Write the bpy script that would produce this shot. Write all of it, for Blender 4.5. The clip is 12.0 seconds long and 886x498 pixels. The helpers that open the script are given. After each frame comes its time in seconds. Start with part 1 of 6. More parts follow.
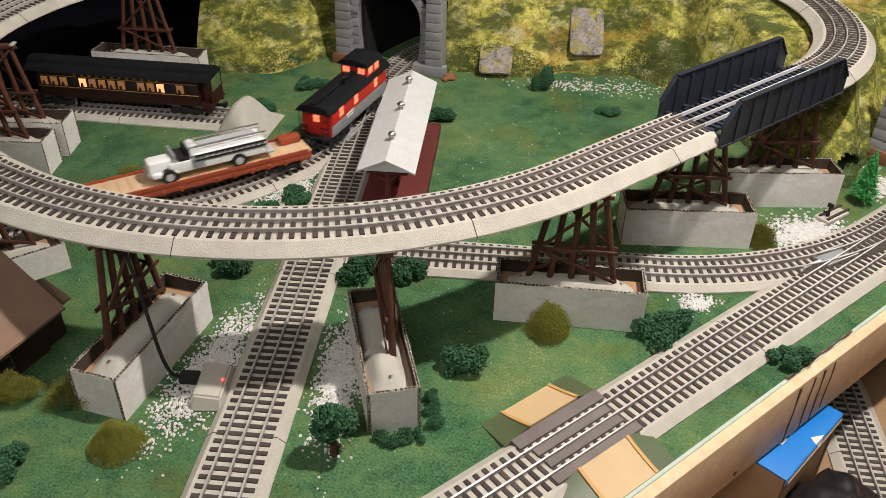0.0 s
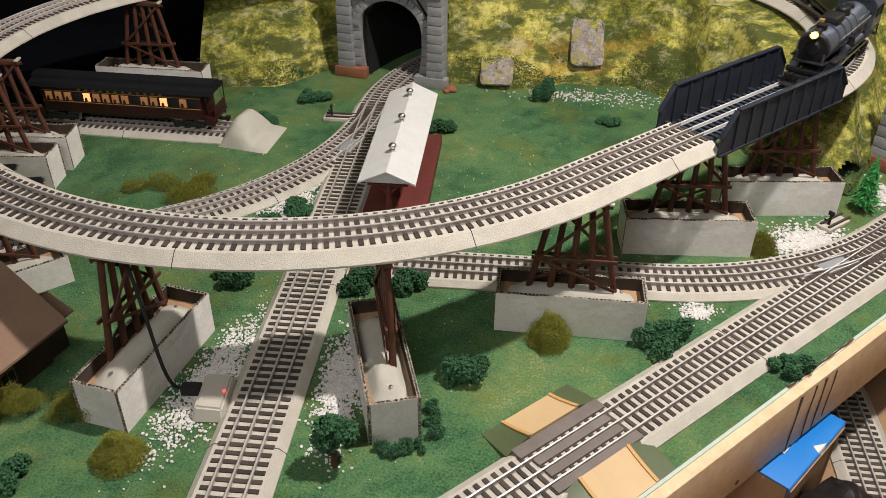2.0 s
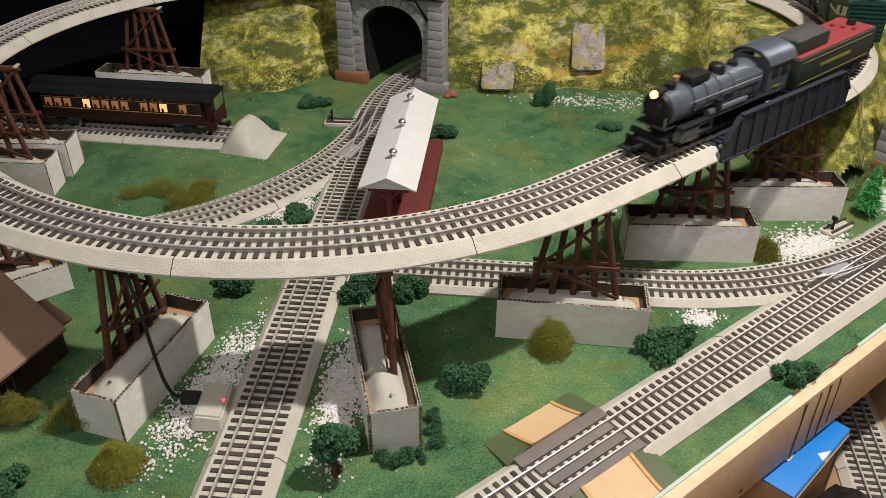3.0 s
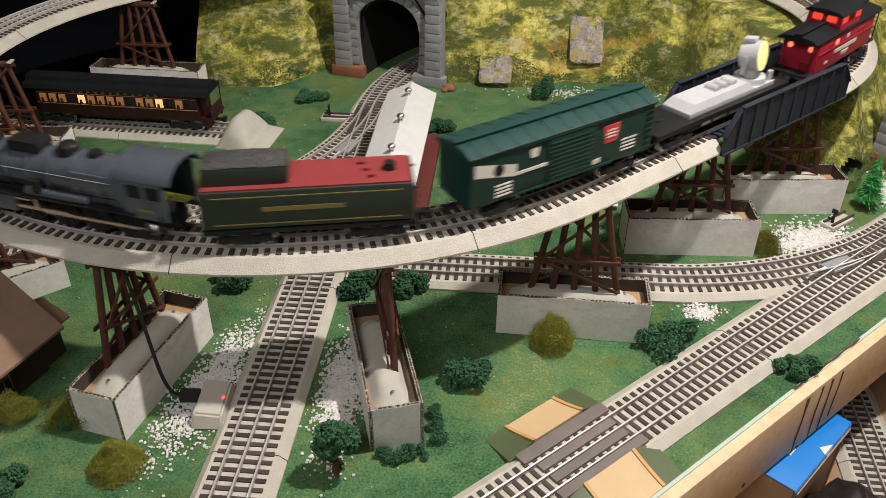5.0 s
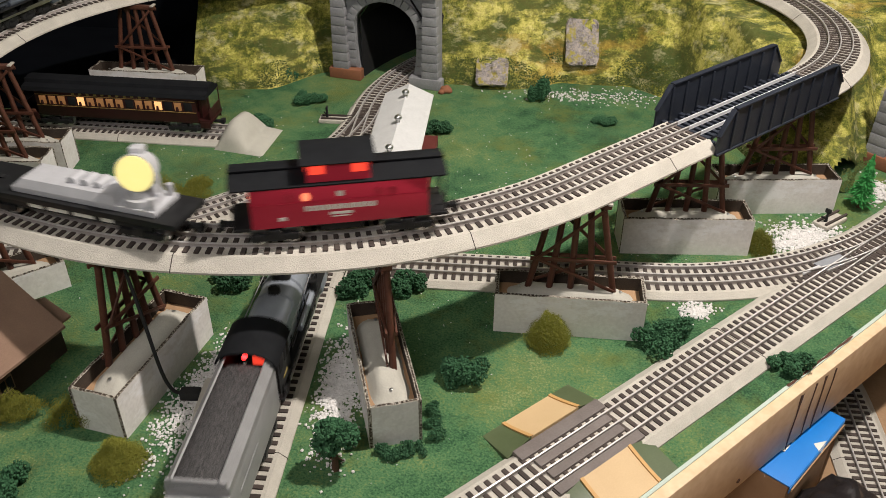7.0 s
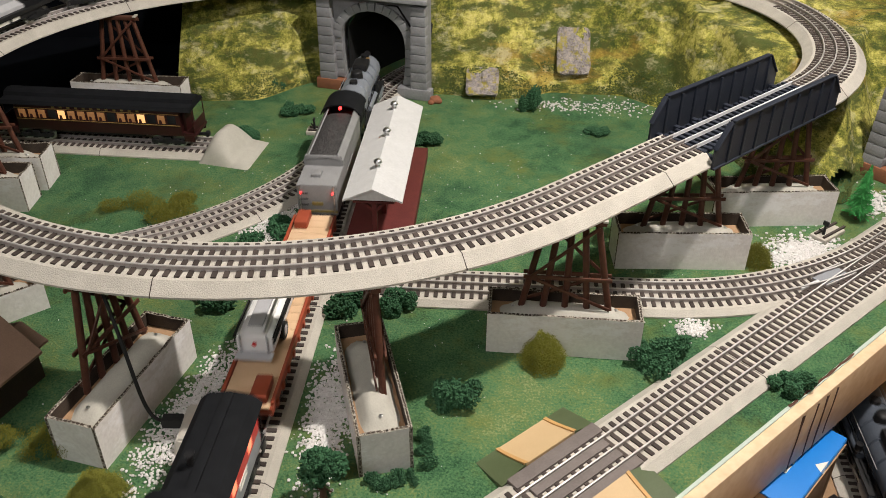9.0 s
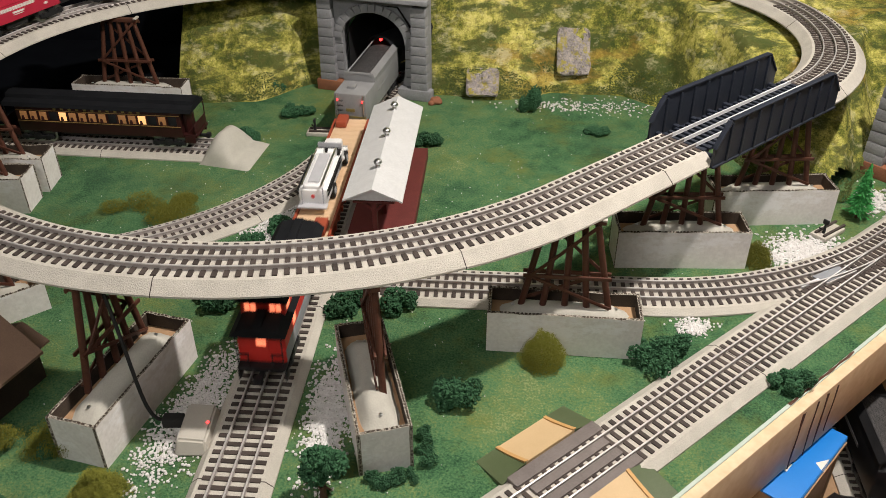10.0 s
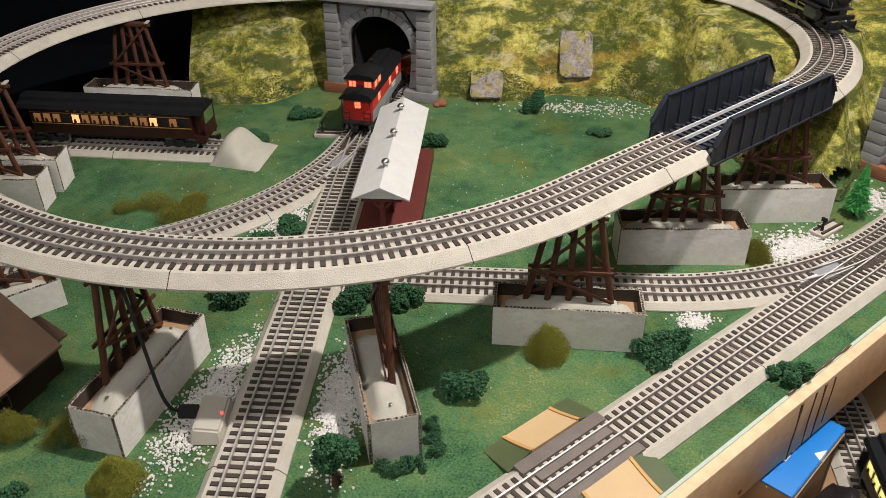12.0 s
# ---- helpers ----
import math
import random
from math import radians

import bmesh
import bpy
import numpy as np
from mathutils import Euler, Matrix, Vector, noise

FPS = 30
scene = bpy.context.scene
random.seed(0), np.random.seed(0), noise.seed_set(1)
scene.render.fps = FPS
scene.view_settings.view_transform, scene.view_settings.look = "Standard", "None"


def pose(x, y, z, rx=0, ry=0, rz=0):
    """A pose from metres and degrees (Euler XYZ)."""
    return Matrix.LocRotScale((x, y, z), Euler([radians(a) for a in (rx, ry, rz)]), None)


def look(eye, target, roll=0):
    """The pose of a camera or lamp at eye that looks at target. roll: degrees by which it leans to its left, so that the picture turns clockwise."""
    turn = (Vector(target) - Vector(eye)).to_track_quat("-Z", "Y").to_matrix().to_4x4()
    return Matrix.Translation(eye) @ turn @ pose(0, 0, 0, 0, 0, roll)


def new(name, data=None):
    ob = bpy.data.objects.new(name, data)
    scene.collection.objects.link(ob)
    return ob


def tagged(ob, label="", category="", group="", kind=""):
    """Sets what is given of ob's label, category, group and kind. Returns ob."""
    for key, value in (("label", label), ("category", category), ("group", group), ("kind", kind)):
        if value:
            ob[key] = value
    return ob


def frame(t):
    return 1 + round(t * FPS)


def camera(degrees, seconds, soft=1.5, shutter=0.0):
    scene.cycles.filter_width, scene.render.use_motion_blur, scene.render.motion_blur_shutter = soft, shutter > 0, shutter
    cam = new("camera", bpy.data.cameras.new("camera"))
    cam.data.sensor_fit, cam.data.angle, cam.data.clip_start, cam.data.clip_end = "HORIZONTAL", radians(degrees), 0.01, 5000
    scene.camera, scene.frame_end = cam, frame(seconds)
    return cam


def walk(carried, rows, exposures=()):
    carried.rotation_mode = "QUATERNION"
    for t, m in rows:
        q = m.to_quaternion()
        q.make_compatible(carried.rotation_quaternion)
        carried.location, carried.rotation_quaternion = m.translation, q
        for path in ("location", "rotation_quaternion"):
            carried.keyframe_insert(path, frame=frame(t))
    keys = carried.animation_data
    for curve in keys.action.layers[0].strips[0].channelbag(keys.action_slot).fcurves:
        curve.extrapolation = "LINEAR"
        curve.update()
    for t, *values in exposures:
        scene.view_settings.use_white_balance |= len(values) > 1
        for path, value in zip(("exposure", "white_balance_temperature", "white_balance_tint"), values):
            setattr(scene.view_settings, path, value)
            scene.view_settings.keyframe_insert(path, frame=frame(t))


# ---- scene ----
cam = camera(55.3, 12.0, 0.6, 0.5)
PATH = [
    (0, (0.219, 0.004, 0.591), (0.089, 1.642, -0.548), 1.2),
    (0.5, (0.221, 0.0, 0.592), (0.089, 1.64, -0.545), 1.1),
    (1, (0.222, -0.001, 0.592), (0.085, 1.641, -0.54), 0.9),
    (1.5, (0.224, 0.0, 0.593), (0.084, 1.647, -0.533), 0.7),
    (2, (0.226, 0.001, 0.592), (0.079, 1.654, -0.525), 0.5),
    (2.5, (0.226, 0.003, 0.593), (0.077, 1.659, -0.519), 0.4),
    (3, (0.226, 0.008, 0.592), (0.075, 1.665, -0.519), 0.3),
    (5, (0.221, 0.013, 0.59), (0.081, 1.662, -0.532), 0.2),
    (5.5, (0.222, 0.009, 0.591), (0.081, 1.658, -0.532), 0.2),
    (6, (0.222, 0.004, 0.593), (0.084, 1.652, -0.531), 0.2),
    (6.5, (0.224, 0.0, 0.594), (0.086, 1.652, -0.525), 0.1),
    (7, (0.221, 0.003, 0.592), (0.088, 1.657, -0.524), 0.2),
    (9, (0.219, 0.033, 0.59), (0.107, 1.694, -0.518), 0.2),
    (9.5, (0.221, 0.033, 0.589), (0.107, 1.696, -0.518), 0.1),
    (10, (0.222, 0.03, 0.588), (0.104, 1.694, -0.515), -0.1),
    (10.5, (0.222, 0.026, 0.589), (0.1, 1.69, -0.513), -0.2),
    (11, (0.221, 0.018, 0.59), (0.099, 1.684, -0.509), -0.2),
    (11.5, (0.219, 0.011, 0.593), (0.096, 1.677, -0.506), -0.2),
    (12, (0.219, 0.005, 0.593), (0.095, 1.675, -0.5), -0.3),
]
walk(cam, [(t, look(eye, target, roll)) for t, eye, target, roll in PATH], [(0, 0.0), (12, 0.0)])

# ---- light ----
world = bpy.data.worlds.new("room_air")
scene.world = world
world.use_nodes = True
world.node_tree.nodes["Background"].inputs[0].default_value = (0.9, 0.95, 1.0, 1)
world.node_tree.nodes["Background"].inputs[1].default_value = 0.008


def ceiling_lamp(name, place, target, size, power, color):
    data = bpy.data.lights.new(name, "AREA")
    data.shape, data.size, data.energy, data.color = "DISK", size, power, color
    ob = new(name, data)
    ob.matrix_world = look(place, target)
    return ob


ceiling_lamp("ceiling_spot", (0.72, 0.735, 1.38), (0.1, 0.8, 0), 0.07, 27.3, (1.0, 0.925, 0.855))
ceiling_lamp("ceiling_lamp_far", (1.80, 2.20, 1.42), (0.5, 0.9, 0), 0.5, 9, (1.0, 0.97, 0.93))
ceiling_lamp("ceiling_panel", (-0.18, -0.45, 1.42), (0.05, 0.7, 0), 0.9, 15.2, (1.0, 0.965, 0.955))

# ---- materials ----
def material(name, c1, c2=None, rough=0.6, metal=0.0, scale=120.0, fine=900.0, bump=0.0, mix=0.5, emit=None, power=0.0, spec=0.35):
    """Two colours blended by coarse and fine noise, with relief."""
    m = bpy.data.materials.new(name)
    m.use_nodes = True
    nt = m.node_tree
    b = nt.nodes["Principled BSDF"]
    b.inputs["Roughness"].default_value = rough
    b.inputs["Metallic"].default_value = metal
    b.inputs["Specular IOR Level"].default_value = spec
    c2 = c2 or tuple(v * 0.75 for v in c1)
    tc = nt.nodes.new("ShaderNodeTexCoord")
    n1 = nt.nodes.new("ShaderNodeTexNoise")
    n1.inputs["Scale"].default_value, n1.inputs["Detail"].default_value = scale, 4
    n2 = nt.nodes.new("ShaderNodeTexNoise")
    n2.inputs["Scale"].default_value, n2.inputs["Detail"].default_value = fine, 2
    for n in (n1, n2):
        nt.links.new(tc.outputs["Object"], n.inputs["Vector"])
    ad = nt.nodes.new("ShaderNodeMath")
    ad.operation = "ADD"
    nt.links.new(n1.outputs[0], ad.inputs[0])
    nt.links.new(n2.outputs[0], ad.inputs[1])
    rp = nt.nodes.new("ShaderNodeMapRange")
    rp.inputs["From Min"].default_value, rp.inputs["From Max"].default_value = 1.0 - 0.4 * mix - 0.1, 1.0 + 0.4 * mix + 0.1
    nt.links.new(ad.outputs[0], rp.inputs["Value"])
    mx = nt.nodes.new("ShaderNodeMix")
    mx.data_type = "RGBA"
    mx.inputs["A"].default_value, mx.inputs["B"].default_value = (*c1, 1), (*c2, 1)
    nt.links.new(rp.outputs[0], mx.inputs["Factor"])
    nt.links.new(mx.outputs["Result"], b.inputs["Base Color"])
    if bump:
        bp = nt.nodes.new("ShaderNodeBump")
        bp.inputs["Strength"].default_value, bp.inputs["Distance"].default_value = bump, 0.001
        nt.links.new(ad.outputs[0], bp.inputs["Height"])
        nt.links.new(bp.outputs[0], b.inputs["Normal"])
    if emit:
        b.inputs["Emission Color"].default_value = (*emit, 1)
        b.inputs["Emission Strength"].default_value = power
    return m


def layered(name, stops, scale, fine, bump, rough=0.95, distort=0.4, fine_share=0.45, middle=0.3):
    """Several colours on a ramp of mixed noises, for turf, hillside and rock."""
    m = bpy.data.materials.new(name)
    m.use_nodes = True
    nt = m.node_tree
    b = nt.nodes["Principled BSDF"]
    b.inputs["Roughness"].default_value = rough
    b.inputs["Specular IOR Level"].default_value = 0.2
    tc = nt.nodes.new("ShaderNodeTexCoord")
    outs = []
    for s, d in ((scale, 5), (fine, 3), (scale * 7, 3)):
        n = nt.nodes.new("ShaderNodeTexNoise")
        n.inputs["Scale"].default_value, n.inputs["Detail"].default_value, n.inputs["Distortion"].default_value = s, d, distort
        nt.links.new(tc.outputs["Object"], n.inputs["Vector"])
        outs.append(n)
    mx = nt.nodes.new("ShaderNodeMix")
    mx.inputs["Factor"].default_value = fine_share
    nt.links.new(outs[0].outputs[0], mx.inputs["A"])
    nt.links.new(outs[1].outputs[0], mx.inputs["B"])
    m3 = nt.nodes.new("ShaderNodeMix")
    m3.inputs["Factor"].default_value = middle
    nt.links.new(mx.outputs["Result"], m3.inputs["A"])
    nt.links.new(outs[2].outputs[0], m3.inputs["B"])
    rp = nt.nodes.new("ShaderNodeValToRGB")
    el = rp.color_ramp.elements
    while len(el) < len(stops):
        el.new(0.5)
    for e, (p, c) in zip(el, stops):
        e.position, e.color = p, (*c, 1)
    nt.links.new(m3.outputs["Result"], rp.inputs[0])
    nt.links.new(rp.outputs[0], b.inputs["Base Color"])
    bp = nt.nodes.new("ShaderNodeBump")
    bp.inputs["Strength"].default_value, bp.inputs["Distance"].default_value = bump, 0.002
    nt.links.new(outs[1].outputs[0], bp.inputs["Height"])
    nt.links.new(bp.outputs[0], b.inputs["Normal"])
    return m


def vary(m, amount=0.25):
    """Lets each object on the material differ a little in brightness."""
    nt = m.node_tree
    b = nt.nodes["Principled BSDF"]
    link = b.inputs["Base Color"].links[0]
    src = link.from_socket
    oi = nt.nodes.new("ShaderNodeObjectInfo")
    mr = nt.nodes.new("ShaderNodeMapRange")
    mr.inputs["To Min"].default_value, mr.inputs["To Max"].default_value = 1 - amount, 1 + amount
    nt.links.new(oi.outputs["Random"], mr.inputs["Value"])
    hs = nt.nodes.new("ShaderNodeHueSaturation")
    nt.links.new(mr.outputs[0], hs.inputs["Value"])
    nt.links.new(src, hs.inputs["Color"])
    nt.links.new(hs.outputs[0], b.inputs["Base Color"])
    return m


def patches(m, color, stretch, low, high, amount, offset):
    """Ragged drifts of a second flock over the material."""
    nt = m.node_tree
    b = nt.nodes["Principled BSDF"]
    src = b.inputs["Base Color"].links[0].from_socket
    tc = nt.nodes.new("ShaderNodeTexCoord")
    mp = nt.nodes.new("ShaderNodeMapping")
    mp.inputs["Scale"].default_value = stretch
    mp.inputs["Location"].default_value = (offset, offset * 0.7, 0)
    nt.links.new(tc.outputs["Object"], mp.inputs["Vector"])
    n = nt.nodes.new("ShaderNodeTexNoise")
    n.inputs["Scale"].default_value, n.inputs["Detail"].default_value, n.inputs["Roughness"].default_value = 1.0, 8, 0.71
    nt.links.new(mp.outputs[0], n.inputs["Vector"])
    mr = nt.nodes.new("ShaderNodeMapRange")
    mr.inputs["From Min"].default_value, mr.inputs["From Max"].default_value, mr.inputs["To Max"].default_value = low, high, amount
    nt.links.new(n.outputs[0], mr.inputs["Value"])
    mx = nt.nodes.new("ShaderNodeMix")
    mx.data_type = "RGBA"
    nt.links.new(mr.outputs[0], mx.inputs["Factor"])
    nt.links.new(src, mx.inputs[6])
    mx.inputs[7].default_value = (*color, 1)
    nt.links.new(mx.outputs[2], b.inputs["Base Color"])
    return m


TURF = layered("turf", [(0.37, (0.018, 0.060, 0.025)), (0.45, (0.050, 0.130, 0.056)), (0.52, (0.088, 0.182, 0.078)), (0.58, (0.135, 0.200, 0.070)), (0.66, (0.25, 0.29, 0.13))], 5, 430, 1.0, fine_share=0.52, distort=0.6, middle=0.24)
HILL = layered("hillside_turf", [(0.36, (0.036, 0.062, 0.014)), (0.43, (0.12, 0.135, 0.022)), (0.50, (0.33, 0.315, 0.065)), (0.57, (0.60, 0.54, 0.145)), (0.68, (0.74, 0.65, 0.26))], 7, 300, 1.0, fine_share=0.38, middle=0.34, distort=1.0)
patches(TURF, (0.155, 0.150, 0.022), (9, 9, 9), 0.50, 0.70, 0.62, 3.0)
patches(TURF, (0.020, 0.056, 0.034), (6, 6, 6), 0.52, 0.72, 0.5, 9.0)
patches(HILL, (0.058, 0.082, 0.022), (11, 14, 30), 0.47, 0.56, 0.90, 1.0)
patches(HILL, (0.42, 0.25, 0.05), (5, 9, 12), 0.56, 0.64, 0.55, 21.0)
patches(HILL, (0.100, 0.095, 0.026), (60, 60, 80), 0.50, 0.60, 0.55, 6.0)
patches(HILL, (0.66, 0.60, 0.36), (22, 30, 40), 0.54, 0.66, 0.55, 12.0)
ROCK = layered("rock_face", [(0.35, (0.10, 0.09, 0.085)), (0.5, (0.30, 0.27, 0.26)), (0.62, (0.46, 0.39, 0.33))], 60, 240, 1.0)
patches(ROCK, (0.34, 0.29, 0.06), (70, 70, 70), 0.50, 0.58, 0.9, 2.0)
ROADBED = material("grey_roadbed", (0.42, 0.39, 0.34), (0.55, 0.515, 0.45), 0.88, scale=45, fine=900, bump=0.7)
TIE = vary(material("brown_tie", (0.040, 0.030, 0.026), (0.070, 0.054, 0.046), 0.75, fine=1800, bump=0.2), 0.3)
RAIL = material("dull_nickel_rail", (0.58, 0.55, 0.53), (0.70, 0.67, 0.65), 0.32, 0.45, scale=30, fine=700)
RAIL_WEB = material("brown_rail_web", (0.36, 0.32, 0.30), (0.46, 0.42, 0.40), 0.42, 0.3, scale=30, fine=700)
# Paler copy of the rail: the lamp's reflection is put into the colour.
RAIL_GLINT = material("bright_nickel_rail", (0.80, 0.80, 0.82), (0.88, 0.88, 0.88), 0.30, 0.35, scale=30)
TRESTLE = material("dark_brown_plastic", (0.070, 0.027, 0.017), (0.105, 0.040, 0.024), 0.5, scale=200, bump=0.2)
CARD = material("whitewashed_card", (0.62, 0.59, 0.56), (0.75, 0.72, 0.69), 0.9, scale=40, fine=260, bump=0.2)
patches(CARD, (0.80, 0.79, 0.79), (16, 16, 30), 0.50, 0.58, 0.75, 4.0)
CARD_EDGE = material("corrugated_edge", (0.10, 0.08, 0.06), (0.42, 0.39, 0.33), 0.95, scale=450, fine=900, bump=0.6, mix=0.1)
CARD_IN = material("bare_card", (0.33, 0.20, 0.11), (0.40, 0.25, 0.14), 0.9, scale=60)
# Near-black brown, for the inner box walls and the cut flutes.
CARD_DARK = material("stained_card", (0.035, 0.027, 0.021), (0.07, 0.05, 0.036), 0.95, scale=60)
PLASTER = material("pale_sand", (0.41, 0.39, 0.34), (0.48, 0.46, 0.40), 0.95, scale=80, fine=700, bump=0.25)
BRIDGE = material("black_bridge_plastic", (0.017, 0.021, 0.032), (0.028, 0.033, 0.046), 0.42, scale=100)
STONE = vary(material("grey_moulded_stone", (0.21, 0.21, 0.22), (0.29, 0.29, 0.30), 0.8, scale=60, fine=500, bump=0.4), 0.12)
STONE_RED = material("rust_stone", (0.30, 0.12, 0.06), (0.22, 0.09, 0.05), 0.85, scale=60, bump=0.5)
BLACK = material("black_paint", (0.012, 0.012, 0.013), (0.022, 0.022, 0.023), 0.42, scale=90, spec=0.2)
FLAT_BLACK = material("flat_black", (0.006, 0.006, 0.007), (0.01, 0.01, 0.01), 0.9)
LOCO = material("graphite_boiler", (0.095, 0.110, 0.138), (0.135, 0.155, 0.19), 0.34, 0.45, scale=60)
GREY_BOILER = material("lit_grey_boiler", (0.27, 0.295, 0.34), (0.35, 0.38, 0.43), 0.36, 0.35, scale=60)
STEEL = material("bright_steel", (0.55, 0.55, 0.55), (0.7, 0.7, 0.7), 0.3, 1.0)
GREY_TENDER = material("grey_tender_paint", (0.22, 0.22, 0.222), (0.29, 0.29, 0.292), 0.45, scale=60)
SILVER = material("silver_plastic", (0.42, 0.42, 0.44), (0.50, 0.50, 0.52), 0.45, scale=60)
COAL = material("coal", (0.015, 0.015, 0.016), (0.09, 0.085, 0.085), 0.6, scale=500, fine=1100, bump=1.0, mix=0.2)
GREEN_DARK = material("dark_green_tender", (0.022, 0.034, 0.024), (0.030, 0.042, 0.030), 0.5, scale=60)
GREEN_BOX = material("boxcar_green", (0.005, 0.034, 0.027), (0.008, 0.045, 0.036), 0.45, scale=60)
GREEN_ROOF = material("boxcar_roof_green", (0.010, 0.042, 0.038), (0.014, 0.052, 0.047), 0.5, scale=60)
RED_DECK = material("tender_deck_red", (0.21, 0.030, 0.034), (0.26, 0.040, 0.042), 0.55, scale=60)
RED_CAB = material("caboose_red", (0.58, 0.030, 0.022), (0.66, 0.040, 0.030), 0.45, scale=60)
CRIMSON = material("caboose_crimson", (0.42, 0.018, 0.045), (0.48, 0.024, 0.055), 0.45, scale=60)
CAB_GREY = material("caboose_grey", (0.24, 0.25, 0.27), (0.29, 0.30, 0.32), 0.5, scale=60)
ROOF_BLACK = material("matt_black_roof", (0.007, 0.0075, 0.009), (0.012, 0.013, 0.015), 0.75, scale=80, bump=0.1, spec=0.12)
FLAT_RED = material("flatcar_rust_red", (0.30, 0.060, 0.028), (0.36, 0.075, 0.035), 0.55, scale=60)
PLANK = material("tan_plank", (0.62, 0.42, 0.25), (0.70, 0.49, 0.31), 0.7, scale=40)
WHITE = material("white_enamel", (0.78, 0.78, 0.77), (0.84, 0.84, 0.83), 0.35, scale=40)
RUBBER = material("black_rubber", (0.012, 0.012, 0.012), (0.02, 0.02, 0.02), 0.7)
MAROON = material("coach_maroon", (0.026, 0.0065, 0.006), (0.038, 0.009, 0.008), 0.45, scale=60)
GOLD = material("gold_stripe", (0.34, 0.20, 0.07), (0.38, 0.23, 0.08), 0.5)
LETTER = material("pale_lettering", (0.66, 0.64, 0.58), (0.72, 0.70, 0.64), 0.6)
LETTER_GOLD = material("dull_gold_lettering", (0.20, 0.155, 0.05), (0.25, 0.19, 0.06), 0.6)
EMBLEM_RED = material("emblem_red", (0.62, 0.06, 0.06), (0.68, 0.08, 0.08), 0.5)
GLOW_WARM = material("lit_window_warm", (0.5, 0.3, 0.15), emit=(1.0, 0.50, 0.18), power=1.1)
GLOW_DIM = material("dim_lit_window", (0.3, 0.16, 0.07), emit=(1.0, 0.42, 0.14), power=0.14)
GLOW_CAB = material("lit_cab_window", (0.6, 0.2, 0.12), emit=(1.0, 0.25, 0.12), power=1.25)
GLOW_RED = material("lit_red_window", (0.6, 0.08, 0.05), emit=(1.0, 0.06, 0.03), power=0.95)
GLOW_LAMP = material("searchlight_glow", (0.6, 0.52, 0.25), emit=(1.0, 0.86, 0.30), power=0.85)
GLOW_HEAD = material("headlight_glow", (1, 0.8, 0.4), emit=(1.0, 0.62, 0.16), power=4.5)
GLOW_MARK = material("marker_red_glow", (0.8, 0.05, 0.05), emit=(1.0, 0.03, 0.03), power=6.0)
GLOW_GREEN = material("marker_green_glow", (0.05, 0.8, 0.4), emit=(0.05, 1.0, 0.5), power=4.0)
GLOW_YELLOW = material("coach_yellow_glow", (0.7, 0.6, 0.2), emit=(1.0, 0.85, 0.25), power=1.1)
DEPOT_ROOF = material("pale_grey_roof", (0.53, 0.53, 0.525), (0.60, 0.60, 0.595), 0.6, scale=60, fine=300, bump=0.1)
DEPOT_RED = material("dark_red_platform", (0.105, 0.022, 0.020), (0.14, 0.030, 0.026), 0.6, scale=60, bump=0.1)
HOUSE_WALL = material("dark_brown_wall", (0.035, 0.022, 0.016), (0.055, 0.034, 0.024), 0.8, scale=70, bump=0.2)
HOUSE_ROOF = material("brown_card_roof", (0.21, 0.13, 0.09), (0.26, 0.165, 0.115), 0.85, scale=40, bump=0.15)
PINE = material("pine_board", (0.62, 0.43, 0.26), (0.74, 0.56, 0.37), 0.6, scale=14, fine=90)
STAIN = material("dark_drip", (0.07, 0.03, 0.02), (0.11, 0.05, 0.03), 0.5)
BLUE = material("blue_box_card", (0.006, 0.17, 0.56), (0.010, 0.20, 0.62), 0.45, scale=30)
PALE_EDGE = material("pale_green_edge", (0.42, 0.50, 0.44), (0.50, 0.56, 0.50), 0.8)
BOARD = material("bare_brown_board", (0.30, 0.185, 0.10), (0.36, 0.225, 0.13), 0.8, scale=30, fine=300, bump=0.1)
DARK_CLOTH = material("black_cloth", (0.003, 0.0035, 0.005), (0.005, 0.006, 0.008), 0.98, scale=20, spec=0.03)
PLASTIC_BAG = material("shiny_black_bag", (0.014, 0.012, 0.013), (0.024, 0.021, 0.022), 0.3, scale=60, bump=0.4)
RAMP_TAN = material("ramp_tan", (0.55, 0.385, 0.21), (0.60, 0.43, 0.24), 0.6, scale=30)
RAMP_EDGE = material("ramp_orange_edge", (0.52, 0.30, 0.11), (0.56, 0.33, 0.13), 0.6)
RAMP_GREEN = material("ramp_dark_green", (0.075, 0.098, 0.045), (0.095, 0.12, 0.06), 0.45, scale=50)
CROSSING = vary(material("crossing_plank", (0.14, 0.118, 0.108), (0.185, 0.158, 0.146), 0.7, scale=60, fine=600, bump=0.15), 0.08)
SIGNAL_BOX = material("signal_grey", (0.43, 0.40, 0.35), (0.48, 0.45, 0.39), 0.7, scale=60)
FOLIAGE = vary(material("dark_green_foam", (0.018, 0.070, 0.030), (0.048, 0.128, 0.058), 0.95, scale=300, fine=900, bump=0.6), 0.15)
LICHEN = vary(material("olive_lichen", (0.145, 0.150, 0.020), (0.235, 0.235, 0.038), 0.95, scale=200, fine=900), 0.15)
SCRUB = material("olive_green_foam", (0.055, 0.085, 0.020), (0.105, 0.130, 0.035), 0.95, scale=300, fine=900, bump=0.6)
CONE_GREEN = material("bright_green_fir", (0.03, 0.22, 0.05), (0.07, 0.36, 0.09), 0.9, scale=300)
BARK = material("bark", (0.07, 0.035, 0.02), (0.10, 0.05, 0.03), 0.9, fine=900, bump=0.4)
GRAVEL = material("white_gravel", (0.50, 0.48, 0.46), (0.74, 0.72, 0.70), 0.9, scale=200, fine=600)
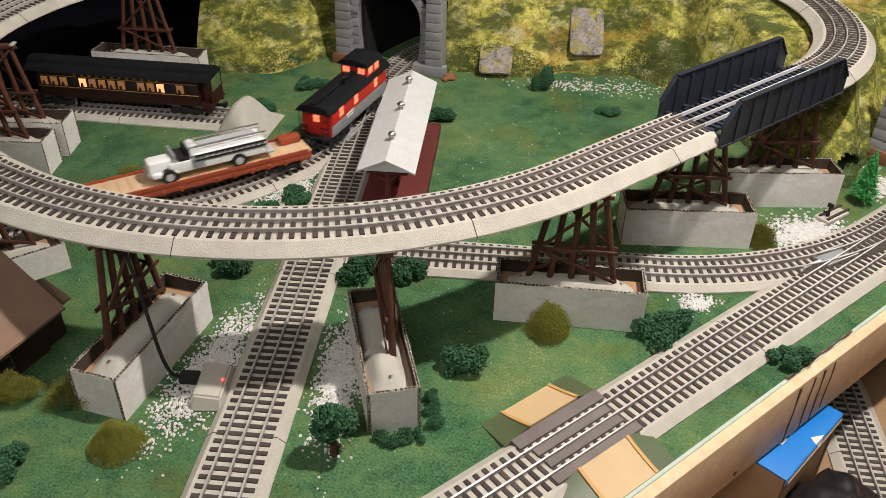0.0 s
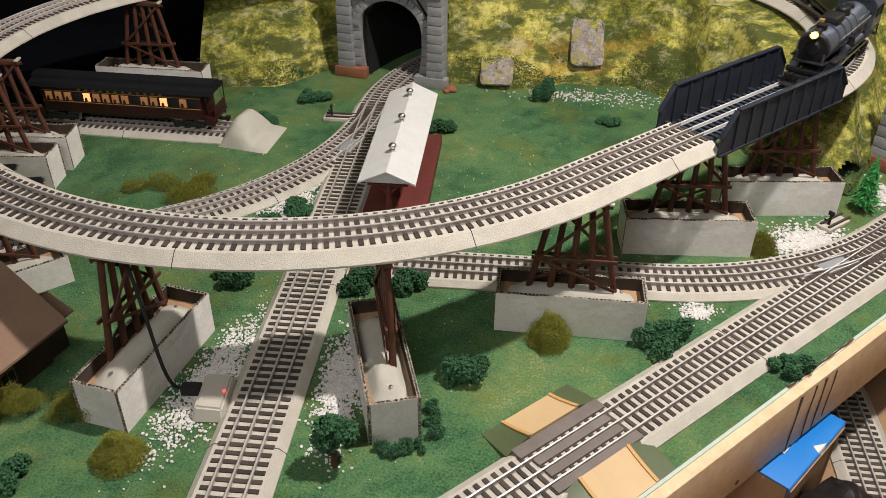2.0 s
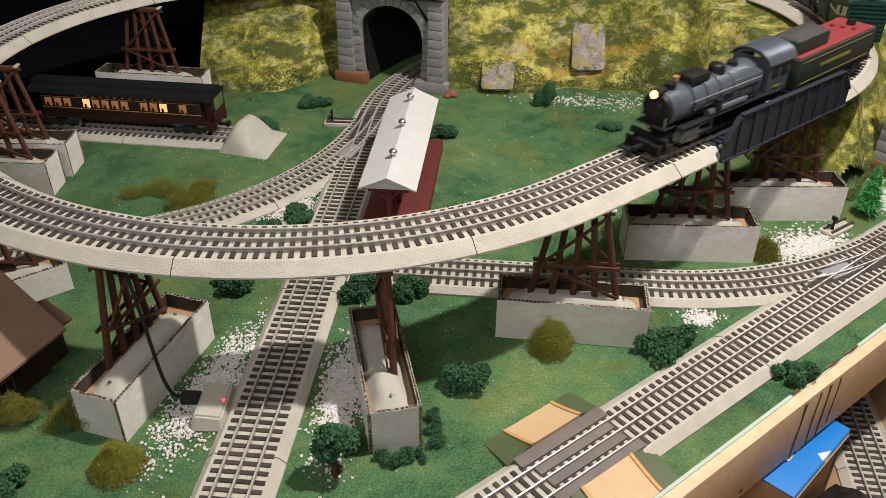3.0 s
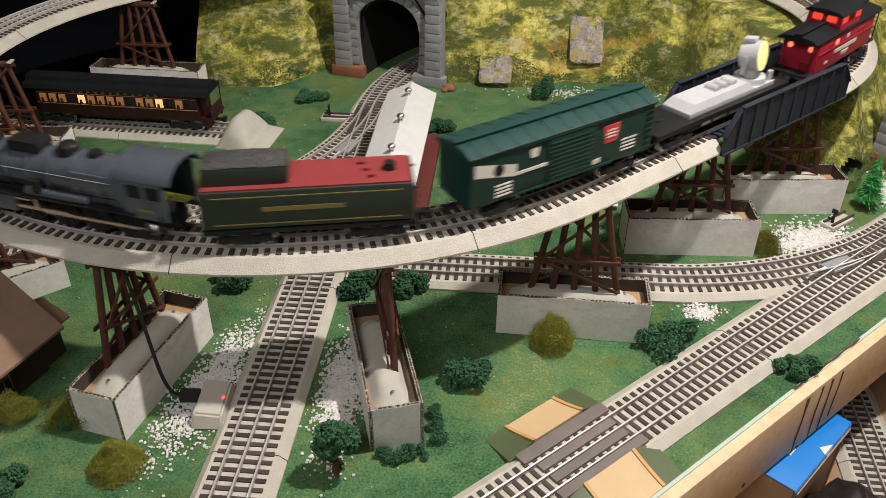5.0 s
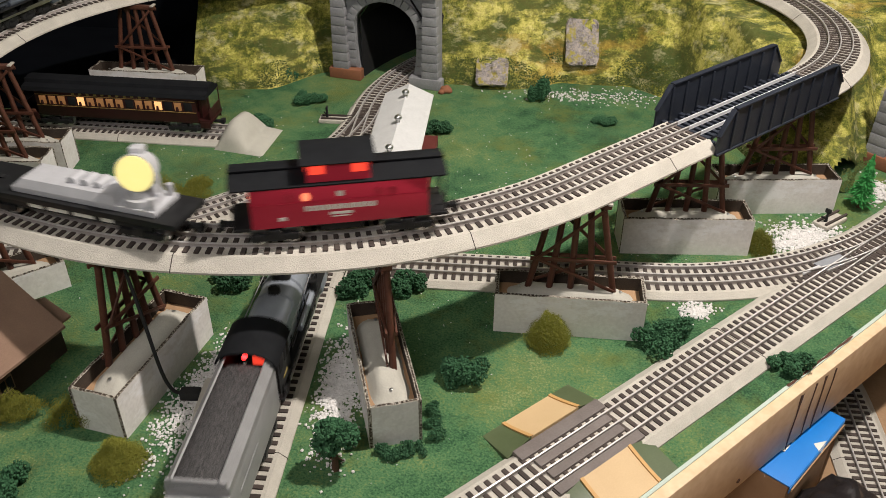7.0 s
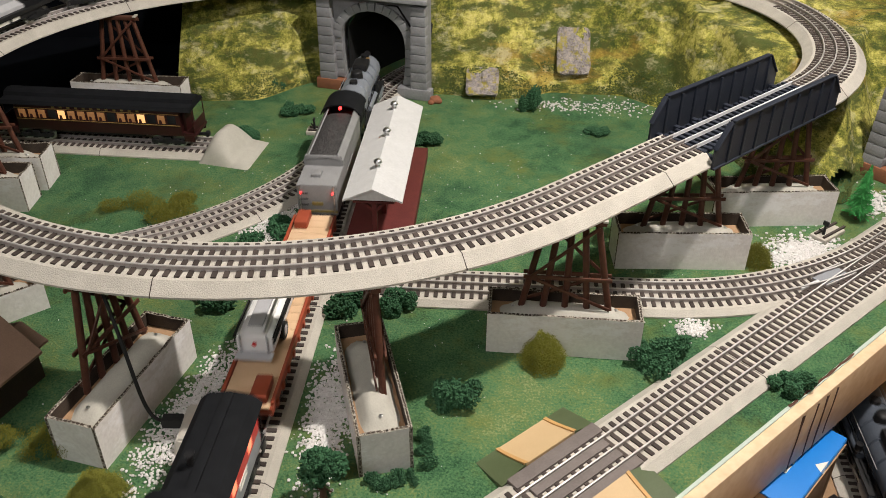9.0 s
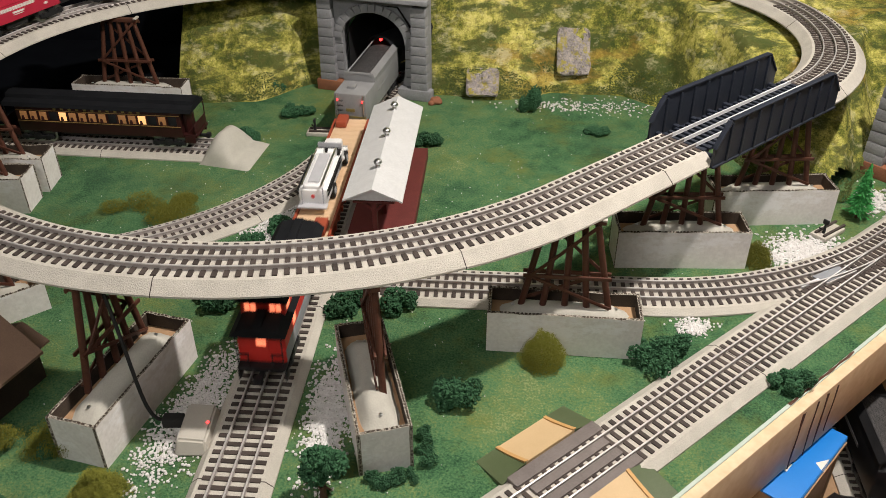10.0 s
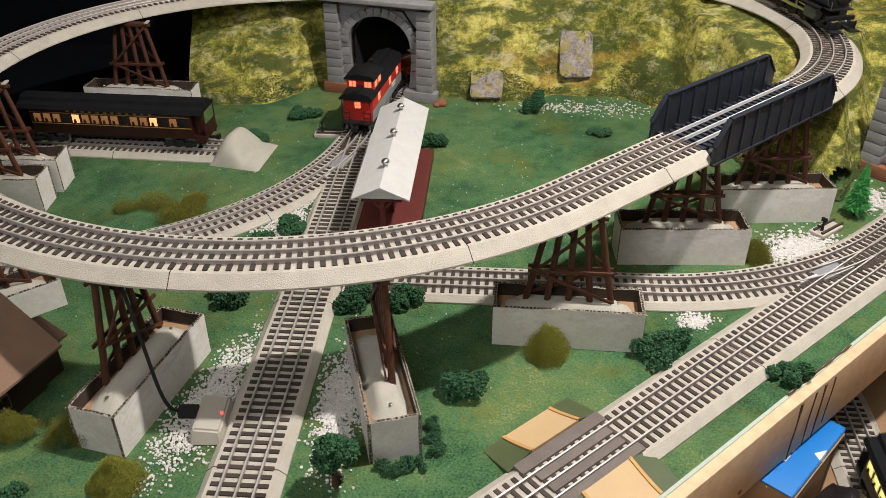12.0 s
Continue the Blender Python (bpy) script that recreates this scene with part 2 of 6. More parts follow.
WALL_PAINT = material("warm_white_wall", (0.62, 0.58, 0.52), (0.68, 0.64, 0.58), 0.85, scale=2, fine=60, bump=0.05)
CEILING_PAINT = material("white_ceiling", (0.78, 0.76, 0.73), (0.82, 0.80, 0.77), 0.9, scale=2, fine=60)
CARPET = material("dark_carpet", (0.05, 0.045, 0.04), (0.08, 0.07, 0.06), 0.95, scale=20, fine=300)


# ---- mesh helpers ----
def link_mesh(name, bm, mat, parent=None, label="", smooth=False):
    me = bpy.data.meshes.new(name)
    bm.to_mesh(me)
    bm.free()
    for m in mat if isinstance(mat, (list, tuple)) else [mat]:
        me.materials.append(m)
    for p in me.polygons:
        p.use_smooth = True
    if not smooth:
        me.set_sharp_from_angle(angle=radians(34))
    ob = new(name, me)
    if parent:
        ob.parent = parent
    if label:
        tagged(ob, label)
    return ob


def part(name, bm, mat, parent, label="", smooth=False):
    return link_mesh(name, bm, mat, parent, label, smooth)


def raw(name, verts, faces, mat, parent=None, label="", smooth=False):
    me = bpy.data.meshes.new(name)
    me.from_pydata(verts, [], faces)
    me.materials.append(mat)
    if smooth:
        for p in me.polygons:
            p.use_smooth = True
    ob = new(name, me)
    if parent:
        ob.parent = parent
    if label:
        tagged(ob, label)
    return ob


def thing(name, m, label, category, group="", kind=""):
    ob = new(name)
    ob.empty_display_size = 0.02
    ob.matrix_world = m
    return tagged(ob, label, category, group, kind)


def box(bm, x, y, z, sx, sy, sz, bevel=0.0, m=None):
    """Box with its centre at x, y, z."""
    r = bmesh.ops.create_cube(bm, size=1, matrix=(m or Matrix()) @ Matrix.Translation((x, y, z)) @ Matrix.Diagonal((sx, sy, sz, 1)))
    if bevel:
        es = {e for v in r["verts"] for e in v.link_edges}
        bmesh.ops.bevel(bm, geom=list(es), offset=bevel, segments=2, affect="EDGES", profile=0.6)
    return bm


def cyl(bm, a, b, r1, r2=None, seg=14):
    a, b = Vector(a), Vector(b)
    d = b - a
    m = Matrix.Translation((a + b) / 2) @ d.to_track_quat("Z", "Y").to_matrix().to_4x4()
    bmesh.ops.create_cone(bm, cap_ends=True, segments=seg, radius1=r1, radius2=r1 if r2 is None else r2, depth=d.length, matrix=m)
    return bm


def ball(bm, x, y, z, r, sz=1.0, seg=12):
    bmesh.ops.create_uvsphere(bm, u_segments=seg, v_segments=max(6, seg // 2), radius=r, matrix=Matrix.Translation((x, y, z)) @ Matrix.Diagonal((1, 1, sz, 1)))
    return bm


def prism(bm, outline, x0, x1):
    """Outline in (y, z), drawn out along x."""
    a = [bm.verts.new((x0, y, z)) for y, z in outline]
    b = [bm.verts.new((x1, y, z)) for y, z in outline]
    n = len(outline)
    for k in range(n):
        bm.faces.new((a[k], a[(k + 1) % n], b[(k + 1) % n], b[k]))
    bm.faces.new(a[::-1])
    bm.faces.new(b)
    bmesh.ops.recalc_face_normals(bm, faces=bm.faces)
    return bm


def NB():
    return bmesh.new()


# ---- ways of the tracks ----
def way(x, y, heading, pieces, step=0.004):
    """Points (x, y, heading) along straights (length, 0) and curves (radius, turn; left is positive)."""
    h = radians(heading)
    pts = [(x, y, h)]
    for a, turn in pieces:
        if turn == 0:
            n = max(1, int(a / step))
            for _ in range(n):
                x, y = x + math.cos(h) * a / n, y + math.sin(h) * a / n
                pts.append((x, y, h))
        else:
            n = max(1, int(a * abs(radians(turn)) / step))
            dh = radians(turn) / n
            chord = 2 * a * math.sin(abs(dh) / 2)
            for _ in range(n):
                h += dh / 2
                x, y = x + math.cos(h) * chord, y + math.sin(h) * chord
                h += dh / 2
                pts.append((x, y, h))
    return pts


class Way:
    def __init__(self, pts, loop=False):
        self.p = np.array(pts)
        d = np.hypot(np.diff(self.p[:, 0]), np.diff(self.p[:, 1]))
        self.s = np.concatenate([[0], np.cumsum(d)])
        self.length, self.loop = self.s[-1], loop

    def at(self, s):
        if self.loop:
            s = s % self.length
        return [float(np.interp(s, self.s, self.p[:, k])) for k in range(3)]

    def place(self, s, half):
        """Middle and heading of a car whose trucks stand half apart on either side of s."""
        a, b = self.at(s - half), self.at(s + half)
        return (a[0] + b[0]) / 2, (a[1] + b[1]) / 2, math.atan2(b[1] - a[1], b[0] - a[0])


LOOP_HEIGHT = 0.1765
BED_FOOT = 0.159
ELEVATED = Way(way(-0.05, 0.627, 180, [(0.5, -40), (0.408, -126.22), (0.5344, 0), (0.31, -150.28), (0.421, 0), (0.5, -43.5)]), True)
MAIN = Way(way(0, 0.20, 90, [(1.05, 0), (0.45, -50)]))
GROUND_LOOP = Way(way(0.161, 1.629, 220, [(0.45, 50), (0.45, -75), (0.1955, 0), (0.41495, 255), (0.8521, 0), (0.45, -100), (0.6, 0)]))


BRIDGE_MID, BRIDGE_LONG = ELEVATED.length - 0.5 * radians(43.5) - 0.302, 0.238


def stretch_of(line, s0, s1, step=0.004):
    n = max(2, int((s1 - s0) / step))
    out = []
    for k in range(n + 1):
        s = s0 + (s1 - s0) * k / n
        x, y, h = line.at(s)
        a, b = line.at(s - 0.001), line.at(s + 0.001)
        out.append((x, y, math.atan2(b[1] - a[1], b[0] - a[0])))
    return out


def sweep(pts, profile, closed=False):
    """Closed profile of (offset to the left, height) drawn along points (x, y, heading)."""
    n, k = len(pts), len(profile)
    verts, faces = [], []
    for x, y, h in pts:
        lx, ly = -math.sin(h), math.cos(h)
        verts += [(x + o * lx, y + o * ly, z) for o, z in profile]
    for i in range(n if closed else n - 1):
        j = (i + 1) % n
        for a in range(k):
            b = (a + 1) % k
            faces.append((i * k + a, i * k + b, j * k + b, j * k + a))
    if not closed:
        faces += [tuple(range(k))[::-1], tuple(range((n - 1) * k, n * k))]
    return verts, faces


def tie_mesh():
    bm = NB()
    box(bm, 0, 0, 0, 0.0047, 0.0525, 0.003, 0.0004)
    me = bpy.data.meshes.new("tie")
    bm.to_mesh(me)
    bm.free()
    me.materials.append(TIE)
    return me


TIE_MESH = tie_mesh()


def track(name, pts, base, top, label, half=0.040, shelf=0.030, rails=RAIL, ties=True, bed=True, closed=False, pitch=0.0103, near=lambda x, y: True, tie_limit=290):
    """Three-rail track: roadbed with sloped shoulders, ties, rails. base: foot of the roadbed, top: head of the rails."""
    ob = thing(name, Matrix(), label, "model railway track", kind="structure")
    zt = top - 0.0052
    if bed:
        v, f = sweep(pts, [(-half, base), (half, base), (half, base + 0.002), (shelf, zt - 0.0005), (-shelf, zt - 0.0005), (-half, base + 0.002)], closed)
        raw("roadbed", v, f, ROADBED, ob)
        w = Way(pts)
        for s in np.arange(0.07, w.length, 0.254):
            x, y, h = w.at(s)
            jv, jf = sweep([(x - 0.0004 * math.cos(h), y - 0.0004 * math.sin(h), h), (x + 0.0004 * math.cos(h), y + 0.0004 * math.sin(h), h)],
                           [(-half - 0.0003, base), (half + 0.0003, base), (half + 0.0003, base + 0.0021), (shelf, zt - 0.0002), (-shelf, zt - 0.0002), (-half - 0.0003, base + 0.0021)])
            raw("bed_joint", jv, jf, TIE, ob, "dark joint between roadbed sections")
    for o in (-0.016, 0, 0.016):
        prof = [(o - 0.0011, zt), (o + 0.0011, zt), (o + 0.0005, zt + 0.0012), (o + 0.0005, top - 0.0015), (o + 0.0010, top - 0.0010), (o + 0.0007, top - 0.0002), (o, top), (o - 0.0007, top - 0.0002), (o - 0.0010, top - 0.0010), (o - 0.0005, top - 0.0015), (o - 0.0005, zt + 0.0012)]
        v, f = sweep(pts, prof, closed)
        rail = raw("rail", v, f, rails, ob, smooth=False)
        rail.data.materials.append(RAIL_WEB)
        for i, p in enumerate(rail.data.polygons):
            p.material_index = 0 if i % 11 in (4, 5, 6, 7) else 1
    if ties:
        w = Way(pts)
        s, count = pitch / 2, 0
        while s < w.length:
            x, y, h = w.at(s)
            if near(x, y) and count < tie_limit:
                t = new("tie", TIE_MESH)
                t.parent = ob
                t.matrix_local = pose(x, y, zt - 0.0006, 0, 0, math.degrees(h))
                count += 1
            s += pitch
    return ob

# ---- the room and the layout boards ----
def slab(name, x0, y0, z0, x1, y1, z1, mat, label):
    bm = NB()
    box(bm, (x0 + x1) / 2, (y0 + y1) / 2, (z0 + z1) / 2, x1 - x0, y1 - y0, z1 - z0)
    return tagged(link_mesh(name, bm, mat), label, "room", kind="structure")


slab("floor", -2.6, -2.2, -1.02, 3.0, 2.6, -1.0, CARPET, "dark carpeted floor of the layout room")
slab("ceiling", -2.6, -2.2, 1.5, 3.0, 2.6, 1.52, CEILING_PAINT, "white painted ceiling of the layout room")
slab("wall_north", -2.6, 2.6, -1.0, 3.0, 2.62, 1.5, DARK_CLOTH, "wall hung with black cloth behind the layout")
slab("wall_south", -2.6, -2.22, -1.0, 3.0, -2.2, 1.5, WALL_PAINT, "plain warm white painted wall")
slab("wall_west", -2.62, -2.2, -1.0, -2.6, 2.6, 1.5, DARK_CLOTH, "wall hung with black cloth beside the layout")
slab("wall_east", 3.0, -2.2, -1.0, 3.02, 2.6, 1.5, WALL_PAINT, "plain warm white painted wall")

EDGE = radians(43.65)
EDGE_X, EDGE_Y = 0.390, 0.525


def edge_point(d, off=0.0):
    """A point d along the front edge of the upper board, off metres outside it."""
    return EDGE_X + d * math.cos(EDGE) + off * math.sin(EDGE), EDGE_Y + d * math.sin(EDGE) - off * math.cos(EDGE)


def ground():
    corners = [edge_point(-1.6, -0.010), edge_point(1.6, -0.010), (1.6, 2.4), (-1.6, 2.4), (-1.6, -0.2)]
    bm = NB()
    top = [bm.verts.new((x, y, 0)) for x, y in corners]
    bot = [bm.verts.new((x, y, -0.018)) for x, y in corners]
    bm.faces.new(top)
    bm.faces.new(bot[::-1])
    n = len(corners)
    for k in range(n):
        bm.faces.new((bot[k], bot[(k + 1) % n], top[(k + 1) % n], top[k]))
    bmesh.ops.recalc_face_normals(bm, faces=bm.faces)
    return tagged(link_mesh("ground", bm, TURF), "layout board covered in green ground-foam turf", "ground", kind="structure")


ground()
slab("black_cloth_mat", -1.6, 1.235, 0.0, -0.335, 2.4, 0.004, DARK_CLOTH, "black cloth lying behind the coach spur")
slab("black_cloth_drop", -1.6, 1.62, 0.004, -0.34, 1.64, 1.2, DARK_CLOTH, "black cloth drop behind the layout")


def fascia():
    ob = thing("fascia_board", Matrix(), "pale pine fascia board with dark brown paint drips along the table edge", "fascia", kind="structure")
    m = pose(EDGE_X, EDGE_Y, 0, 0, 0, math.degrees(EDGE))
    bm = NB()
    box(bm, 0.0, 0.0035, -0.0395, 3.0, 0.015, 0.081, 0.002, m)
    part("pine_board", bm, PINE, ob)
    bm = NB()
    box(bm, 0.0, 0.0095, -0.002, 3.0, 0.004, 0.009, 0.001, m)
    part("paper_edge", bm, PALE_EDGE, ob, "pale green torn paper edge of the turf mat")
    for d, drop, w in ((0.192, 0.079, 0.0034), (0.219, 0.078, 0.0030), (0.238, 0.077, 0.0036), (0.256, 0.066, 0.0022)):
        bm = NB()
        pts = []
        for k in range(9):
            f = k / 8
            pts.append((d + 0.0006 * math.sin(5 * f + d * 99), -0.0046, -0.002 - drop * f, w * (1.0 - 0.6 * f) * (0.8 + 0.3 * math.sin(9 * f + d * 300))))
        rows = [[bm.verts.new(m @ Vector((x + s * ww, y - (0.0008 if s == 0 else 0), z))) for s in (-1, 0, 1)] for x, y, z, ww in pts]
        for a, b in zip(rows, rows[1:]):
            for k in (0, 1):
                bm.faces.new((a[k], a[k + 1], b[k + 1], b[k]))
        part("paint_drip", bm, STAIN, ob, "dark brown paint drip", smooth=True)
    bm = NB()
    rows = [[bm.verts.new(m @ Vector((d, y, z))) for y, z in ((0.0112 + 0.0006 * math.sin(d * 160) ** 2, 0.0020), (0.0100, 0.0032), (0.0088 - 0.001 * math.sin(d * 90) ** 2, 0.0024))] for d in [0.185 + 0.005 * k for k in range(26)]]
    for a, b in zip(rows, rows[1:]):
        for k in (0, 1):
            bm.faces.new((a[k], b[k], b[k + 1], a[k + 1]))
    part("brown_smear", bm, STAIN, ob, "dark brown paint smear along the top of the board")
    for d, z in ((0.105, -0.068), (0.46, -0.03)):
        bm = NB()
        cyl(bm, m @ Vector((d, -0.0035, z)), m @ Vector((d, -0.0046, z)), 0.0028, seg=16)
        part("knot", bm, STAIN, ob, "dark knot in the pine")


fascia()

# ---- tracks ----
LOW = -0.20
track("elevated_track", stretch_of(ELEVATED, BRIDGE_MID + BRIDGE_LONG / 2, BRIDGE_MID - BRIDGE_LONG / 2 + ELEVATED.length), BED_FOOT, LOOP_HEIGHT, "elevated three-rail track loop on pale grey roadbed with brown ties",
      half=0.0415, pitch=0.0099, near=lambda x, y: y < 1.45 and (x < -0.2 or y < 1.4), tie_limit=300)
track("main_track", [tuple(p) for p in MAIN.p], 0.0, 0.014, "straight three-rail track running to the tunnel on grey roadbed", half=0.037)
track("branch_track", way(0, 1.284, 270, [(0.45, -75), (0.42, 0)]), 0.0005, 0.0138, "curved three-rail branch track on grey roadbed", half=0.037)
track("diagonal_track", way(0.06, 0.322, 43.2, [(1.15, 0)]), 0.0, 0.014, "straight three-rail track along the table edge on grey roadbed", half=0.039)
track("passing_track", way(0.04, 0.831, 0, [(0.36, 0), (0.457, 43), (0.35, 0)]), 0.0005, 0.0138, "curved three-rail siding joining the edge track, on grey roadbed", half=0.037)
track("coach_spur", way(-0.95, 1.191, -2.2, [(0.745, 0)]), 0.0, 0.014, "dead-end spur track on grey roadbed", half=0.037)

# ---- trestles in their boxes ----
def plinth_box(name, x, y, turn, length, width, height, label, seed):
    """Open card box, its top roughly cut, filled with pale sand."""
    rnd = random.Random(seed)
    ob = thing(name, pose(x, y, 0, 0, 0, turn), label, "cardboard box", "trestle boxes")
    hl, hw, t = length / 2, width / 2, 0.0035
    for sx, sy, lx, ly in ((0, -hw + t / 2, length, t), (0, hw - t / 2, length, t), (-hl + t / 2, 0, t, width - 2 * t), (hl - t / 2, 0, t, width - 2 * t)):
        bm = NB()
        n = 14 if lx > ly else 7
        cols = []
        for k in range(n + 1):
            f = k / n - 0.5
            zt = height + rnd.uniform(-0.0008, 0.0008)
            w = rnd.uniform(-0.00018, 0.00018)
            if lx > ly:
                q = [(f * lx, sy - t / 2 + w), (f * lx, sy + t / 2 + w)]
            else:
                q = [(sx - t / 2 + w, f * ly), (sx + t / 2 + w, f * ly)]
            cols.append([bm.verts.new((px, py, z)) for px, py in q for z in (0.0, zt)])
        for a, b in zip(cols, cols[1:]):
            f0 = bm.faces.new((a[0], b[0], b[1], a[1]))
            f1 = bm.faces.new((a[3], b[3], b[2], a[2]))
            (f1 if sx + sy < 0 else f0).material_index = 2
            bm.faces.new((a[1], b[1], b[3], a[3])).material_index = 1
        for c in (cols[0], cols[-1]):
            bm.faces.new((c[0], c[1], c[3], c[2])).material_index = 1
        bmesh.ops.recalc_face_normals(bm, faces=bm.faces)
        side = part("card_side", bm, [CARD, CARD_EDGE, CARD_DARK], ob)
        bm = NB()
        long_way = lx > ly
        span = lx if long_way else ly
        for k in range(int(span / 0.0042)):
            f = -span / 2 + (k + 0.5) * 0.0042 + rnd.uniform(-0.0004, 0.0004)
            if rnd.random() < 0.12:
                continue
            w = 0.0026 * rnd.uniform(0.6, 1.2)
            box(bm, f if long_way else sx, sy if long_way else f, height + 0.0002, w if long_way else 0.0012, 0.0012 if long_way else w, 0.0012)
        if long_way:
            for ex in (-1, 1):
                for k in range(int(height / 0.0046)):
                    if rnd.random() < 0.2:
                        continue
                    box(bm, ex * (hl + 0.0001), sy + rnd.uniform(-0.0003, 0.0003), (k + 0.5) * 0.0046, 0.0008, 0.0011, 0.0027 * rnd.uniform(0.6, 1.2))
        tagged(part("flute", bm, CARD_DARK, side, "dark open flutes of the cut card edge"), kind="stuff")
    bm = NB()
    box(bm, 0, 0, height - 0.0175, length - 2 * t, width - 2 * t, 0.004)
    part("card_bottom", bm, CARD_IN, ob, "bare brown card liner")
    verts, faces, nx, ny = [], [], 26, 10
    for i in range(nx + 1):
        for j in range(ny + 1):
            u, v = i / nx * 2 - 1, j / ny * 2 - 1
            ru, rv = min(1, (1 - abs(u)) / 0.42), min(1, (1 - abs(v)) / 0.72)
            r = ru * ru * (3 - 2 * ru) * rv * rv * (3 - 2 * rv)
            z = height - 0.0172 + 0.0150 * r + 0.0012 * noise.noise((u * 4 + seed, v * 3, 0))
            verts.append((u * (hl - 0.006), v * (hw - 0.0040), z))
    for i in range(nx):
        for j in range(ny):
            a = i * (ny + 1) + j
            faces.append((a, a + ny + 1, a + ny + 2, a + 1))
    raw("sand", verts, faces, PLASTER, ob, "smooth mound of pale sand", smooth=True)
    for sx in (-1, 1):
        bm = NB()
        ball(bm, sx * (hl - 0.026), rnd.uniform(-0.004, 0.004), height - 0.0050, 0.0020, 0.4, 8)
        part("screw_head", bm, STEEL, ob)
    return ob


def trestle(x, y, turn, z0, z1, spread=0.092, top=0.050):
    """Five-legged trestle bent with caps, girts and cross braces, in the plane of its turn."""
    ob = thing("trestle_bent", pose(x, y, 0, 0, 0, turn), "dark brown five-legged plastic trestle bent under the elevated track", "trestle", "trestle bents")
    for k in range(5):
        f = k / 4 - 0.5
        bm = NB()
        cyl(bm, (f * spread, 0, z0), (f * top, 0, z1 - 0.004), 0.0036, 0.0034, 12)
        part("leg", bm, TRESTLE, ob)
    bm = NB()
    box(bm, 0, 0, z1 - 0.003, top + 0.016, 0.009, 0.006, 0.0008)
    part("cap", bm, TRESTLE, ob)
    for f, sy in ((0.38, 1), (0.38, -1), (0.94, 1)):
        z = z0 + (z1 - z0) * f
        w = spread + (top - spread) * f + 0.014
        bm = NB()
        box(bm, 0, 0.0048 * sy, z, w, 0.0022, 0.0042, 0.0004)
        part("girt", bm, TRESTLE, ob)
    zm, zt = z0 + (z1 - z0) * 0.38, z0 + (z1 - z0) * 0.94
    wm, wt = (spread + (top - spread) * 0.38) / 2, (spread + (top - spread) * 0.94) / 2
    for a, b, sy in (((-spread / 2, z0 + 0.006), (wm, zm), 1), ((-wm, zm), (wt, zt), -1), ((spread / 2, z0 + 0.006), (-wm, zm), -1), ((wm, zm), (-wt, zt), 1)):
        bm = NB()
        d = Vector((b[0] - a[0], 0, b[1] - a[1]))
        m = Matrix.Translation(((a[0] + b[0]) / 2, 0.0055 * sy, (a[1] + b[1]) / 2)) @ pose(0, 0, 0, 0, -math.degrees(math.atan2(d.z, d.x)), 0)
        box(bm, 0, 0, 0, d.length, 0.0018, 0.0034, 0.0003, m)
        part("brace", bm, TRESTLE, ob)
    for s in (-1, 1):
        bm = NB()
        box(bm, s * (top / 2 + 0.006), 0, z1 + 0.0005, 0.005, 0.014, 0.0022, 0.0006)
        part("track_clip", bm, ROADBED, ob, "pale grey plastic track clip")
    return ob


BOXES = [(-0.127, 0.620, 78, 0.160, 0.052), (0.111, 0.626, 107, 0.157, 0.050), (0.299, 0.746, -1.5, 0.160, 0.047), (0.448, 0.919, 3, 0.158, 0.050),
         (0.582, 1.026, 6, 0.160, 0.046), (-0.384, 1.306, -2, 0.185, 0.042), (-0.484, 1.042, 5, 0.160, 0.048), (-0.350, 0.733, 42, 0.150, 0.050), (-0.479, 0.984, 4, 0.150, 0.046)]
BH = 0.051
for k, (x, y, turn, ln, wd) in enumerate(BOXES):
    high = 0.036 if k == 7 else BH
    plinth_box("plinth_box", x, y, turn, ln, wd, high, "open-topped white-painted cardboard box filled with sand, standing on the turf", k + 1)
    dx, dy = ((-0.011, 0.012), (0.001, 0.022))[k] if k < 2 else (0, 0)
    trestle(x + dx, y + dy, turn, high - 0.0065, BED_FOOT - 0.002)


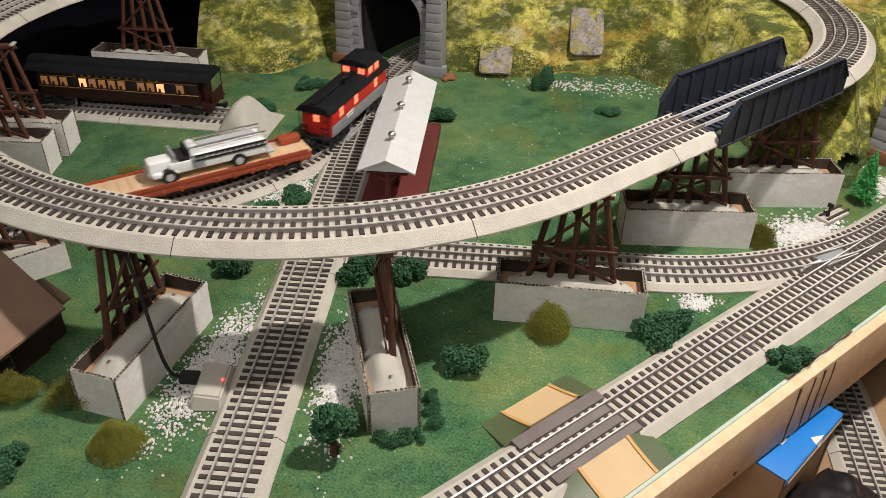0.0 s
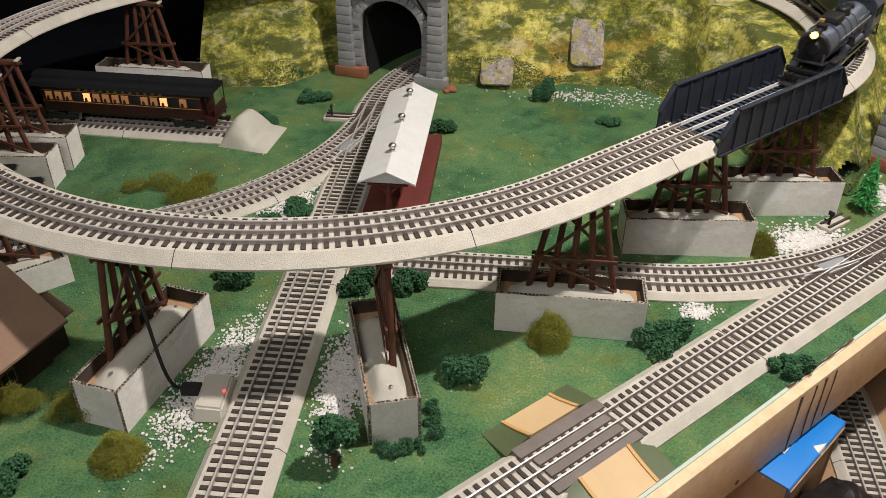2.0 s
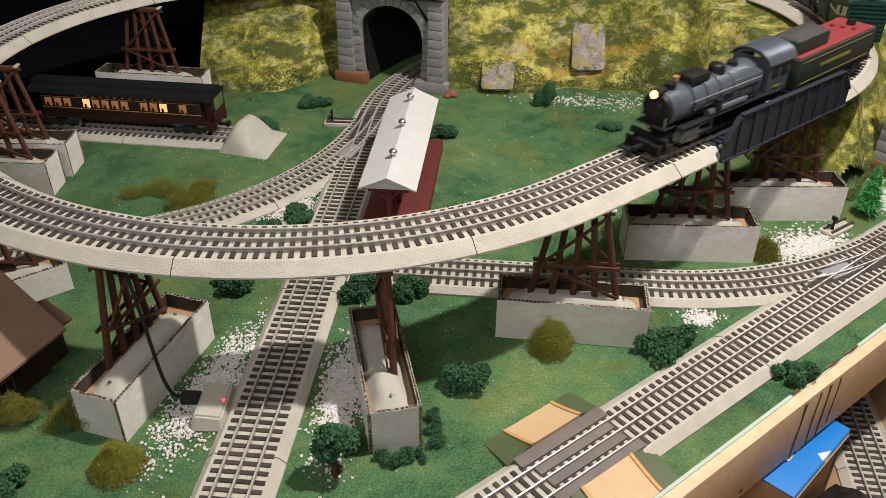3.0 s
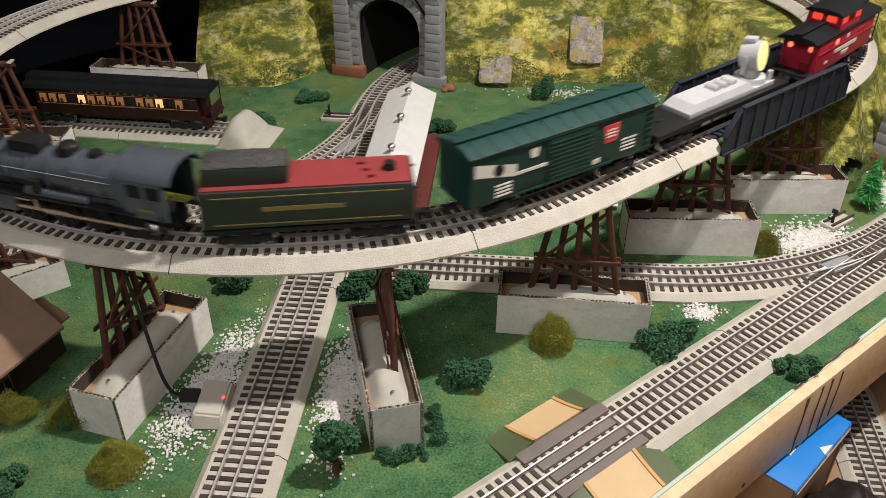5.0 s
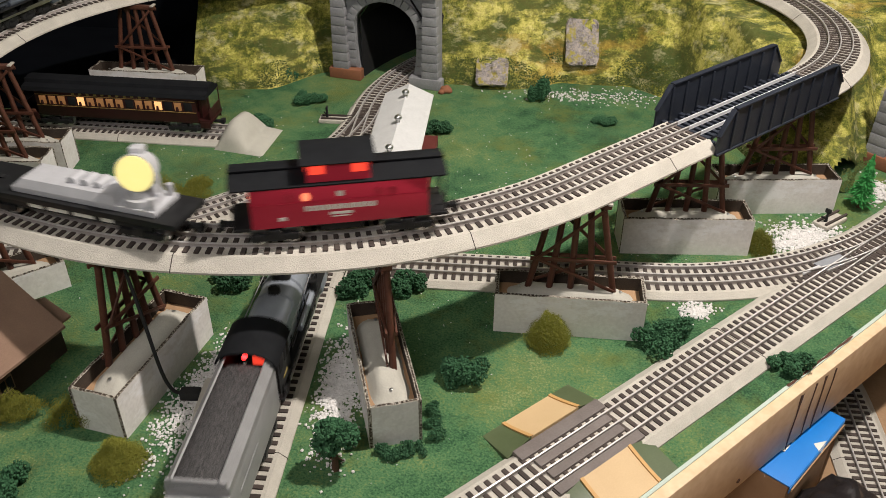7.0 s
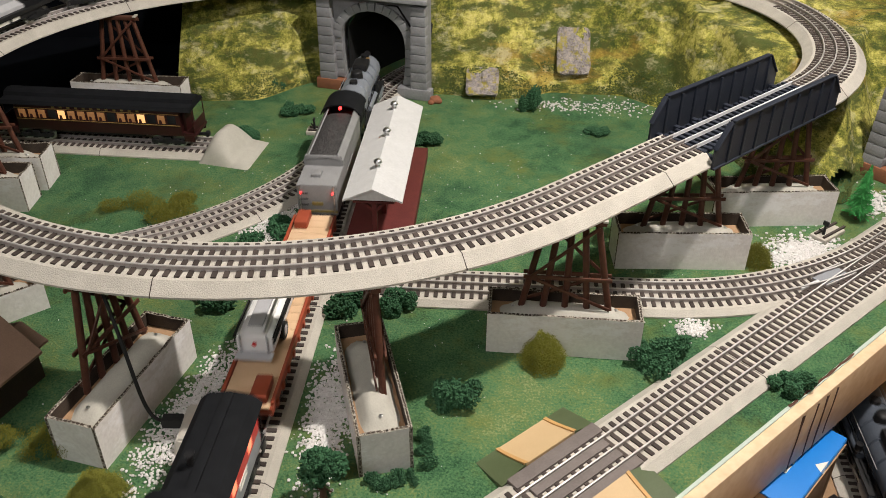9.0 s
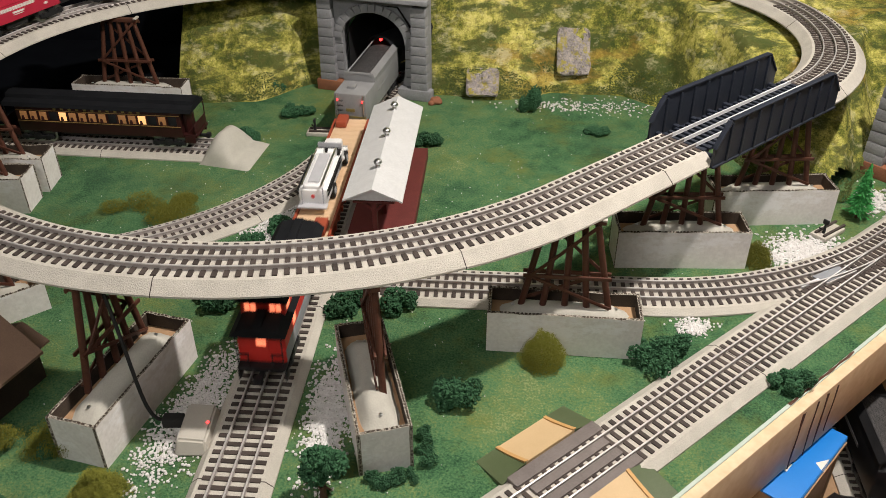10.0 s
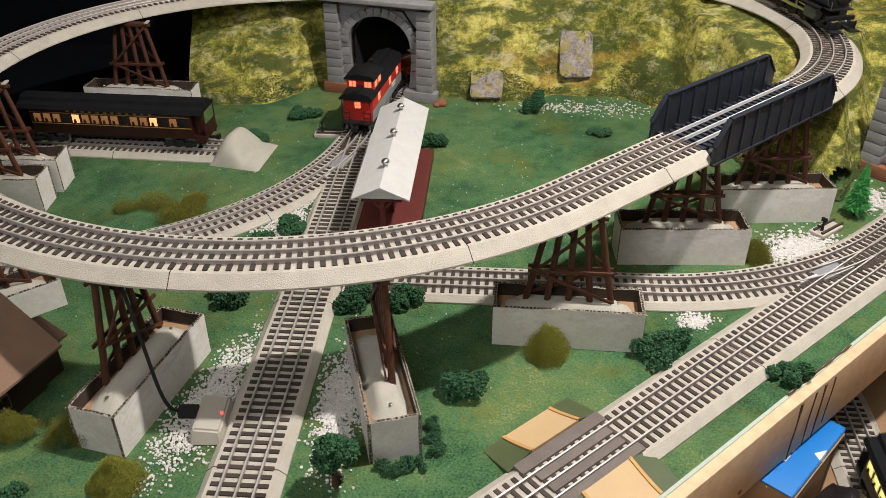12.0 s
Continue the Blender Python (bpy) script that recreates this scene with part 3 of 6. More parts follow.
# ---- girder bridge ----
def girder_bridge():
    x, y, h = ELEVATED.at(BRIDGE_MID)
    ob = thing("girder_bridge", pose(x, y, LOOP_HEIGHT, 0, 0, math.degrees(h)), "black plastic plate-girder railway bridge on the elevated line", "bridge")
    L, H = 0.250, 0.050
    for sy in (-1, 1):
        bm = NB()
        z0 = -0.0185
        prof = [(-L / 2, z0), (L / 2, z0), (L / 2, z0 + 0.022), (L / 2 - 0.022, z0 + H), (-L / 2 + 0.022, z0 + H), (-L / 2, z0 + 0.022)]
        a = [bm.verts.new((px, sy * 0.0415, pz)) for px, pz in prof]
        b = [bm.verts.new((px, sy * 0.0440, pz)) for px, pz in prof]
        n = len(prof)
        for k in range(n):
            bm.faces.new((a[k], a[(k + 1) % n], b[(k + 1) % n], b[k]))
        bm.faces.new(a)
        bm.faces.new(b[::-1])
        bmesh.ops.recalc_face_normals(bm, faces=bm.faces)
        plate = part("girder", bm, BRIDGE, ob)
        for px in np.linspace(-L / 2 + 0.024, L / 2 - 0.024, 9):
            bm = NB()
            box(bm, px, sy * 0.0443, z0 + H / 2, 0.0032, 0.0035, H - 0.006, 0.0004)
            box(bm, px, sy * 0.0412, z0 + H / 2, 0.0032, 0.0035, H - 0.006, 0.0004)
            part("stiffener", bm, BRIDGE, plate)
        bm = NB()
        box(bm, 0, sy * 0.043, z0 + H, L - 0.046, 0.0064, 0.0022, 0.0005)
        box(bm, 0, sy * 0.043, z0 + 0.001, L, 0.0064, 0.0022, 0.0005)
        for q in (-1, 1):
            mm = Matrix.Translation((q * (L / 2 - 0.011), sy * 0.043, z0 + 0.036)) @ pose(0, 0, 0, 0, q * 51.8, 0)
            box(bm, 0, 0, 0, 0.034, 0.0064, 0.0020, 0.0005, mm)
        part("flange", bm, BRIDGE, plate)
    for px in np.linspace(-L / 2 + 0.012, L / 2 - 0.012, 8):
        bm = NB()
        box(bm, px, 0, -0.013, 0.006, 0.082, 0.007, 0.0006)
        part("floor_beam", bm, BRIDGE, ob)
    for sy in (-0.022, 0.022):
        bm = NB()
        box(bm, 0, sy, -0.0085, L - 0.004, 0.006, 0.004, 0.0006)
        part("stringer", bm, BRIDGE, ob)
    for px in np.arange(-L / 2 + 0.006, L / 2 - 0.004, 0.0103):
        bm = NB()
        box(bm, px, 0, -0.0062, 0.0050, 0.056, 0.0034, 0.0004)
        part("bridge_tie", bm, BRIDGE, ob)
    for o in (-0.016, 0, 0.016):
        bm = NB()
        prism(bm, [(o - 0.0010, -0.0046), (o + 0.0010, -0.0046), (o + 0.0005, -0.003), (o + 0.0009, -0.0011), (o + 0.0006, -0.0002), (o, 0), (o - 0.0006, -0.0002), (o - 0.0009, -0.0011), (o - 0.0005, -0.003)], -BRIDGE_LONG / 2, BRIDGE_LONG / 2)
        part("rail", bm, RAIL_GLINT, ob, "nickel rail with the lamp's reflection put into its pale colour")
    return ob


girder_bridge()

# ---- tunnel portals and hillside ----
def portal(name, m, label):
    """Moulded stone portal, 0.19 wide, with a horseshoe opening; front towards -y."""
    ob = thing(name, m, label, "tunnel portal")
    W2, H, O, D = 0.095, 0.178, 0.056, 0.022
    spring, n = 0.098, 18
    arch = [(-0.046, 0.0), (-0.053, 0.035), (-0.056, 0.07)] + [(-O * math.cos(math.pi * k / n), spring + (O * 0.92) * math.sin(math.pi * k / n)) for k in range(n + 1)] + [(0.056, 0.07), (0.053, 0.035), (0.046, 0.0)]
    rim = []
    for x, z in arch:
        if z <= spring:
            rim.append((-W2 if x < 0 else W2, z))
        else:
            rim.append((max(-W2, min(W2, x * 3.2)), H if abs(x) < W2 / 3.2 * 1.6 else spring + (H - spring) * min(1, (z - spring) / 0.05)))
    bm = NB()
    f0 = [bm.verts.new((x, 0, z)) for x, z in arch]
    f1 = [bm.verts.new((x, 0, z)) for x, z in rim]
    b0 = [bm.verts.new((x, D, z)) for x, z in arch]
    b1 = [bm.verts.new((x, D, z)) for x, z in rim]
    for k in range(len(arch) - 1):
        for q in ((f0[k], f0[k + 1], f1[k + 1], f1[k]), (b0[k + 1], b0[k], b1[k], b1[k + 1]), (f0[k + 1], f0[k], b0[k], b0[k + 1]), (f1[k], f1[k + 1], b1[k + 1], b1[k])):
            bm.faces.new(q)
    bmesh.ops.remove_doubles(bm, verts=bm.verts, dist=0.00005)
    bmesh.ops.recalc_face_normals(bm, faces=bm.faces)
    part("portal_wall", bm, STONE, ob)
    for sx in (-1, 1):
        for r in range(10):
            bm = NB()
            w = 0.030 + (0.004 if r == 0 else 0) - 0.0006 * r
            box(bm, sx * (W2 - 0.012), -0.005, 0.0085 + r * 0.0168, w, 0.016, 0.0160, 0.0012)
            part("pilaster_block", bm, STONE, ob)
        bm = NB()
        box(bm, sx * (W2 - 0.020), -0.006, 0.010, 0.060, 0.018, 0.020, 0.002)
        part("footing", bm, STONE_RED if sx < 0 else STONE, ob, "rust-coloured footing stone" if sx < 0 else "")
        for r in range(5):
            bm = NB()
            box(bm, sx * (0.0655), -0.0012, 0.030 + r * 0.0165, 0.018, 0.005, 0.0155, 0.001)
            part("wall_block", bm, STONE, ob)
    for k in range(15):
        a = math.pi * (k + 0.5) / 15
        bm = NB()
        mm = Matrix.Translation((-math.cos(a) * (O + 0.008), -0.002, spring + math.sin(a) * (O * 0.92 + 0.008))) @ pose(0, 0, 0, 0, -90 + math.degrees(a), 0)
        box(bm, 0, 0, 0, 0.0122, 0.008, 0.015, 0.0008, mm)
        part("arch_stone", bm, STONE, ob)
    bm = NB()
    box(bm, 0, -0.006, H, 0.200, 0.026, 0.008, 0.0015)
    part("coping", bm, STONE, ob)
    bm = NB()
    cyl(bm, (0, 0.001, 0.1645), (0, -0.0025, 0.1645), 0.0068, seg=20)
    part("round_emblem", bm, STONE, ob, "raised round emblem")
    for k in range(6):
        bm = NB()
        box(bm, -0.038 + 0.0152 * k, -0.0008, 0.1725, 0.008, 0.003, 0.005, 0.0004)
        part("letter_bar", bm, STONE, ob, "raised block of lettering")
    return ob


portal("tunnel_portal", pose(0.008, 1.405, 0, 0, 0, -13) @ Matrix.Diagonal((1, 1, 0.95, 1)), "grey moulded stone tunnel portal with a horseshoe opening in the hillside")
portal("tunnel_portal", pose(0.825, 1.100, 0, 0, 0, -47), "grey moulded stone tunnel portal beside the edge track")


def tunnel_lining(name, pts, label):
    # Flat black tube over the track, closed at its far end.
    prof = [(-0.062, -0.002), (-0.062, 0.11), (-0.03, 0.155), (0.03, 0.155), (0.062, 0.11), (0.062, -0.002)]
    v, f, k = [], [], len(prof)
    for x, y, h in pts:
        lx, ly = -math.sin(h), math.cos(h)
        v += [(x + o * lx, y + o * ly, z) for o, z in prof]
    for i in range(len(pts) - 1):
        for a in range(k - 1):
            f.append((i * k + a, i * k + a + 1, (i + 1) * k + a + 1, (i + 1) * k + a))
    f.append(tuple(range((len(pts) - 1) * k, len(pts) * k)))
    return tagged(raw(name, v, f, FLAT_BLACK), label, "tunnel", kind="structure")


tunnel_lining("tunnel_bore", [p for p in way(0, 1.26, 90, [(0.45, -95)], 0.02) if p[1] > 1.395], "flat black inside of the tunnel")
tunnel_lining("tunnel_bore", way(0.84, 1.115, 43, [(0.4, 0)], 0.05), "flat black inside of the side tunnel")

# Foot of the hill, west to east.
FOOT = [(-0.345, 1.345), (-0.29, 1.335), (-0.20, 1.345), (-0.10, 1.43), (0.0, 1.445), (0.10, 1.405), (0.22, 1.385), (0.32, 1.415), (0.43, 1.415), (0.50, 1.365), (0.555, 1.24), (0.60, 1.13), (0.655, 1.055), (0.70, 1.065), (0.745, 1.13), (0.80, 1.21), (0.95, 1.12), (1.15, 1.05), (1.6, 1.05)]


def foot_y(x):
    for (xa, ya), (xb, yb) in zip(FOOT, FOOT[1:]):
        if x <= xb:
            f = max(0, (x - xa) / (xb - xa))
            return ya + (yb - ya) * (f * f * (3 - 2 * f))
    return FOOT[-1][1]


def hill_height(x, y):
    d = y - foot_y(x) + 0.010 * noise.noise((x * 14, y * 14, 0)) - 0.004
    east = max(0.0, min(1.0, (x - 0.46) / 0.10))
    steep = max(0.0, 1.0 - max(0.0, abs(x - 0.02) - 0.085) / 0.12)
    z = d * (1.30 - 0.35 * east + 1.9 * steep)
    if z > 0:
        cap = 0.148 + 0.30 * max(0.0, d - 0.30) + 0.05 * max(0, x - 0.76)
        z = z * (1 - east) + min(z, cap) * east
        z += (noise.fractal((x * 9, y * 9, 3), 1.0, 2.0, 4) * 0.016 + noise.fractal((x * 60, y * 60, 1), 1.0, 2.0, 3) * 0.0050) * min(1, z * 12) * (1 - 0.6 * east)
    return max(-0.01, min(z, 0.62))


def hillside():
    step = 0.0055
    nx, ny = int(1.95 / step), int(0.75 / step)
    x0, y0 = -0.328, 1.03
    verts = [(x0 + i * step, y0 + j * step, hill_height(x0 + i * step, y0 + j * step)) for i in range(nx + 1) for j in range(ny + 1)]
    faces = []
    for i in range(nx):
        for j in range(ny):
            a = i * (ny + 1) + j
            b = a + ny + 1
            x, y = x0 + (i + 0.5) * step, y0 + (j + 0.5) * step
            z = max(verts[k][2] for k in (a, b, a + 1, b + 1))
            if z < -0.004:
                continue
            if -0.080 < x < 0.088 and z < 0.172:
                continue
            dx, dy = x - 0.825, y - 1.10
            if abs(dx * 0.682 - dy * 0.731) < 0.090 and z < 0.172 and abs(dx * 0.731 + dy * 0.682) < 0.35:
                continue
            faces.append((a, b, b + 1, a + 1))
    return tagged(raw("hillside", verts, faces, HILL, smooth=True), "plaster hillside flocked in yellow, olive and dark green turf", "hillside", kind="structure")


hillside()


def rock_patch(x, y, z, sx, sz, lean, seed):
    rnd = random.Random(seed)
    bm = NB()
    bmesh.ops.create_icosphere(bm, subdivisions=4, radius=1)
    for v in bm.verts:
        c = v.co.copy()
        q = (abs(c.x) ** 8 + abs(c.z) ** 8 + abs(c.y) ** 8) ** 0.125
        c = c / q * 0.92
        d = noise.fractal(c * 2.6 + Vector((seed, 0, 0)), 1.0, 2.0, 5) * 0.06
        crag = noise.cell(c * 2.4 + Vector((seed, 3, 0))) * 0.0022 + noise.fractal(c * 4 + Vector((0, seed, 0)), 1.0, 2.0, 4) * 0.0022
        c *= 1 + d
        v.co = Vector((c.x * sx / 2, c.y * 0.0034 + (crag if c.y < 0 else 0), c.z * sz / 2))
    ob = link_mesh("rock_outcrop", bm, ROCK)
    ob.matrix_world = pose(x, y, z, lean, 0, rnd.uniform(-2, 2))
    return tagged(ob, "craggy grey rock outcrop set in the flocked hillside", "rock", "rock outcrops")


# ---- plants ----
_b = bmesh.new()
bmesh.ops.create_icosphere(_b, subdivisions=1, radius=1)
_b.verts.ensure_lookup_table()
ICO = [v.co.copy() for v in _b.verts]
ICO_F = [tuple(v.index for v in f.verts) for f in _b.faces]
_b.free()


def clumps(rnd, blobs, count, size):
    """Many small ragged clumps over a few overlapping blobs (x, y, z, rx, ry, rz)."""
    V, F = [], []
    for _ in range(count):
        bx, by, bz, rx, ry, rz = rnd.choice(blobs)
        d = Vector((rnd.gauss(0, 1), rnd.gauss(0, 1), rnd.gauss(0, 1))).normalized() * rnd.uniform(0.65, 1.08)
        c = Vector((bx + d.x * rx, by + d.y * ry, max(0.001, bz + d.z * rz)))
        s = size * rnd.uniform(0.5, 1.25)
        o = len(V)
        V += [tuple(c + p * s * rnd.uniform(0.45, 1.35)) for p in ICO]
        F += [tuple(o + k for k in f) for f in ICO_F]
    return V, F


def bush(x, y, r, h, seed, label="dark green foam-clump bush on the turf", mat=None, stretch=1.0, turn=0.0, lobes=9):
    rnd = random.Random(seed)
    blobs = [(rnd.uniform(-0.75, 0.75) * r * stretch, rnd.uniform(-0.65, 0.65) * r, h * rnd.uniform(0.2, 0.6), r * rnd.uniform(0.28, 0.5), r * rnd.uniform(0.28, 0.5), h * rnd.uniform(0.25, 0.45)) for _ in range(lobes)]
    V, F = clumps(rnd, blobs, 1700, min(0.0016, r * 0.09))
    ob = thing("bush", pose(x, y, 0, 0, 0, turn), label, "bush", "bushes")
    raw("leaf_clump", V, F, mat or FOLIAGE, ob)
    return ob


def lichen(x, y, r, h, seed, label, stretch=1.0, turn=0.0, count=15000):
    """Wiry lichen: a core and a haze of fine curled threads."""
    rnd = random.Random(seed)
    ob = thing("lichen_bush", pose(x, y, 0, 0, 0, turn), label, "bush", "lichen bushes")
    V, F = [], []
    dome = stretch == 1.0
    lobes = [(0, 0, 0.0, r, r, h)] if dome else [(rnd.uniform(-0.8, 0.8) * r * stretch, rnd.uniform(-0.6, 0.6) * r, h * rnd.uniform(0.1, 0.45), r * rnd.uniform(0.3, 0.55), r * rnd.uniform(0.25, 0.5), h * rnd.uniform(0.3, 0.55)) for _ in range(9)]
    for _ in range(count):
        bx, by, bz, rx, ry, rz = rnd.choice(lobes)
        d = Vector((rnd.gauss(0, 1), rnd.gauss(0, 1), rnd.gauss(0, 1))).normalized() * rnd.uniform(0.3, 1.0) ** 0.6
        d *= 1 + 0.35 * noise.noise((d.x * 2 + seed, d.y * 2, d.z * 2))
        if dome:
            d.z = abs(d.z)
            d.x, d.y = d.x * (1.08 - 0.45 * d.z), d.y * (1.08 - 0.45 * d.z)
        c = Vector((bx + d.x * rx, by + d.y * ry, max(0.0006, bz + d.z * rz)))
        a = Vector((rnd.gauss(0, 1), rnd.gauss(0, 1), rnd.gauss(0, 1))).normalized() * 0.0026
        b = a.cross(Vector((rnd.random(), rnd.random(), rnd.random() + 0.1))).normalized() * 0.00024
        o = len(V)
        e = c + a * 0.5 + b.cross(a).normalized() * 0.001
        V += [tuple(c - b), tuple(c + b), tuple(e + b), tuple(e - b), tuple(c + a)]
        F += [(o, o + 1, o + 2, o + 3), (o + 3, o + 2, o + 4)]
    raw("thread_tangle", V, F, LICHEN, ob)
    return ob


def tree(x, y, h, r, seed, label):
    rnd = random.Random(seed)
    ob = thing("tree", pose(x, y, 0), label, "tree", "trees")
    bm = NB()
    cyl(bm, (0, 0, 0), (0.001, 0, h * 0.5), 0.0035, 0.002, 9)
    for k in range(6):
        a = k * 1.05 + rnd.random()
        z = h * rnd.uniform(0.25, 0.5)
        cyl(bm, (0, 0, z), (math.cos(a) * r * 0.7, math.sin(a) * r * 0.7, z + h * rnd.uniform(0.12, 0.3)), 0.0013, 0.0006, 6)
    part("trunk", bm, BARK, ob)
    blobs = [(math.cos(a) * r * q, math.sin(a) * r * q, h * z, r * 0.45, r * 0.45, h * 0.13) for a, q, z in [(rnd.uniform(0, 6.28), rnd.uniform(0.2, 0.75), rnd.uniform(0.42, 0.9)) for _ in range(9)]]
    V, F = clumps(rnd, blobs, 2000, 0.0017)
    raw("crown", V, F, FOLIAGE, ob)
    return ob


def gravel(name, region, count, size, label, seed):
    """Loose stones inside a quadrilateral region, thinning towards its border."""
    rnd = random.Random(seed)
    V, F = [], []
    cs = [Vector(c) for c in region]
    for _ in range(count):
        u, v = rnd.gauss(0.5, 0.27), rnd.gauss(0.5, 0.27)
        a = cs[0].lerp(cs[1], u).lerp(cs[3].lerp(cs[2], u), v)
        if noise.noise((a.x * 60 + seed, a.y * 60, 0)) < rnd.uniform(-0.9, 0.05) and size > 0.001:
            continue
        s = size * rnd.uniform(0.5, 1.2)
        o = len(V)
        sq = Vector((rnd.uniform(0.7, 1.3), rnd.uniform(0.7, 1.3), rnd.uniform(0.5, 0.9)))
        V += [(a.x + p.x * s * sq.x * rnd.uniform(0.8, 1.2), a.y + p.y * s * sq.y * rnd.uniform(0.8, 1.2), 0.0006 + s * 0.35 + p.z * s * sq.z) for p in ICO]
        F += [tuple(o + k for k in f) for f in ICO_F]
    return tagged(raw(name, V, F, GRAVEL), label, "gravel", kind="stuff")


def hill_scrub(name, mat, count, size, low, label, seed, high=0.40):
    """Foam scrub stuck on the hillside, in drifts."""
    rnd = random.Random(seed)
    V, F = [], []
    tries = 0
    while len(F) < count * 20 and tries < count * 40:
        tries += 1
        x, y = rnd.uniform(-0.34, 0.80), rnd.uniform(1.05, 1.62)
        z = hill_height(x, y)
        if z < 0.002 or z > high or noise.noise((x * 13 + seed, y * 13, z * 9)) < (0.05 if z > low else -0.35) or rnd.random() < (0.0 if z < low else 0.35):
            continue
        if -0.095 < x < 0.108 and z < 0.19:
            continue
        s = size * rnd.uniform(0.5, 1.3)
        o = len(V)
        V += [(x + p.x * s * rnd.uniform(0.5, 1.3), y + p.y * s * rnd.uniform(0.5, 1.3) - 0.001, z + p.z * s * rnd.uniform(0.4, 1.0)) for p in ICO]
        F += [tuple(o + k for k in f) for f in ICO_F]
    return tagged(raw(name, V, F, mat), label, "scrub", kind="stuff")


hill_scrub("hillside_scrub", SCRUB, 1800, 0.0010, 0.05, "olive green foam scrub in drifts on the hillside", 11)
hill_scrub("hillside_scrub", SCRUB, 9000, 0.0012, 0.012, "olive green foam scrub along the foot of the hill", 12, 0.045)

# ---- planting ----
for x, y, z, sx, sz, lean, sd in ((0.349, 1.459, 0.063, 0.062, 0.092, -41, 2), (0.193, 1.398, 0.027, 0.060, 0.056, -46, 4), (0.585, 1.455, 0.118, 0.042, 0.05, -48, 7)):
    rock_patch(x, y, z, sx, sz, lean, sd)
for k, (x, y, r, h, st, tn) in enumerate([(0.190, 0.648, 0.024, 0.026, 1.0, 0), (0.402, 0.726, 0.030, 0.028, 1.2, 50), (-0.070, 0.938, 0.030, 0.018, 1.4, 35), (-0.090, 0.785, 0.024, 0.028, 1.0, 0), (0.060, 0.792, 0.026, 0.026, 1.0, 0),
                                          (0.120, 0.790, 0.024, 0.022, 1.0, 0), (0.527, 0.689, 0.019, 0.020, 1.1, 40), (0.278, 1.345, 0.021, 0.042, 1.0, 0), (0.381, 1.268, 0.020, 0.010, 1.2, 0), (-0.107, 1.298, 0.024, 0.020, 1.1, 0),
                                          (-0.172, 1.400, 0.018, 0.026, 1.0, 0), (0.114, 1.210, 0.024, 0.016, 1.0, 0), (-0.205, 0.470, 0.020, 0.024, 1.0, 0), (0.139, 0.540, 0.011, 0.011, 2.6, 17), (0.166, 0.580, 0.010, 0.014, 3.0, 107),
                                          (-0.160, 1.215, 0.022, 0.016, 1.2, 0), (0.170, 0.985, 0.010, 0.010, 1.0, 0), (-0.175, 0.560, 0.016, 0.022, 1.2, 70), (0.09, 0.69, 0.012, 0.02, 1.0, 0), (0.86, 1.30, 0.03, 0.02, 1.2, 0)]):
    bush(x, y, r, h, 40 + k, stretch=st, turn=tn, lobes=9 if st < 2 else 22)
lichen(0.277, 0.712, 0.026, 0.034, 3, "olive-brown lichen bush beside the box")
lichen(-0.113, 0.505, 0.024, 0.028, 5, "olive-brown lichen bush at the box corner")
lichen(-0.235, 0.975, 0.050, 0.022, 6, "flattened olive lichen tuft on the turf", 1.6, 15)
lichen(-0.222, 0.545, 0.048, 0.034, 8, "large olive lichen bush beside the brown house", 1.4, 30, 24000)
lichen(0.545, 0.914, 0.020, 0.028, 9, "olive-brown lichen bush at the box corner", 1.0, 0, 8000)
tree(0.083, 0.516, 0.058, 0.022, 21, "small dark green tree with a brown trunk")


def fir(x, y, h, r, seed):
    rnd = random.Random(seed)
    ob = thing("fir_tree", pose(x, y, 0), "bright green bottle-brush fir tree with a brown stem", "tree")
    bm = NB()
    cyl(bm, (0, 0, 0), (0, 0, h * 0.95), 0.0025, 0.0008, 8)
    part("trunk", bm, BARK, ob)
    V, F = [], []
    for _ in range(2600):
        z = rnd.uniform(0.12, 1.0) ** 0.9
        a, rr = rnd.uniform(0, 6.283), r * (1.05 - z) * rnd.uniform(0.25, 1.0)
        c = Vector((0, 0, z * h))
        e = Vector((math.cos(a) * rr, math.sin(a) * rr, z * h - 0.004 * rnd.random()))
        sd = Vector((-math.sin(a), math.cos(a), rnd.uniform(-0.5, 0.5))) * 0.0006
        m0 = c.lerp(e, 0.5)
        o = len(V)
        V += [tuple(m0 - sd), tuple(m0 + sd), tuple(e + sd), tuple(e - sd)]
        F.append((o, o + 1, o + 2, o + 3))
    raw("needles", V, F, CONE_GREEN, ob)


fir(0.703, 1.030, 0.082, 0.025, 31)
gravel("gravel_patch", [(-0.105, 0.520, 0), (-0.038, 0.545, 0), (-0.030, 0.700, 0), (-0.075, 0.690, 0)], 3000, 0.00155, "loose white gravel beside the straight track", 1)
gravel("gravel_patch", [(0.050, 0.545, 0), (0.092, 0.535, 0), (0.085, 0.690, 0), (0.045, 0.690, 0)], 2600, 0.00155, "loose white gravel between the track and a box", 2)
gravel("gravel_patch", [(0.565, 0.90, 0), (0.635, 0.92, 0), (0.665, 0.985, 0), (0.555, 0.965, 0)], 2000, 0.0018, "loose white gravel beside the siding", 3)
gravel("gravel_patch", [(0.43, 0.765, 0), (0.455, 0.765, 0), (0.48, 0.795, 0), (0.425, 0.795, 0)], 300, 0.0018, "small strip of white gravel by the roadbed", 4)
gravel("gravel_patch", [(-0.110, 0.925, 0), (-0.050, 0.905, 0), (-0.038, 1.00, 0), (-0.060, 0.995, 0)], 900, 0.0018, "white gravel in the fork of the tracks", 5)
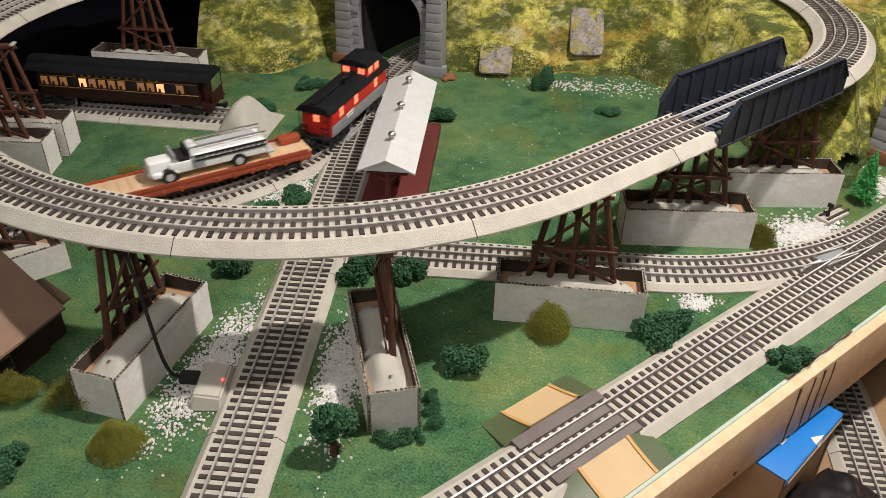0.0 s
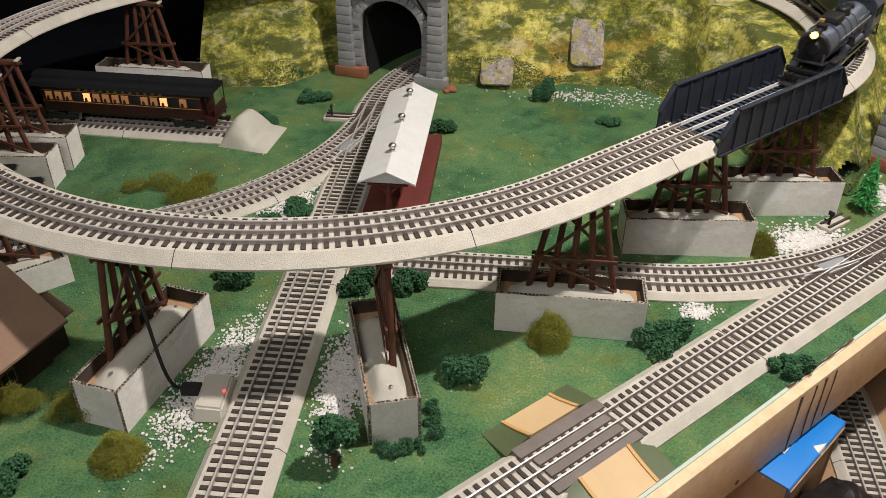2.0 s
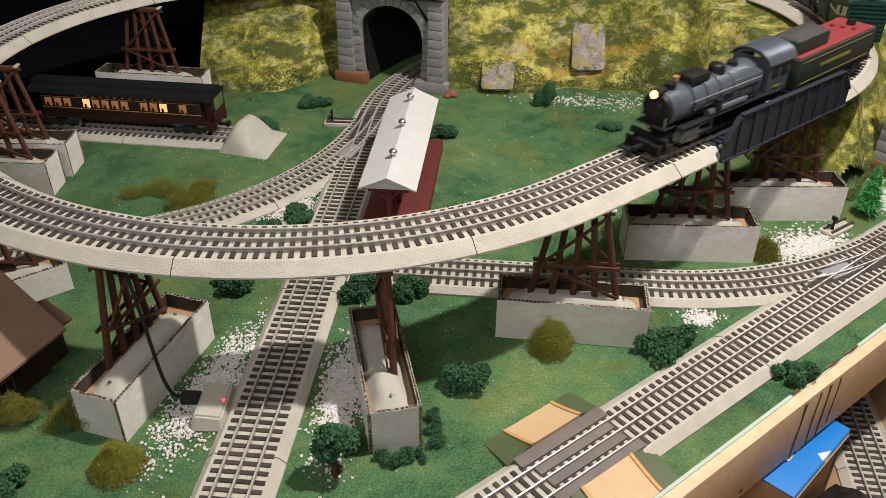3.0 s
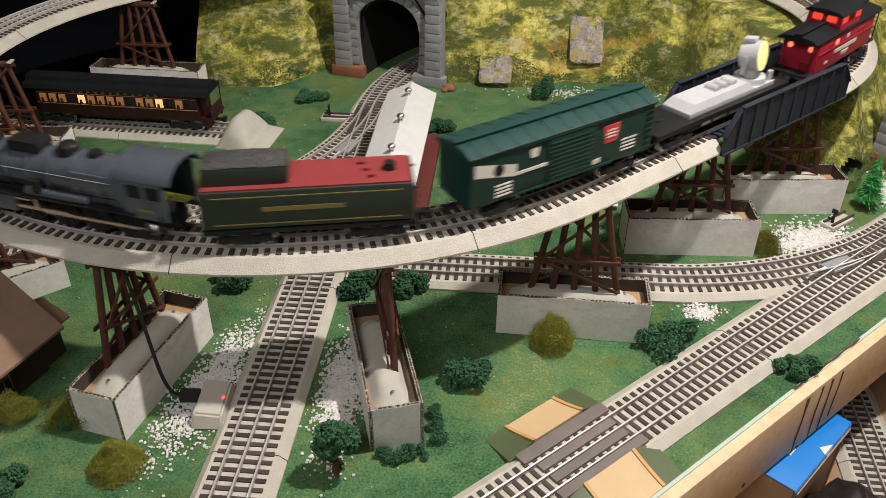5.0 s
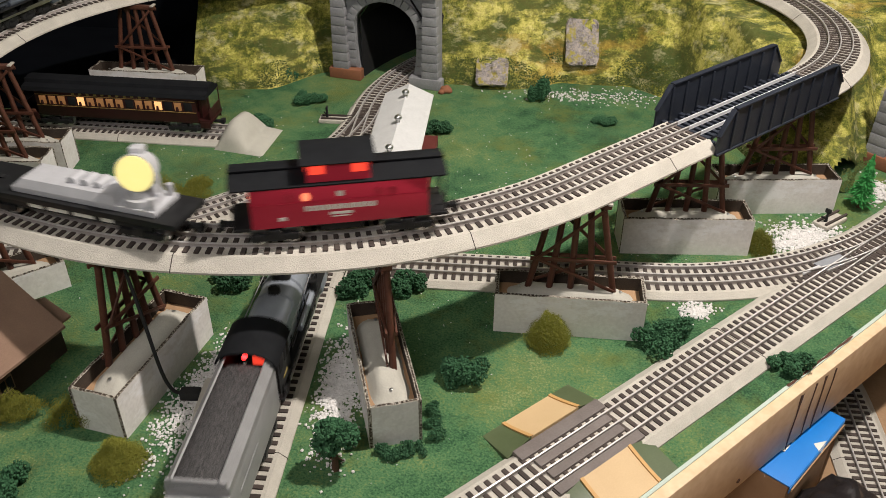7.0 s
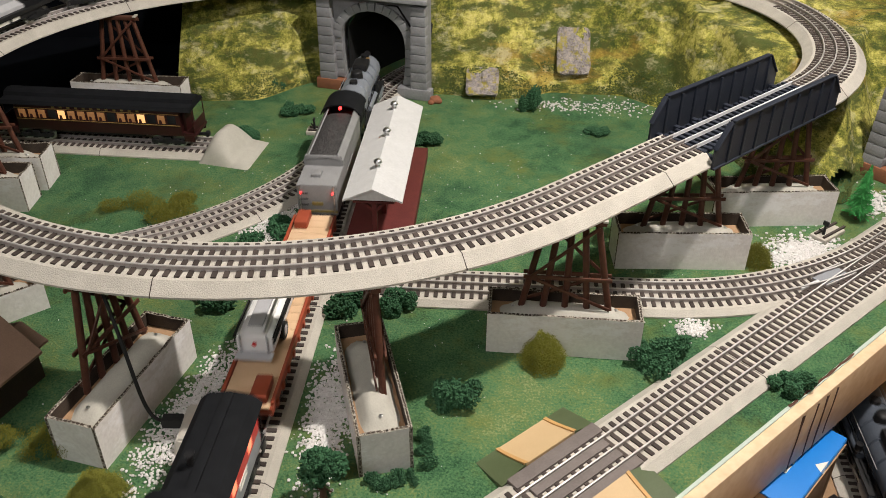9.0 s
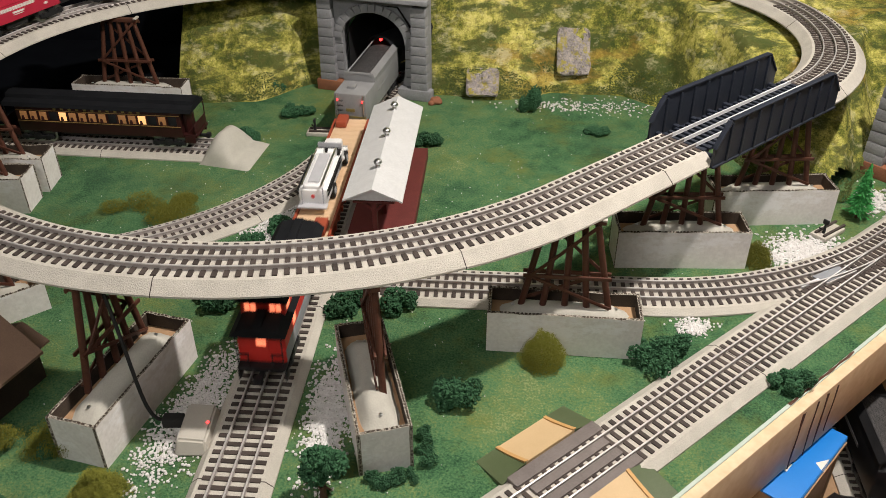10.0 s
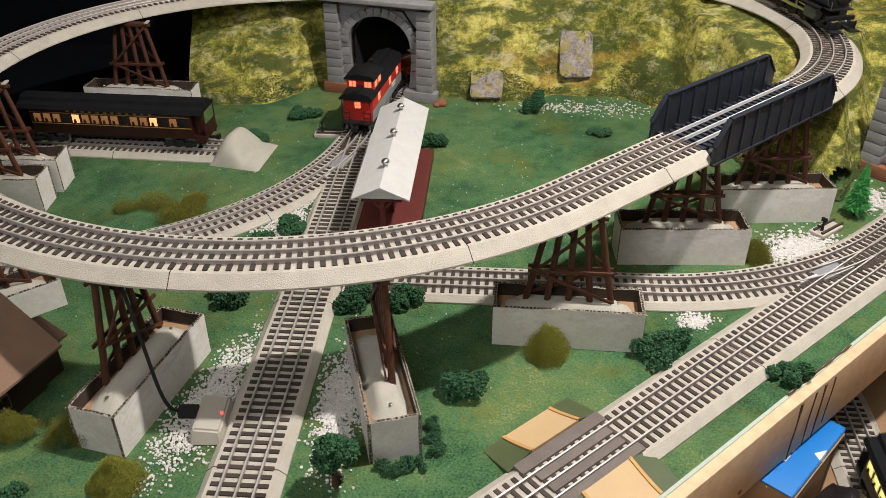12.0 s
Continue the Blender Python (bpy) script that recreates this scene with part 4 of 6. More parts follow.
gravel("gravel_patch", [(0.24, 1.345, 0), (0.47, 1.335, 0), (0.47, 1.40, 0), (0.24, 1.39, 0)], 420, 0.0017, "scattered white gravel at the foot of the hill", 6)
gravel("gravel_patch", [(-0.30, 0.47, 0), (0.35, 0.47, 0), (0.55, 1.35, 0), (-0.35, 1.3, 0)], 700, 0.0008, "stray white specks of gravel over the turf", 7)
gravel("gravel_patch", [(0.72, 1.03, 0), (0.76, 1.03, 0), (0.77, 1.10, 0), (0.73, 1.12, 0)], 260, 0.0026, "loose white gravel beside the fir", 8)


# ---- lineside things ----
def depot():
    ob = thing("freight_platform", pose(0.0785, 1.020, 0), "covered station platform with pale grey gabled roof and dark red posts", "station platform")
    bm = NB()
    box(bm, 0, -0.005, 0.008, 0.082, 0.300, 0.016, 0.001)
    part("platform", bm, DEPOT_RED, ob)
    for y in (-0.125, -0.045, 0.04, 0.12):
        bm = NB()
        box(bm, 0, y, 0.047, 0.006, 0.006, 0.066, 0.0006)
        part("post", bm, DEPOT_RED, ob)
        bm = NB()
        for s in (-1, 1):
            mm = Matrix.Translation((s * 0.009, y, 0.074)) @ pose(0, 0, 0, 0, s * -45, 0)
            box(bm, 0, 0, 0, 0.022, 0.003, 0.003, 0, mm)
        part("bracket", bm, DEPOT_RED, ob)
    bm = NB()
    box(bm, 0, 0.0, 0.081, 0.050, 0.262, 0.003, 0.0005)
    part("ceiling_board", bm, DEPOT_RED, ob)
    R, e, hw, th = 0.104, 0.088, 0.0355, 0.0022
    y0, y1 = -0.140, 0.132
    roof = None
    for s in (-1, 1):
        bm = NB()
        q = [(0, R), (s * hw, e), (s * hw, e - th), (0, R - th)]
        a = [bm.verts.new((x, y0, z)) for x, z in q]
        b = [bm.verts.new((x, y1, z)) for x, z in q]
        for k in range(4):
            bm.faces.new((a[k], a[(k + 1) % 4], b[(k + 1) % 4], b[k]))
        bm.faces.new(a)
        bm.faces.new(b[::-1])
        bmesh.ops.recalc_face_normals(bm, faces=bm.faces)
        roof = part("roof_side", bm, DEPOT_ROOF, ob)
    for y in (y0 + 0.004, y1 - 0.004):
        bm = NB()
        v = [bm.verts.new((x, yy, z)) for yy in (y - 0.001, y + 0.001) for x, z in ((-hw + 0.002, e - 0.001), (hw - 0.002, e - 0.001), (0, R - 0.002))]
        for q in ((0, 1, 2), (5, 4, 3), (0, 3, 4, 1), (1, 4, 5, 2), (2, 5, 3, 0)):
            bm.faces.new([v[k] for k in q])
        part("gable", bm, DEPOT_ROOF, ob)
    for y in (-0.083, 0.004, 0.088):
        bm = NB()
        cyl(bm, (0, y, R - 0.002), (0, y, R + 0.004), 0.003, seg=12)
        ball(bm, 0, y, R + 0.006, 0.0052, 0.8, 14)
        part("roof_vent", bm, STEEL, ob, "round shiny metal roof vent", smooth=True)
    return ob


depot()


def barrels():
    for x, y in ((0.066, 0.868), (0.074, 0.872), (0.070, 0.860), (0.080, 0.864)):
        bm = NB()
        cyl(bm, (0, 0, 0.016), (0, 0, 0.022), 0.0030, 0.0036, 12)
        cyl(bm, (0, 0, 0.022), (0, 0, 0.028), 0.0036, 0.0030, 12)
        ob = link_mesh("milk_can", bm, SILVER, smooth=False)
        ob.matrix_world = pose(x, y, 0.0)
        tagged(ob, "small grey milk can on the platform", "milk can", "milk cans")


barrels()


def house():
    ob = thing("brown_house", pose(-0.349, 0.5755, 0, 0, 0, 71.6), "dark brown model house with a brown card roof", "house")
    L, Wd, E, R, over = 0.165, 0.185, 0.0701, 0.1395, 0.022
    bm = NB()
    prism(bm, [(-Wd / 2, 0), (Wd / 2, 0), (Wd / 2, E), (0, R - 0.006), (-Wd / 2, E)], -L / 2, L / 2)
    part("wall", bm, HOUSE_WALL, ob)
    for s in (-1, 1):
        bm = NB()
        ex = Wd / 2 + over
        ze = E - over * (R - E) / (Wd / 2)
        prism(bm, [(0, R), (s * ex, ze), (s * ex, ze - 0.003), (0, R - 0.003)], -L / 2 - 0.014, L / 2 + 0.014)
        part("roof", bm, HOUSE_ROOF, ob)
    for x in (-0.045, 0.030):
        bm = NB()
        box(bm, x, -Wd / 2, 0.022, 0.018, 0.003, 0.018, 0.0004)
        w = part("window", bm, HOUSE_ROOF, ob, "small window with a pale frame")
        for dx in (-0.004, 0.004):
            bm = NB()
            box(bm, x + dx, -Wd / 2 - 0.001, 0.022, 0.006, 0.003, 0.013)
            part("pane", bm, BLACK, w)
    bm = NB()
    box(bm, L / 2 + 0.014, -0.066, 0.021, 0.028, 0.044, 0.042)
    part("porch", bm, HOUSE_WALL, ob)
    for s in (-1, 1):
        bm = NB()
        prism(bm, [(-0.066, 0.058), (-0.066 + s * 0.030, 0.0435), (-0.066 + s * 0.030, 0.0410), (-0.066, 0.0555)], L / 2 - 0.01, L / 2 + 0.038)
        part("porch_roof", bm, HOUSE_ROOF, ob)
    return ob


house()


def signal_and_cable():
    ob = thing("track_sensor", pose(-0.052, 0.583, 0, 0, 0, 4), "pale grey trackside sensor box with red light and black cable", "sensor")
    bm = NB()
    v = [bm.verts.new(c) for c in ((-0.014, -0.028, 0), (0.018, -0.028, 0), (0.018, 0.030, 0), (-0.014, 0.030, 0), (-0.010, -0.022, 0.017), (0.016, -0.022, 0.014), (0.016, 0.026, 0.014), (-0.010, 0.026, 0.017))]
    for q in ((3, 2, 1, 0), (4, 5, 6, 7), (0, 1, 5, 4), (1, 2, 6, 5), (2, 3, 7, 6), (3, 0, 4, 7)):
        bm.faces.new([v[k] for k in q])
    bmesh.ops.bevel(bm, geom=list(bm.edges), offset=0.002, segments=2, affect="EDGES")
    part("housing", bm, SIGNAL_BOX, ob)
    bm = NB()
    ball(bm, 0.013, 0.002, 0.0148, 0.0016, 0.6, 10)
    part("red_light", bm, GLOW_MARK, ob, "small glowing red light")
    bm = NB()
    box(bm, -0.022, 0.010, 0.009, 0.020, 0.011, 0.010, 0.0015)
    part("plug", bm, RUBBER, ob, "black cable plug")
    cu = bpy.data.curves.new("cable", "CURVE")
    cu.dimensions, cu.bevel_depth, cu.bevel_resolution = "3D", 0.0018, 3
    sp = cu.splines.new("NURBS")
    pts = [(-0.030, 0.010, 0.010), (-0.036, 0.009, 0.010), (-0.041, 0.006, 0.022), (-0.045, 0.006, 0.048), (-0.050, 0.012, 0.075), (-0.060, 0.026, 0.110), (-0.072, 0.042, 0.140), (-0.078, 0.050, 0.157)]
    sp.points.add(len(pts) - 1)
    for p, c in zip(sp.points, pts):
        p.co = (*c, 1)
    sp.use_endpoint_u, sp.order_u = True, 4
    cable = new("cable", cu)
    cable.parent = ob
    cable.data.materials.append(RUBBER)
    return ob


signal_and_cable()


def mound_bumper():
    bm = NB()
    bmesh.ops.create_grid(bm, x_segments=26, y_segments=26, size=1)
    for v in bm.verts:
        u, w = v.co.x, v.co.y
        r = max(0, 1 - abs(u) ** 3) ** 0.6 * max(0, 1 - abs(w) ** 3) ** 0.6
        ridge = 0.029 * max(0, 1 - ((u + 0.35) / 0.75) ** 2) + 0.010
        v.co = Vector((u * 0.040, w * 0.046 - 0.004 * u, r * ridge + 0.0022 * noise.noise((u * 2, w * 2, 1)) * r))
    ob = link_mesh("sand_mound", bm, PLASTER, smooth=True)
    ob.matrix_world = pose(-0.174, 1.157, 0, 0, 0, -6)
    tagged(ob, "pale grey plaster mound as the buffer stop of the spur", "mound")


mound_bumper()


def switch_stand(x, y, turn, label):
    ob = thing("switch_stand", pose(x, y, 0, 0, 0, turn), label, "switch stand", "switch stands")
    bm = NB()
    box(bm, 0, 0, 0.003, 0.045, 0.022, 0.006, 0.001)
    part("base", bm, ROADBED, ob)
    for s in (-0.006, 0.006):
        bm = NB()
        box(bm, 0.004, s, 0.007, 0.046, 0.003, 0.003)
        part("long_tie", bm, TIE, ob)
    bm = NB()
    cyl(bm, (-0.010, 0, 0.006), (-0.010, 0, 0.022), 0.0022, 0.0014, 8)
    box(bm, -0.010, 0, 0.022, 0.003, 0.008, 0.006, 0.0008)
    cyl(bm, (-0.010, 0, 0.010), (-0.016, 0.004, 0.014), 0.0012, seg=6)
    part("lantern_post", bm, BLACK, ob)
    return ob


switch_stand(-0.056, 1.235, 0, "small black switch stand beside the turnout")
switch_stand(0.652, 0.985, 40, "small black switch stand beside the siding turnout")


def road_crossing():
    x0, y0 = 0.303, 0.556
    ob = thing("road_crossing", pose(x0, y0, 0, 0, 0, 43.2), "toy level crossing with tan ramps, green banks and grey planks", "level crossing")
    for y, w in ((-0.0245, 0.0135), (-0.0080, 0.0122), (0.0080, 0.0122), (0.0245, 0.0135)):
        bm = NB()
        box(bm, 0, y, 0.0088, 0.110 if abs(y) > 0.02 else 0.094, w, 0.0052, 0.0008)
        part("crossing_plank", bm, CROSSING, ob)
    for s in (-1, 1):
        n = 12
        for name, xs, mat, lift in (("road_ramp", (-0.031, 0.031), RAMP_TAN, 0.0), ("ramp_bank", (-0.060, -0.031), RAMP_GREEN, 0.0), ("ramp_bank", (0.031, 0.060), RAMP_GREEN, 0.0)):
            bm = NB()
            rows = []
            for k in range(n + 1):
                f = k / n
                y = s * (0.0315 + 0.0385 * f)
                z = 0.0135 * (1 - f) ** 1.25 + 0.0008
                outer = 0.35 if name == "ramp_bank" else 1
                za = z if xs[0] > -0.04 or name != "ramp_bank" else z * outer
                zb = z if xs[1] < 0.04 or name != "ramp_bank" else z * outer
                fl = 1.0 if name == "road_ramp" else 1.0 - 0.05 * f
                rows.append([bm.verts.new((xs[0] * fl, y, za)), bm.verts.new((xs[1] * fl, y, zb)), bm.verts.new((xs[1] * fl, y, -0.001)), bm.verts.new((xs[0] * fl, y, -0.001))])
            for a, b in zip(rows, rows[1:]):
                for k in range(4):
                    bm.faces.new((a[k], a[(k + 1) % 4], b[(k + 1) % 4], b[k]))
            bm.faces.new(rows[0][::-1])
            bm.faces.new(rows[-1])
            bmesh.ops.recalc_face_normals(bm, faces=bm.faces)
            part(name, bm, mat, ob)
        for e in (-0.031, 0.031):
            bm = NB()
            rows = []
            for k in range(n + 1):
                f = k / n
                y = s * (0.0315 + 0.0385 * f)
                z = 0.0135 * (1 - f) ** 1.25 + 0.0022
                x = e
                rows.append([bm.verts.new((x - 0.0018, y, z)), bm.verts.new((x + 0.0018, y, z)), bm.verts.new((x + 0.0018, y, z - 0.0025)), bm.verts.new((x - 0.0018, y, z - 0.0025))])
            for a, b in zip(rows, rows[1:]):
                for k in range(4):
                    bm.faces.new((a[k], a[(k + 1) % 4], b[(k + 1) % 4], b[k]))
            bmesh.ops.recalc_face_normals(bm, faces=bm.faces)
            part("ramp_kerb", bm, RAMP_EDGE, ob, "orange raised road edge")
    return ob


road_crossing()


def turnout_frog(x, y, turn, label):
    ob = thing("turnout_frog", pose(x, y, 0, 0, 0, turn), label, "turnout", "turnout frogs")
    bm = NB()
    box(bm, 0, 0, 0.0098, 0.044, 0.017, 0.0022, 0.0006)
    part("frog_plate", bm, CAB_GREY, ob)
    for s in (-1, 1):
        bm = NB()
        box(bm, 0.004, s * 0.0115, 0.0112, 0.052, 0.0016, 0.0038, 0.0004)
        part("guard_rail", bm, RAIL, ob)
    bm = NB()
    box(bm, -0.036, 0, 0.0105, 0.030, 0.004, 0.003, 0.0006)
    part("point_blade", bm, RAIL_GLINT, ob)
    return ob


turnout_frog(0.622, 0.878, 34, "grey frog plate of the siding turnout")
turnout_frog(-0.018, 1.125, 74, "grey frog plate of the branch turnout")


def loose_rock(x, y, r, seed):
    bm = NB()
    bmesh.ops.create_icosphere(bm, subdivisions=3, radius=r)
    for v in bm.verts:
        v.co *= 1 + 0.35 * noise.noise(v.co * 90 + Vector((seed, 0, 0)))
        v.co.z *= 0.7
    ob = link_mesh("loose_rock", bm, STONE_RED)
    ob.matrix_world = pose(x, y, r * 0.4)
    tagged(ob, "small rust-brown rock at the foot of the hill", "rock", "loose rocks")


loose_rock(0.116, 1.368, 0.010, 3)
loose_rock(0.108, 1.360, 0.006, 5)

# ---- lower deck ----
slab("lower_board", -1.2, -0.4, LOW - 0.02, 1.7, 1.6, LOW - 0.001, BOARD, "bare brown board of the lower deck under the table edge")
LOWER_LEAD = [(x, y, h + math.pi) for x, y, h in way(0.60, 1.30, 102, [(0.06, 0), (0.42, 185), (1.4, 0)])][::-1]
LOWER = Way([(x, y, math.remainder(h, 2 * math.pi)) for x, y, h in LOWER_LEAD[:-1] + way(0.60, 1.30, 282, [(0.35, 0), (0.42, -14), (0.45, 0), (0.4, -60), (0.4, 0)])])
LOWER_FROM = 0.06 + 0.42 * radians(185) + 1.4
track("lower_track", [tuple(p) for p in LOWER.p], LOW, LOW + 0.014, "three-rail track on the lower deck", half=0.039, near=lambda x, y: 0.45 < y < 1.1)


def blue_carton():
    ob = thing("blue_carton", pose(0.537, 0.683, LOW, 0, 0, 50.2), "blue-topped cardboard carton with torn edges under the table edge", "carton")
    H = 0.115
    for name, mat, b in (("top", BLUE, (0.0, 0.0, H, 0.134, 0.082, 0.002)), ("front_flap", BLUE, (0.0, -0.0410, H - 0.005, 0.134, 0.0014, 0.008)), ("inner_card", CARD_IN, (0.0, -0.0425, H - 0.0065, 0.128, 0.0016, 0.004)), ("front", CARD_IN, (0.0, -0.036, H / 2, 0.120, 0.003, H - 0.004))):
        bm = NB()
        box(bm, *b, 0.0006)
        part(name, bm, mat, ob)
    for x in (-0.0655, 0.0655):
        bm = NB()
        box(bm, x, 0.0, H / 2, 0.0024, 0.078, H - 0.003)
        part("side", bm, CARD_IN, ob)
    bm = NB()
    v = [bm.verts.new(c) for c in ((0.006, -0.032, H + 0.0014), (0.020, -0.0405, H + 0.0016), (0.000, -0.0405, H + 0.0014), (0.006, -0.0428, H - 0.005))]
    bm.faces.new((v[0], v[2], v[1]))
    bm.faces.new((v[2], v[3], v[1]))
    part("torn_patch", bm, LETTER, ob, "white torn patch of card")
    for k in range(2):
        bm = NB()
        box(bm, -0.020 + 0.018 * k, -0.013, H + 0.0013, 0.013, 0.0050, 0.0004)
        part("faded_script", bm, LETTER, ob, "faded pale scrawl of lettering")
    return ob


blue_carton()


def black_bag():
    bm = NB()
    bmesh.ops.create_icosphere(bm, subdivisions=4, radius=1)
    for v in bm.verts:
        d = noise.fractal(v.co * 2.5, 1.0, 2.0, 4) * 0.22
        v.co = Vector((v.co.x * 0.075, v.co.y * 0.05, v.co.z * 0.040)) * (1 + d)
    ob = link_mesh("crumpled_bag", bm, PLASTIC_BAG, smooth=True)
    ob.matrix_world = pose(0.590, 0.610, LOW + 0.042, 0, 0, 50)
    tagged(ob, "crumpled shiny black plastic bag on the lower deck", "bag")


black_bag()


# ---- rolling stock ----
# Cars run towards +x and stand with the rail heads at z = 0.
ROLLING = {}


def rolling(ob, wheel, x, y, r):
    """Sets a wheel on its axle and notes it to turn with its car."""
    wheel.matrix_local = pose(x, y, r)
    ROLLING.setdefault(ob.name, []).append((wheel, x, y, r))


def truck_parts(ob, x, axles=2, gap=0.030, r=0.0082, frame_mat=None):
    for s in (-1, 1):
        bm = NB()
        box(bm, x, s * 0.0215, 0.0085, gap + 0.016, 0.004, 0.006, 0.001)
        box(bm, x, s * 0.0215, 0.0105, 0.012, 0.005, 0.010, 0.001)
        for k in range(axles):
            xa = x + (k - (axles - 1) / 2) * gap / max(1, axles - 1)
            cyl(bm, (xa, s * 0.0195, 0.0085), (xa, s * 0.0245, 0.0085), 0.0038, seg=10)
        part("truck_frame", bm, frame_mat or BLACK, ob)
    for k in range(axles):
        xa = x + (k - (axles - 1) / 2) * gap / max(1, axles - 1)
        bm = NB()
        for s in (-1, 1):
            cyl(bm, (0, s * 0.0145, 0), (0, s * 0.0180, 0), r, seg=20)
            cyl(bm, (0, s * 0.0135, 0), (0, s * 0.0147, 0), r + 0.0010, seg=20)
            cyl(bm, (0, s * 0.0180, 0), (0, s * 0.0184, 0), r * 0.35, seg=6)
        cyl(bm, (0, -0.015, 0), (0, 0.015, 0), 0.0022, seg=8)
        rolling(ob, part("wheelset", bm, STEEL, ob), xa, 0, r)


def coupler(ob, x, s):
    bm = NB()
    box(bm, x + s * 0.006, 0, 0.0125, 0.014, 0.005, 0.004, 0.0008)
    box(bm, x + s * 0.013, 0.0015, 0.0125, 0.006, 0.009, 0.007, 0.0014)
    part("coupler", bm, BLACK, ob)


def steam_loco(label, length, paint, cab_paint, head, lamps):
    ob = thing("steam_locomotive", Matrix(), label, "steam locomotive")
    hl = length / 2
    zb = 0.052
    bm = NB()
    cyl(bm, (-hl + 0.075, 0, zb), (hl - 0.048, 0, zb), 0.0225, 0.0205, 28)
    cyl(bm, (hl - 0.050, 0, zb), (hl - 0.020, 0, zb), 0.0215, seg=28)
    part("boiler", bm, paint, ob, smooth=False)
    bm = NB()
    box(bm, -hl + 0.094, 0, 0.047, 0.062, 0.044, 0.036, 0.008)
    part("firebox", bm, paint, ob)
    bm = NB()
    cyl(bm, (hl - 0.020, 0, zb), (hl - 0.0165, 0, zb), 0.0205, 0.0185, 28)
    cyl(bm, (hl - 0.0165, 0, zb), (hl - 0.0145, 0, zb), 0.010, 0.008, 20)
    part("smokebox_front", bm, BLACK, ob)
    for x in np.linspace(-hl + 0.12, hl - 0.055, 4):
        bm = NB()
        cyl(bm, (x - 0.001, 0, zb), (x + 0.001, 0, zb), 0.0228, seg=28)
        part("boiler_band", bm, paint, ob)
    bm = NB()
    cyl(bm, (hl - 0.034, 0, zb + 0.016), (hl - 0.034, 0, zb + 0.0275), 0.0062, 0.0070, 18)
    part("smokestack", bm, BLACK, ob)
    bm = NB()
    box(bm, hl - 0.072, 0, zb + 0.0245, 0.034, 0.024, 0.013, 0.005)
    part("sand_dome", bm, BLACK, ob)
    bm = NB()
    cyl(bm, (hl - 0.112, 0, zb + 0.018), (hl - 0.112, 0, zb + 0.028), 0.0105, 0.0090, 18)
    ball(bm, hl - 0.112, 0, zb + 0.028, 0.0090, 0.4, 16)
    part("steam_dome", bm, BLACK, ob)
    bm = NB()
    cyl(bm, (hl - 0.140, 0, zb + 0.018), (hl - 0.140, 0, zb + 0.026), 0.0070, 0.0060, 14)
    part("turret", bm, BLACK, ob)
    bm = NB()
    cyl(bm, (hl - 0.052, -0.007, zb + 0.018), (hl - 0.052, -0.007, zb + 0.028), 0.0030, 0.0036, 10)
    part("bell", bm, GOLD, ob, "small brass bell")
    bm = NB()
    cyl(bm, (hl - 0.026, 0, zb + 0.020), (hl - 0.010, 0, zb + 0.020), 0.0052, seg=14)
    hl_part = part("headlight", bm, BLACK, ob)
    bm = NB()
    cyl(bm, (hl - 0.0102, 0, zb + 0.020), (hl - 0.0090, 0, zb + 0.020), 0.0044, seg=14)
    part("lens", bm, head, hl_part, "glowing headlight lens")
    # Cab.
    bm = NB()
    prism(bm, [(-0.0265, 0.030), (-0.0265, 0.0705), (-0.0195, 0.078), (0, 0.083), (0.0195, 0.078), (0.0265, 0.0705), (0.0265, 0.030), (0.0235, 0.030), (0.0235, 0.069), (0.018, 0.0755), (0, 0.080), (-0.018, 0.0755), (-0.0235, 0.069), (-0.0235, 0.030)], -hl + 0.024, -hl + 0.064)
    cab = part("cab", bm, cab_paint, ob)
    bm = NB()
    box(bm, -hl + 0.0625, 0, 0.053, 0.002, 0.048, 0.042)
    part("cab_front", bm, cab_paint, ob)
    bm = NB()
    prism(bm, [(-0.0285, 0.0700), (-0.0262, 0.0755), (-0.021, 0.0805), (-0.012, 0.0845), (0, 0.0860), (0.012, 0.0845), (0.021, 0.0805), (0.0262, 0.0755), (0.0285, 0.0700), (0.0265, 0.0700), (0.0245, 0.0745), (0.0200, 0.0790), (0.0115, 0.0828), (0, 0.0842), (-0.0115, 0.0828), (-0.0200, 0.0790), (-0.0245, 0.0745), (-0.0265, 0.0700)], -hl + 0.015, -hl + 0.068)
    part("cab_roof", bm, ROOF_BLACK if lamps else cab_paint, ob)
    for s in (-1, 1):
        for x in (-hl + 0.034, -hl + 0.052):
            bm = NB()
            box(bm, x, s * 0.0267, 0.0585, 0.013, 0.0008, 0.013, 0.0003)
            part("cab_window", bm, FLAT_BLACK, cab)
    bm = NB()
    box(bm, -hl + 0.058, 0, 0.043, 0.004, 0.016, 0.014)
    part("backhead", bm, GLOW_RED if lamps else BLACK, ob, "firebox backhead lit red from within" if lamps else "")
    if lamps:
        bm = NB()
        ball(bm, -hl + 0.0175, 0, 0.0795, 0.0026, 0.9, 12)
        part("cab_lamp", bm, GLOW_MARK, ob, "bright red lamp under the cab roof")
    # Running gear.
    for s in (-1, 1):
        bm = NB()
        box(bm, 0.012, s * 0.0245, 0.0335, length - 0.085, 0.010, 0.002, 0.0005)
        part("running_board", bm, BLACK, ob)
        bm = NB()
        cyl(bm, (-hl + 0.075, s * 0.0245, zb + 0.008), (hl - 0.045, s * 0.0235, zb + 0.008), 0.0005, seg=6)
        part("handrail", bm, GREY_TENDER, ob)
        bm = NB()
        cyl(bm, (-0.02, s * 0.0235, 0.038), (0.045, s * 0.0235, 0.038), 0.0048, seg=12)
        part("air_tank", bm, paint, ob)
        bm = NB()
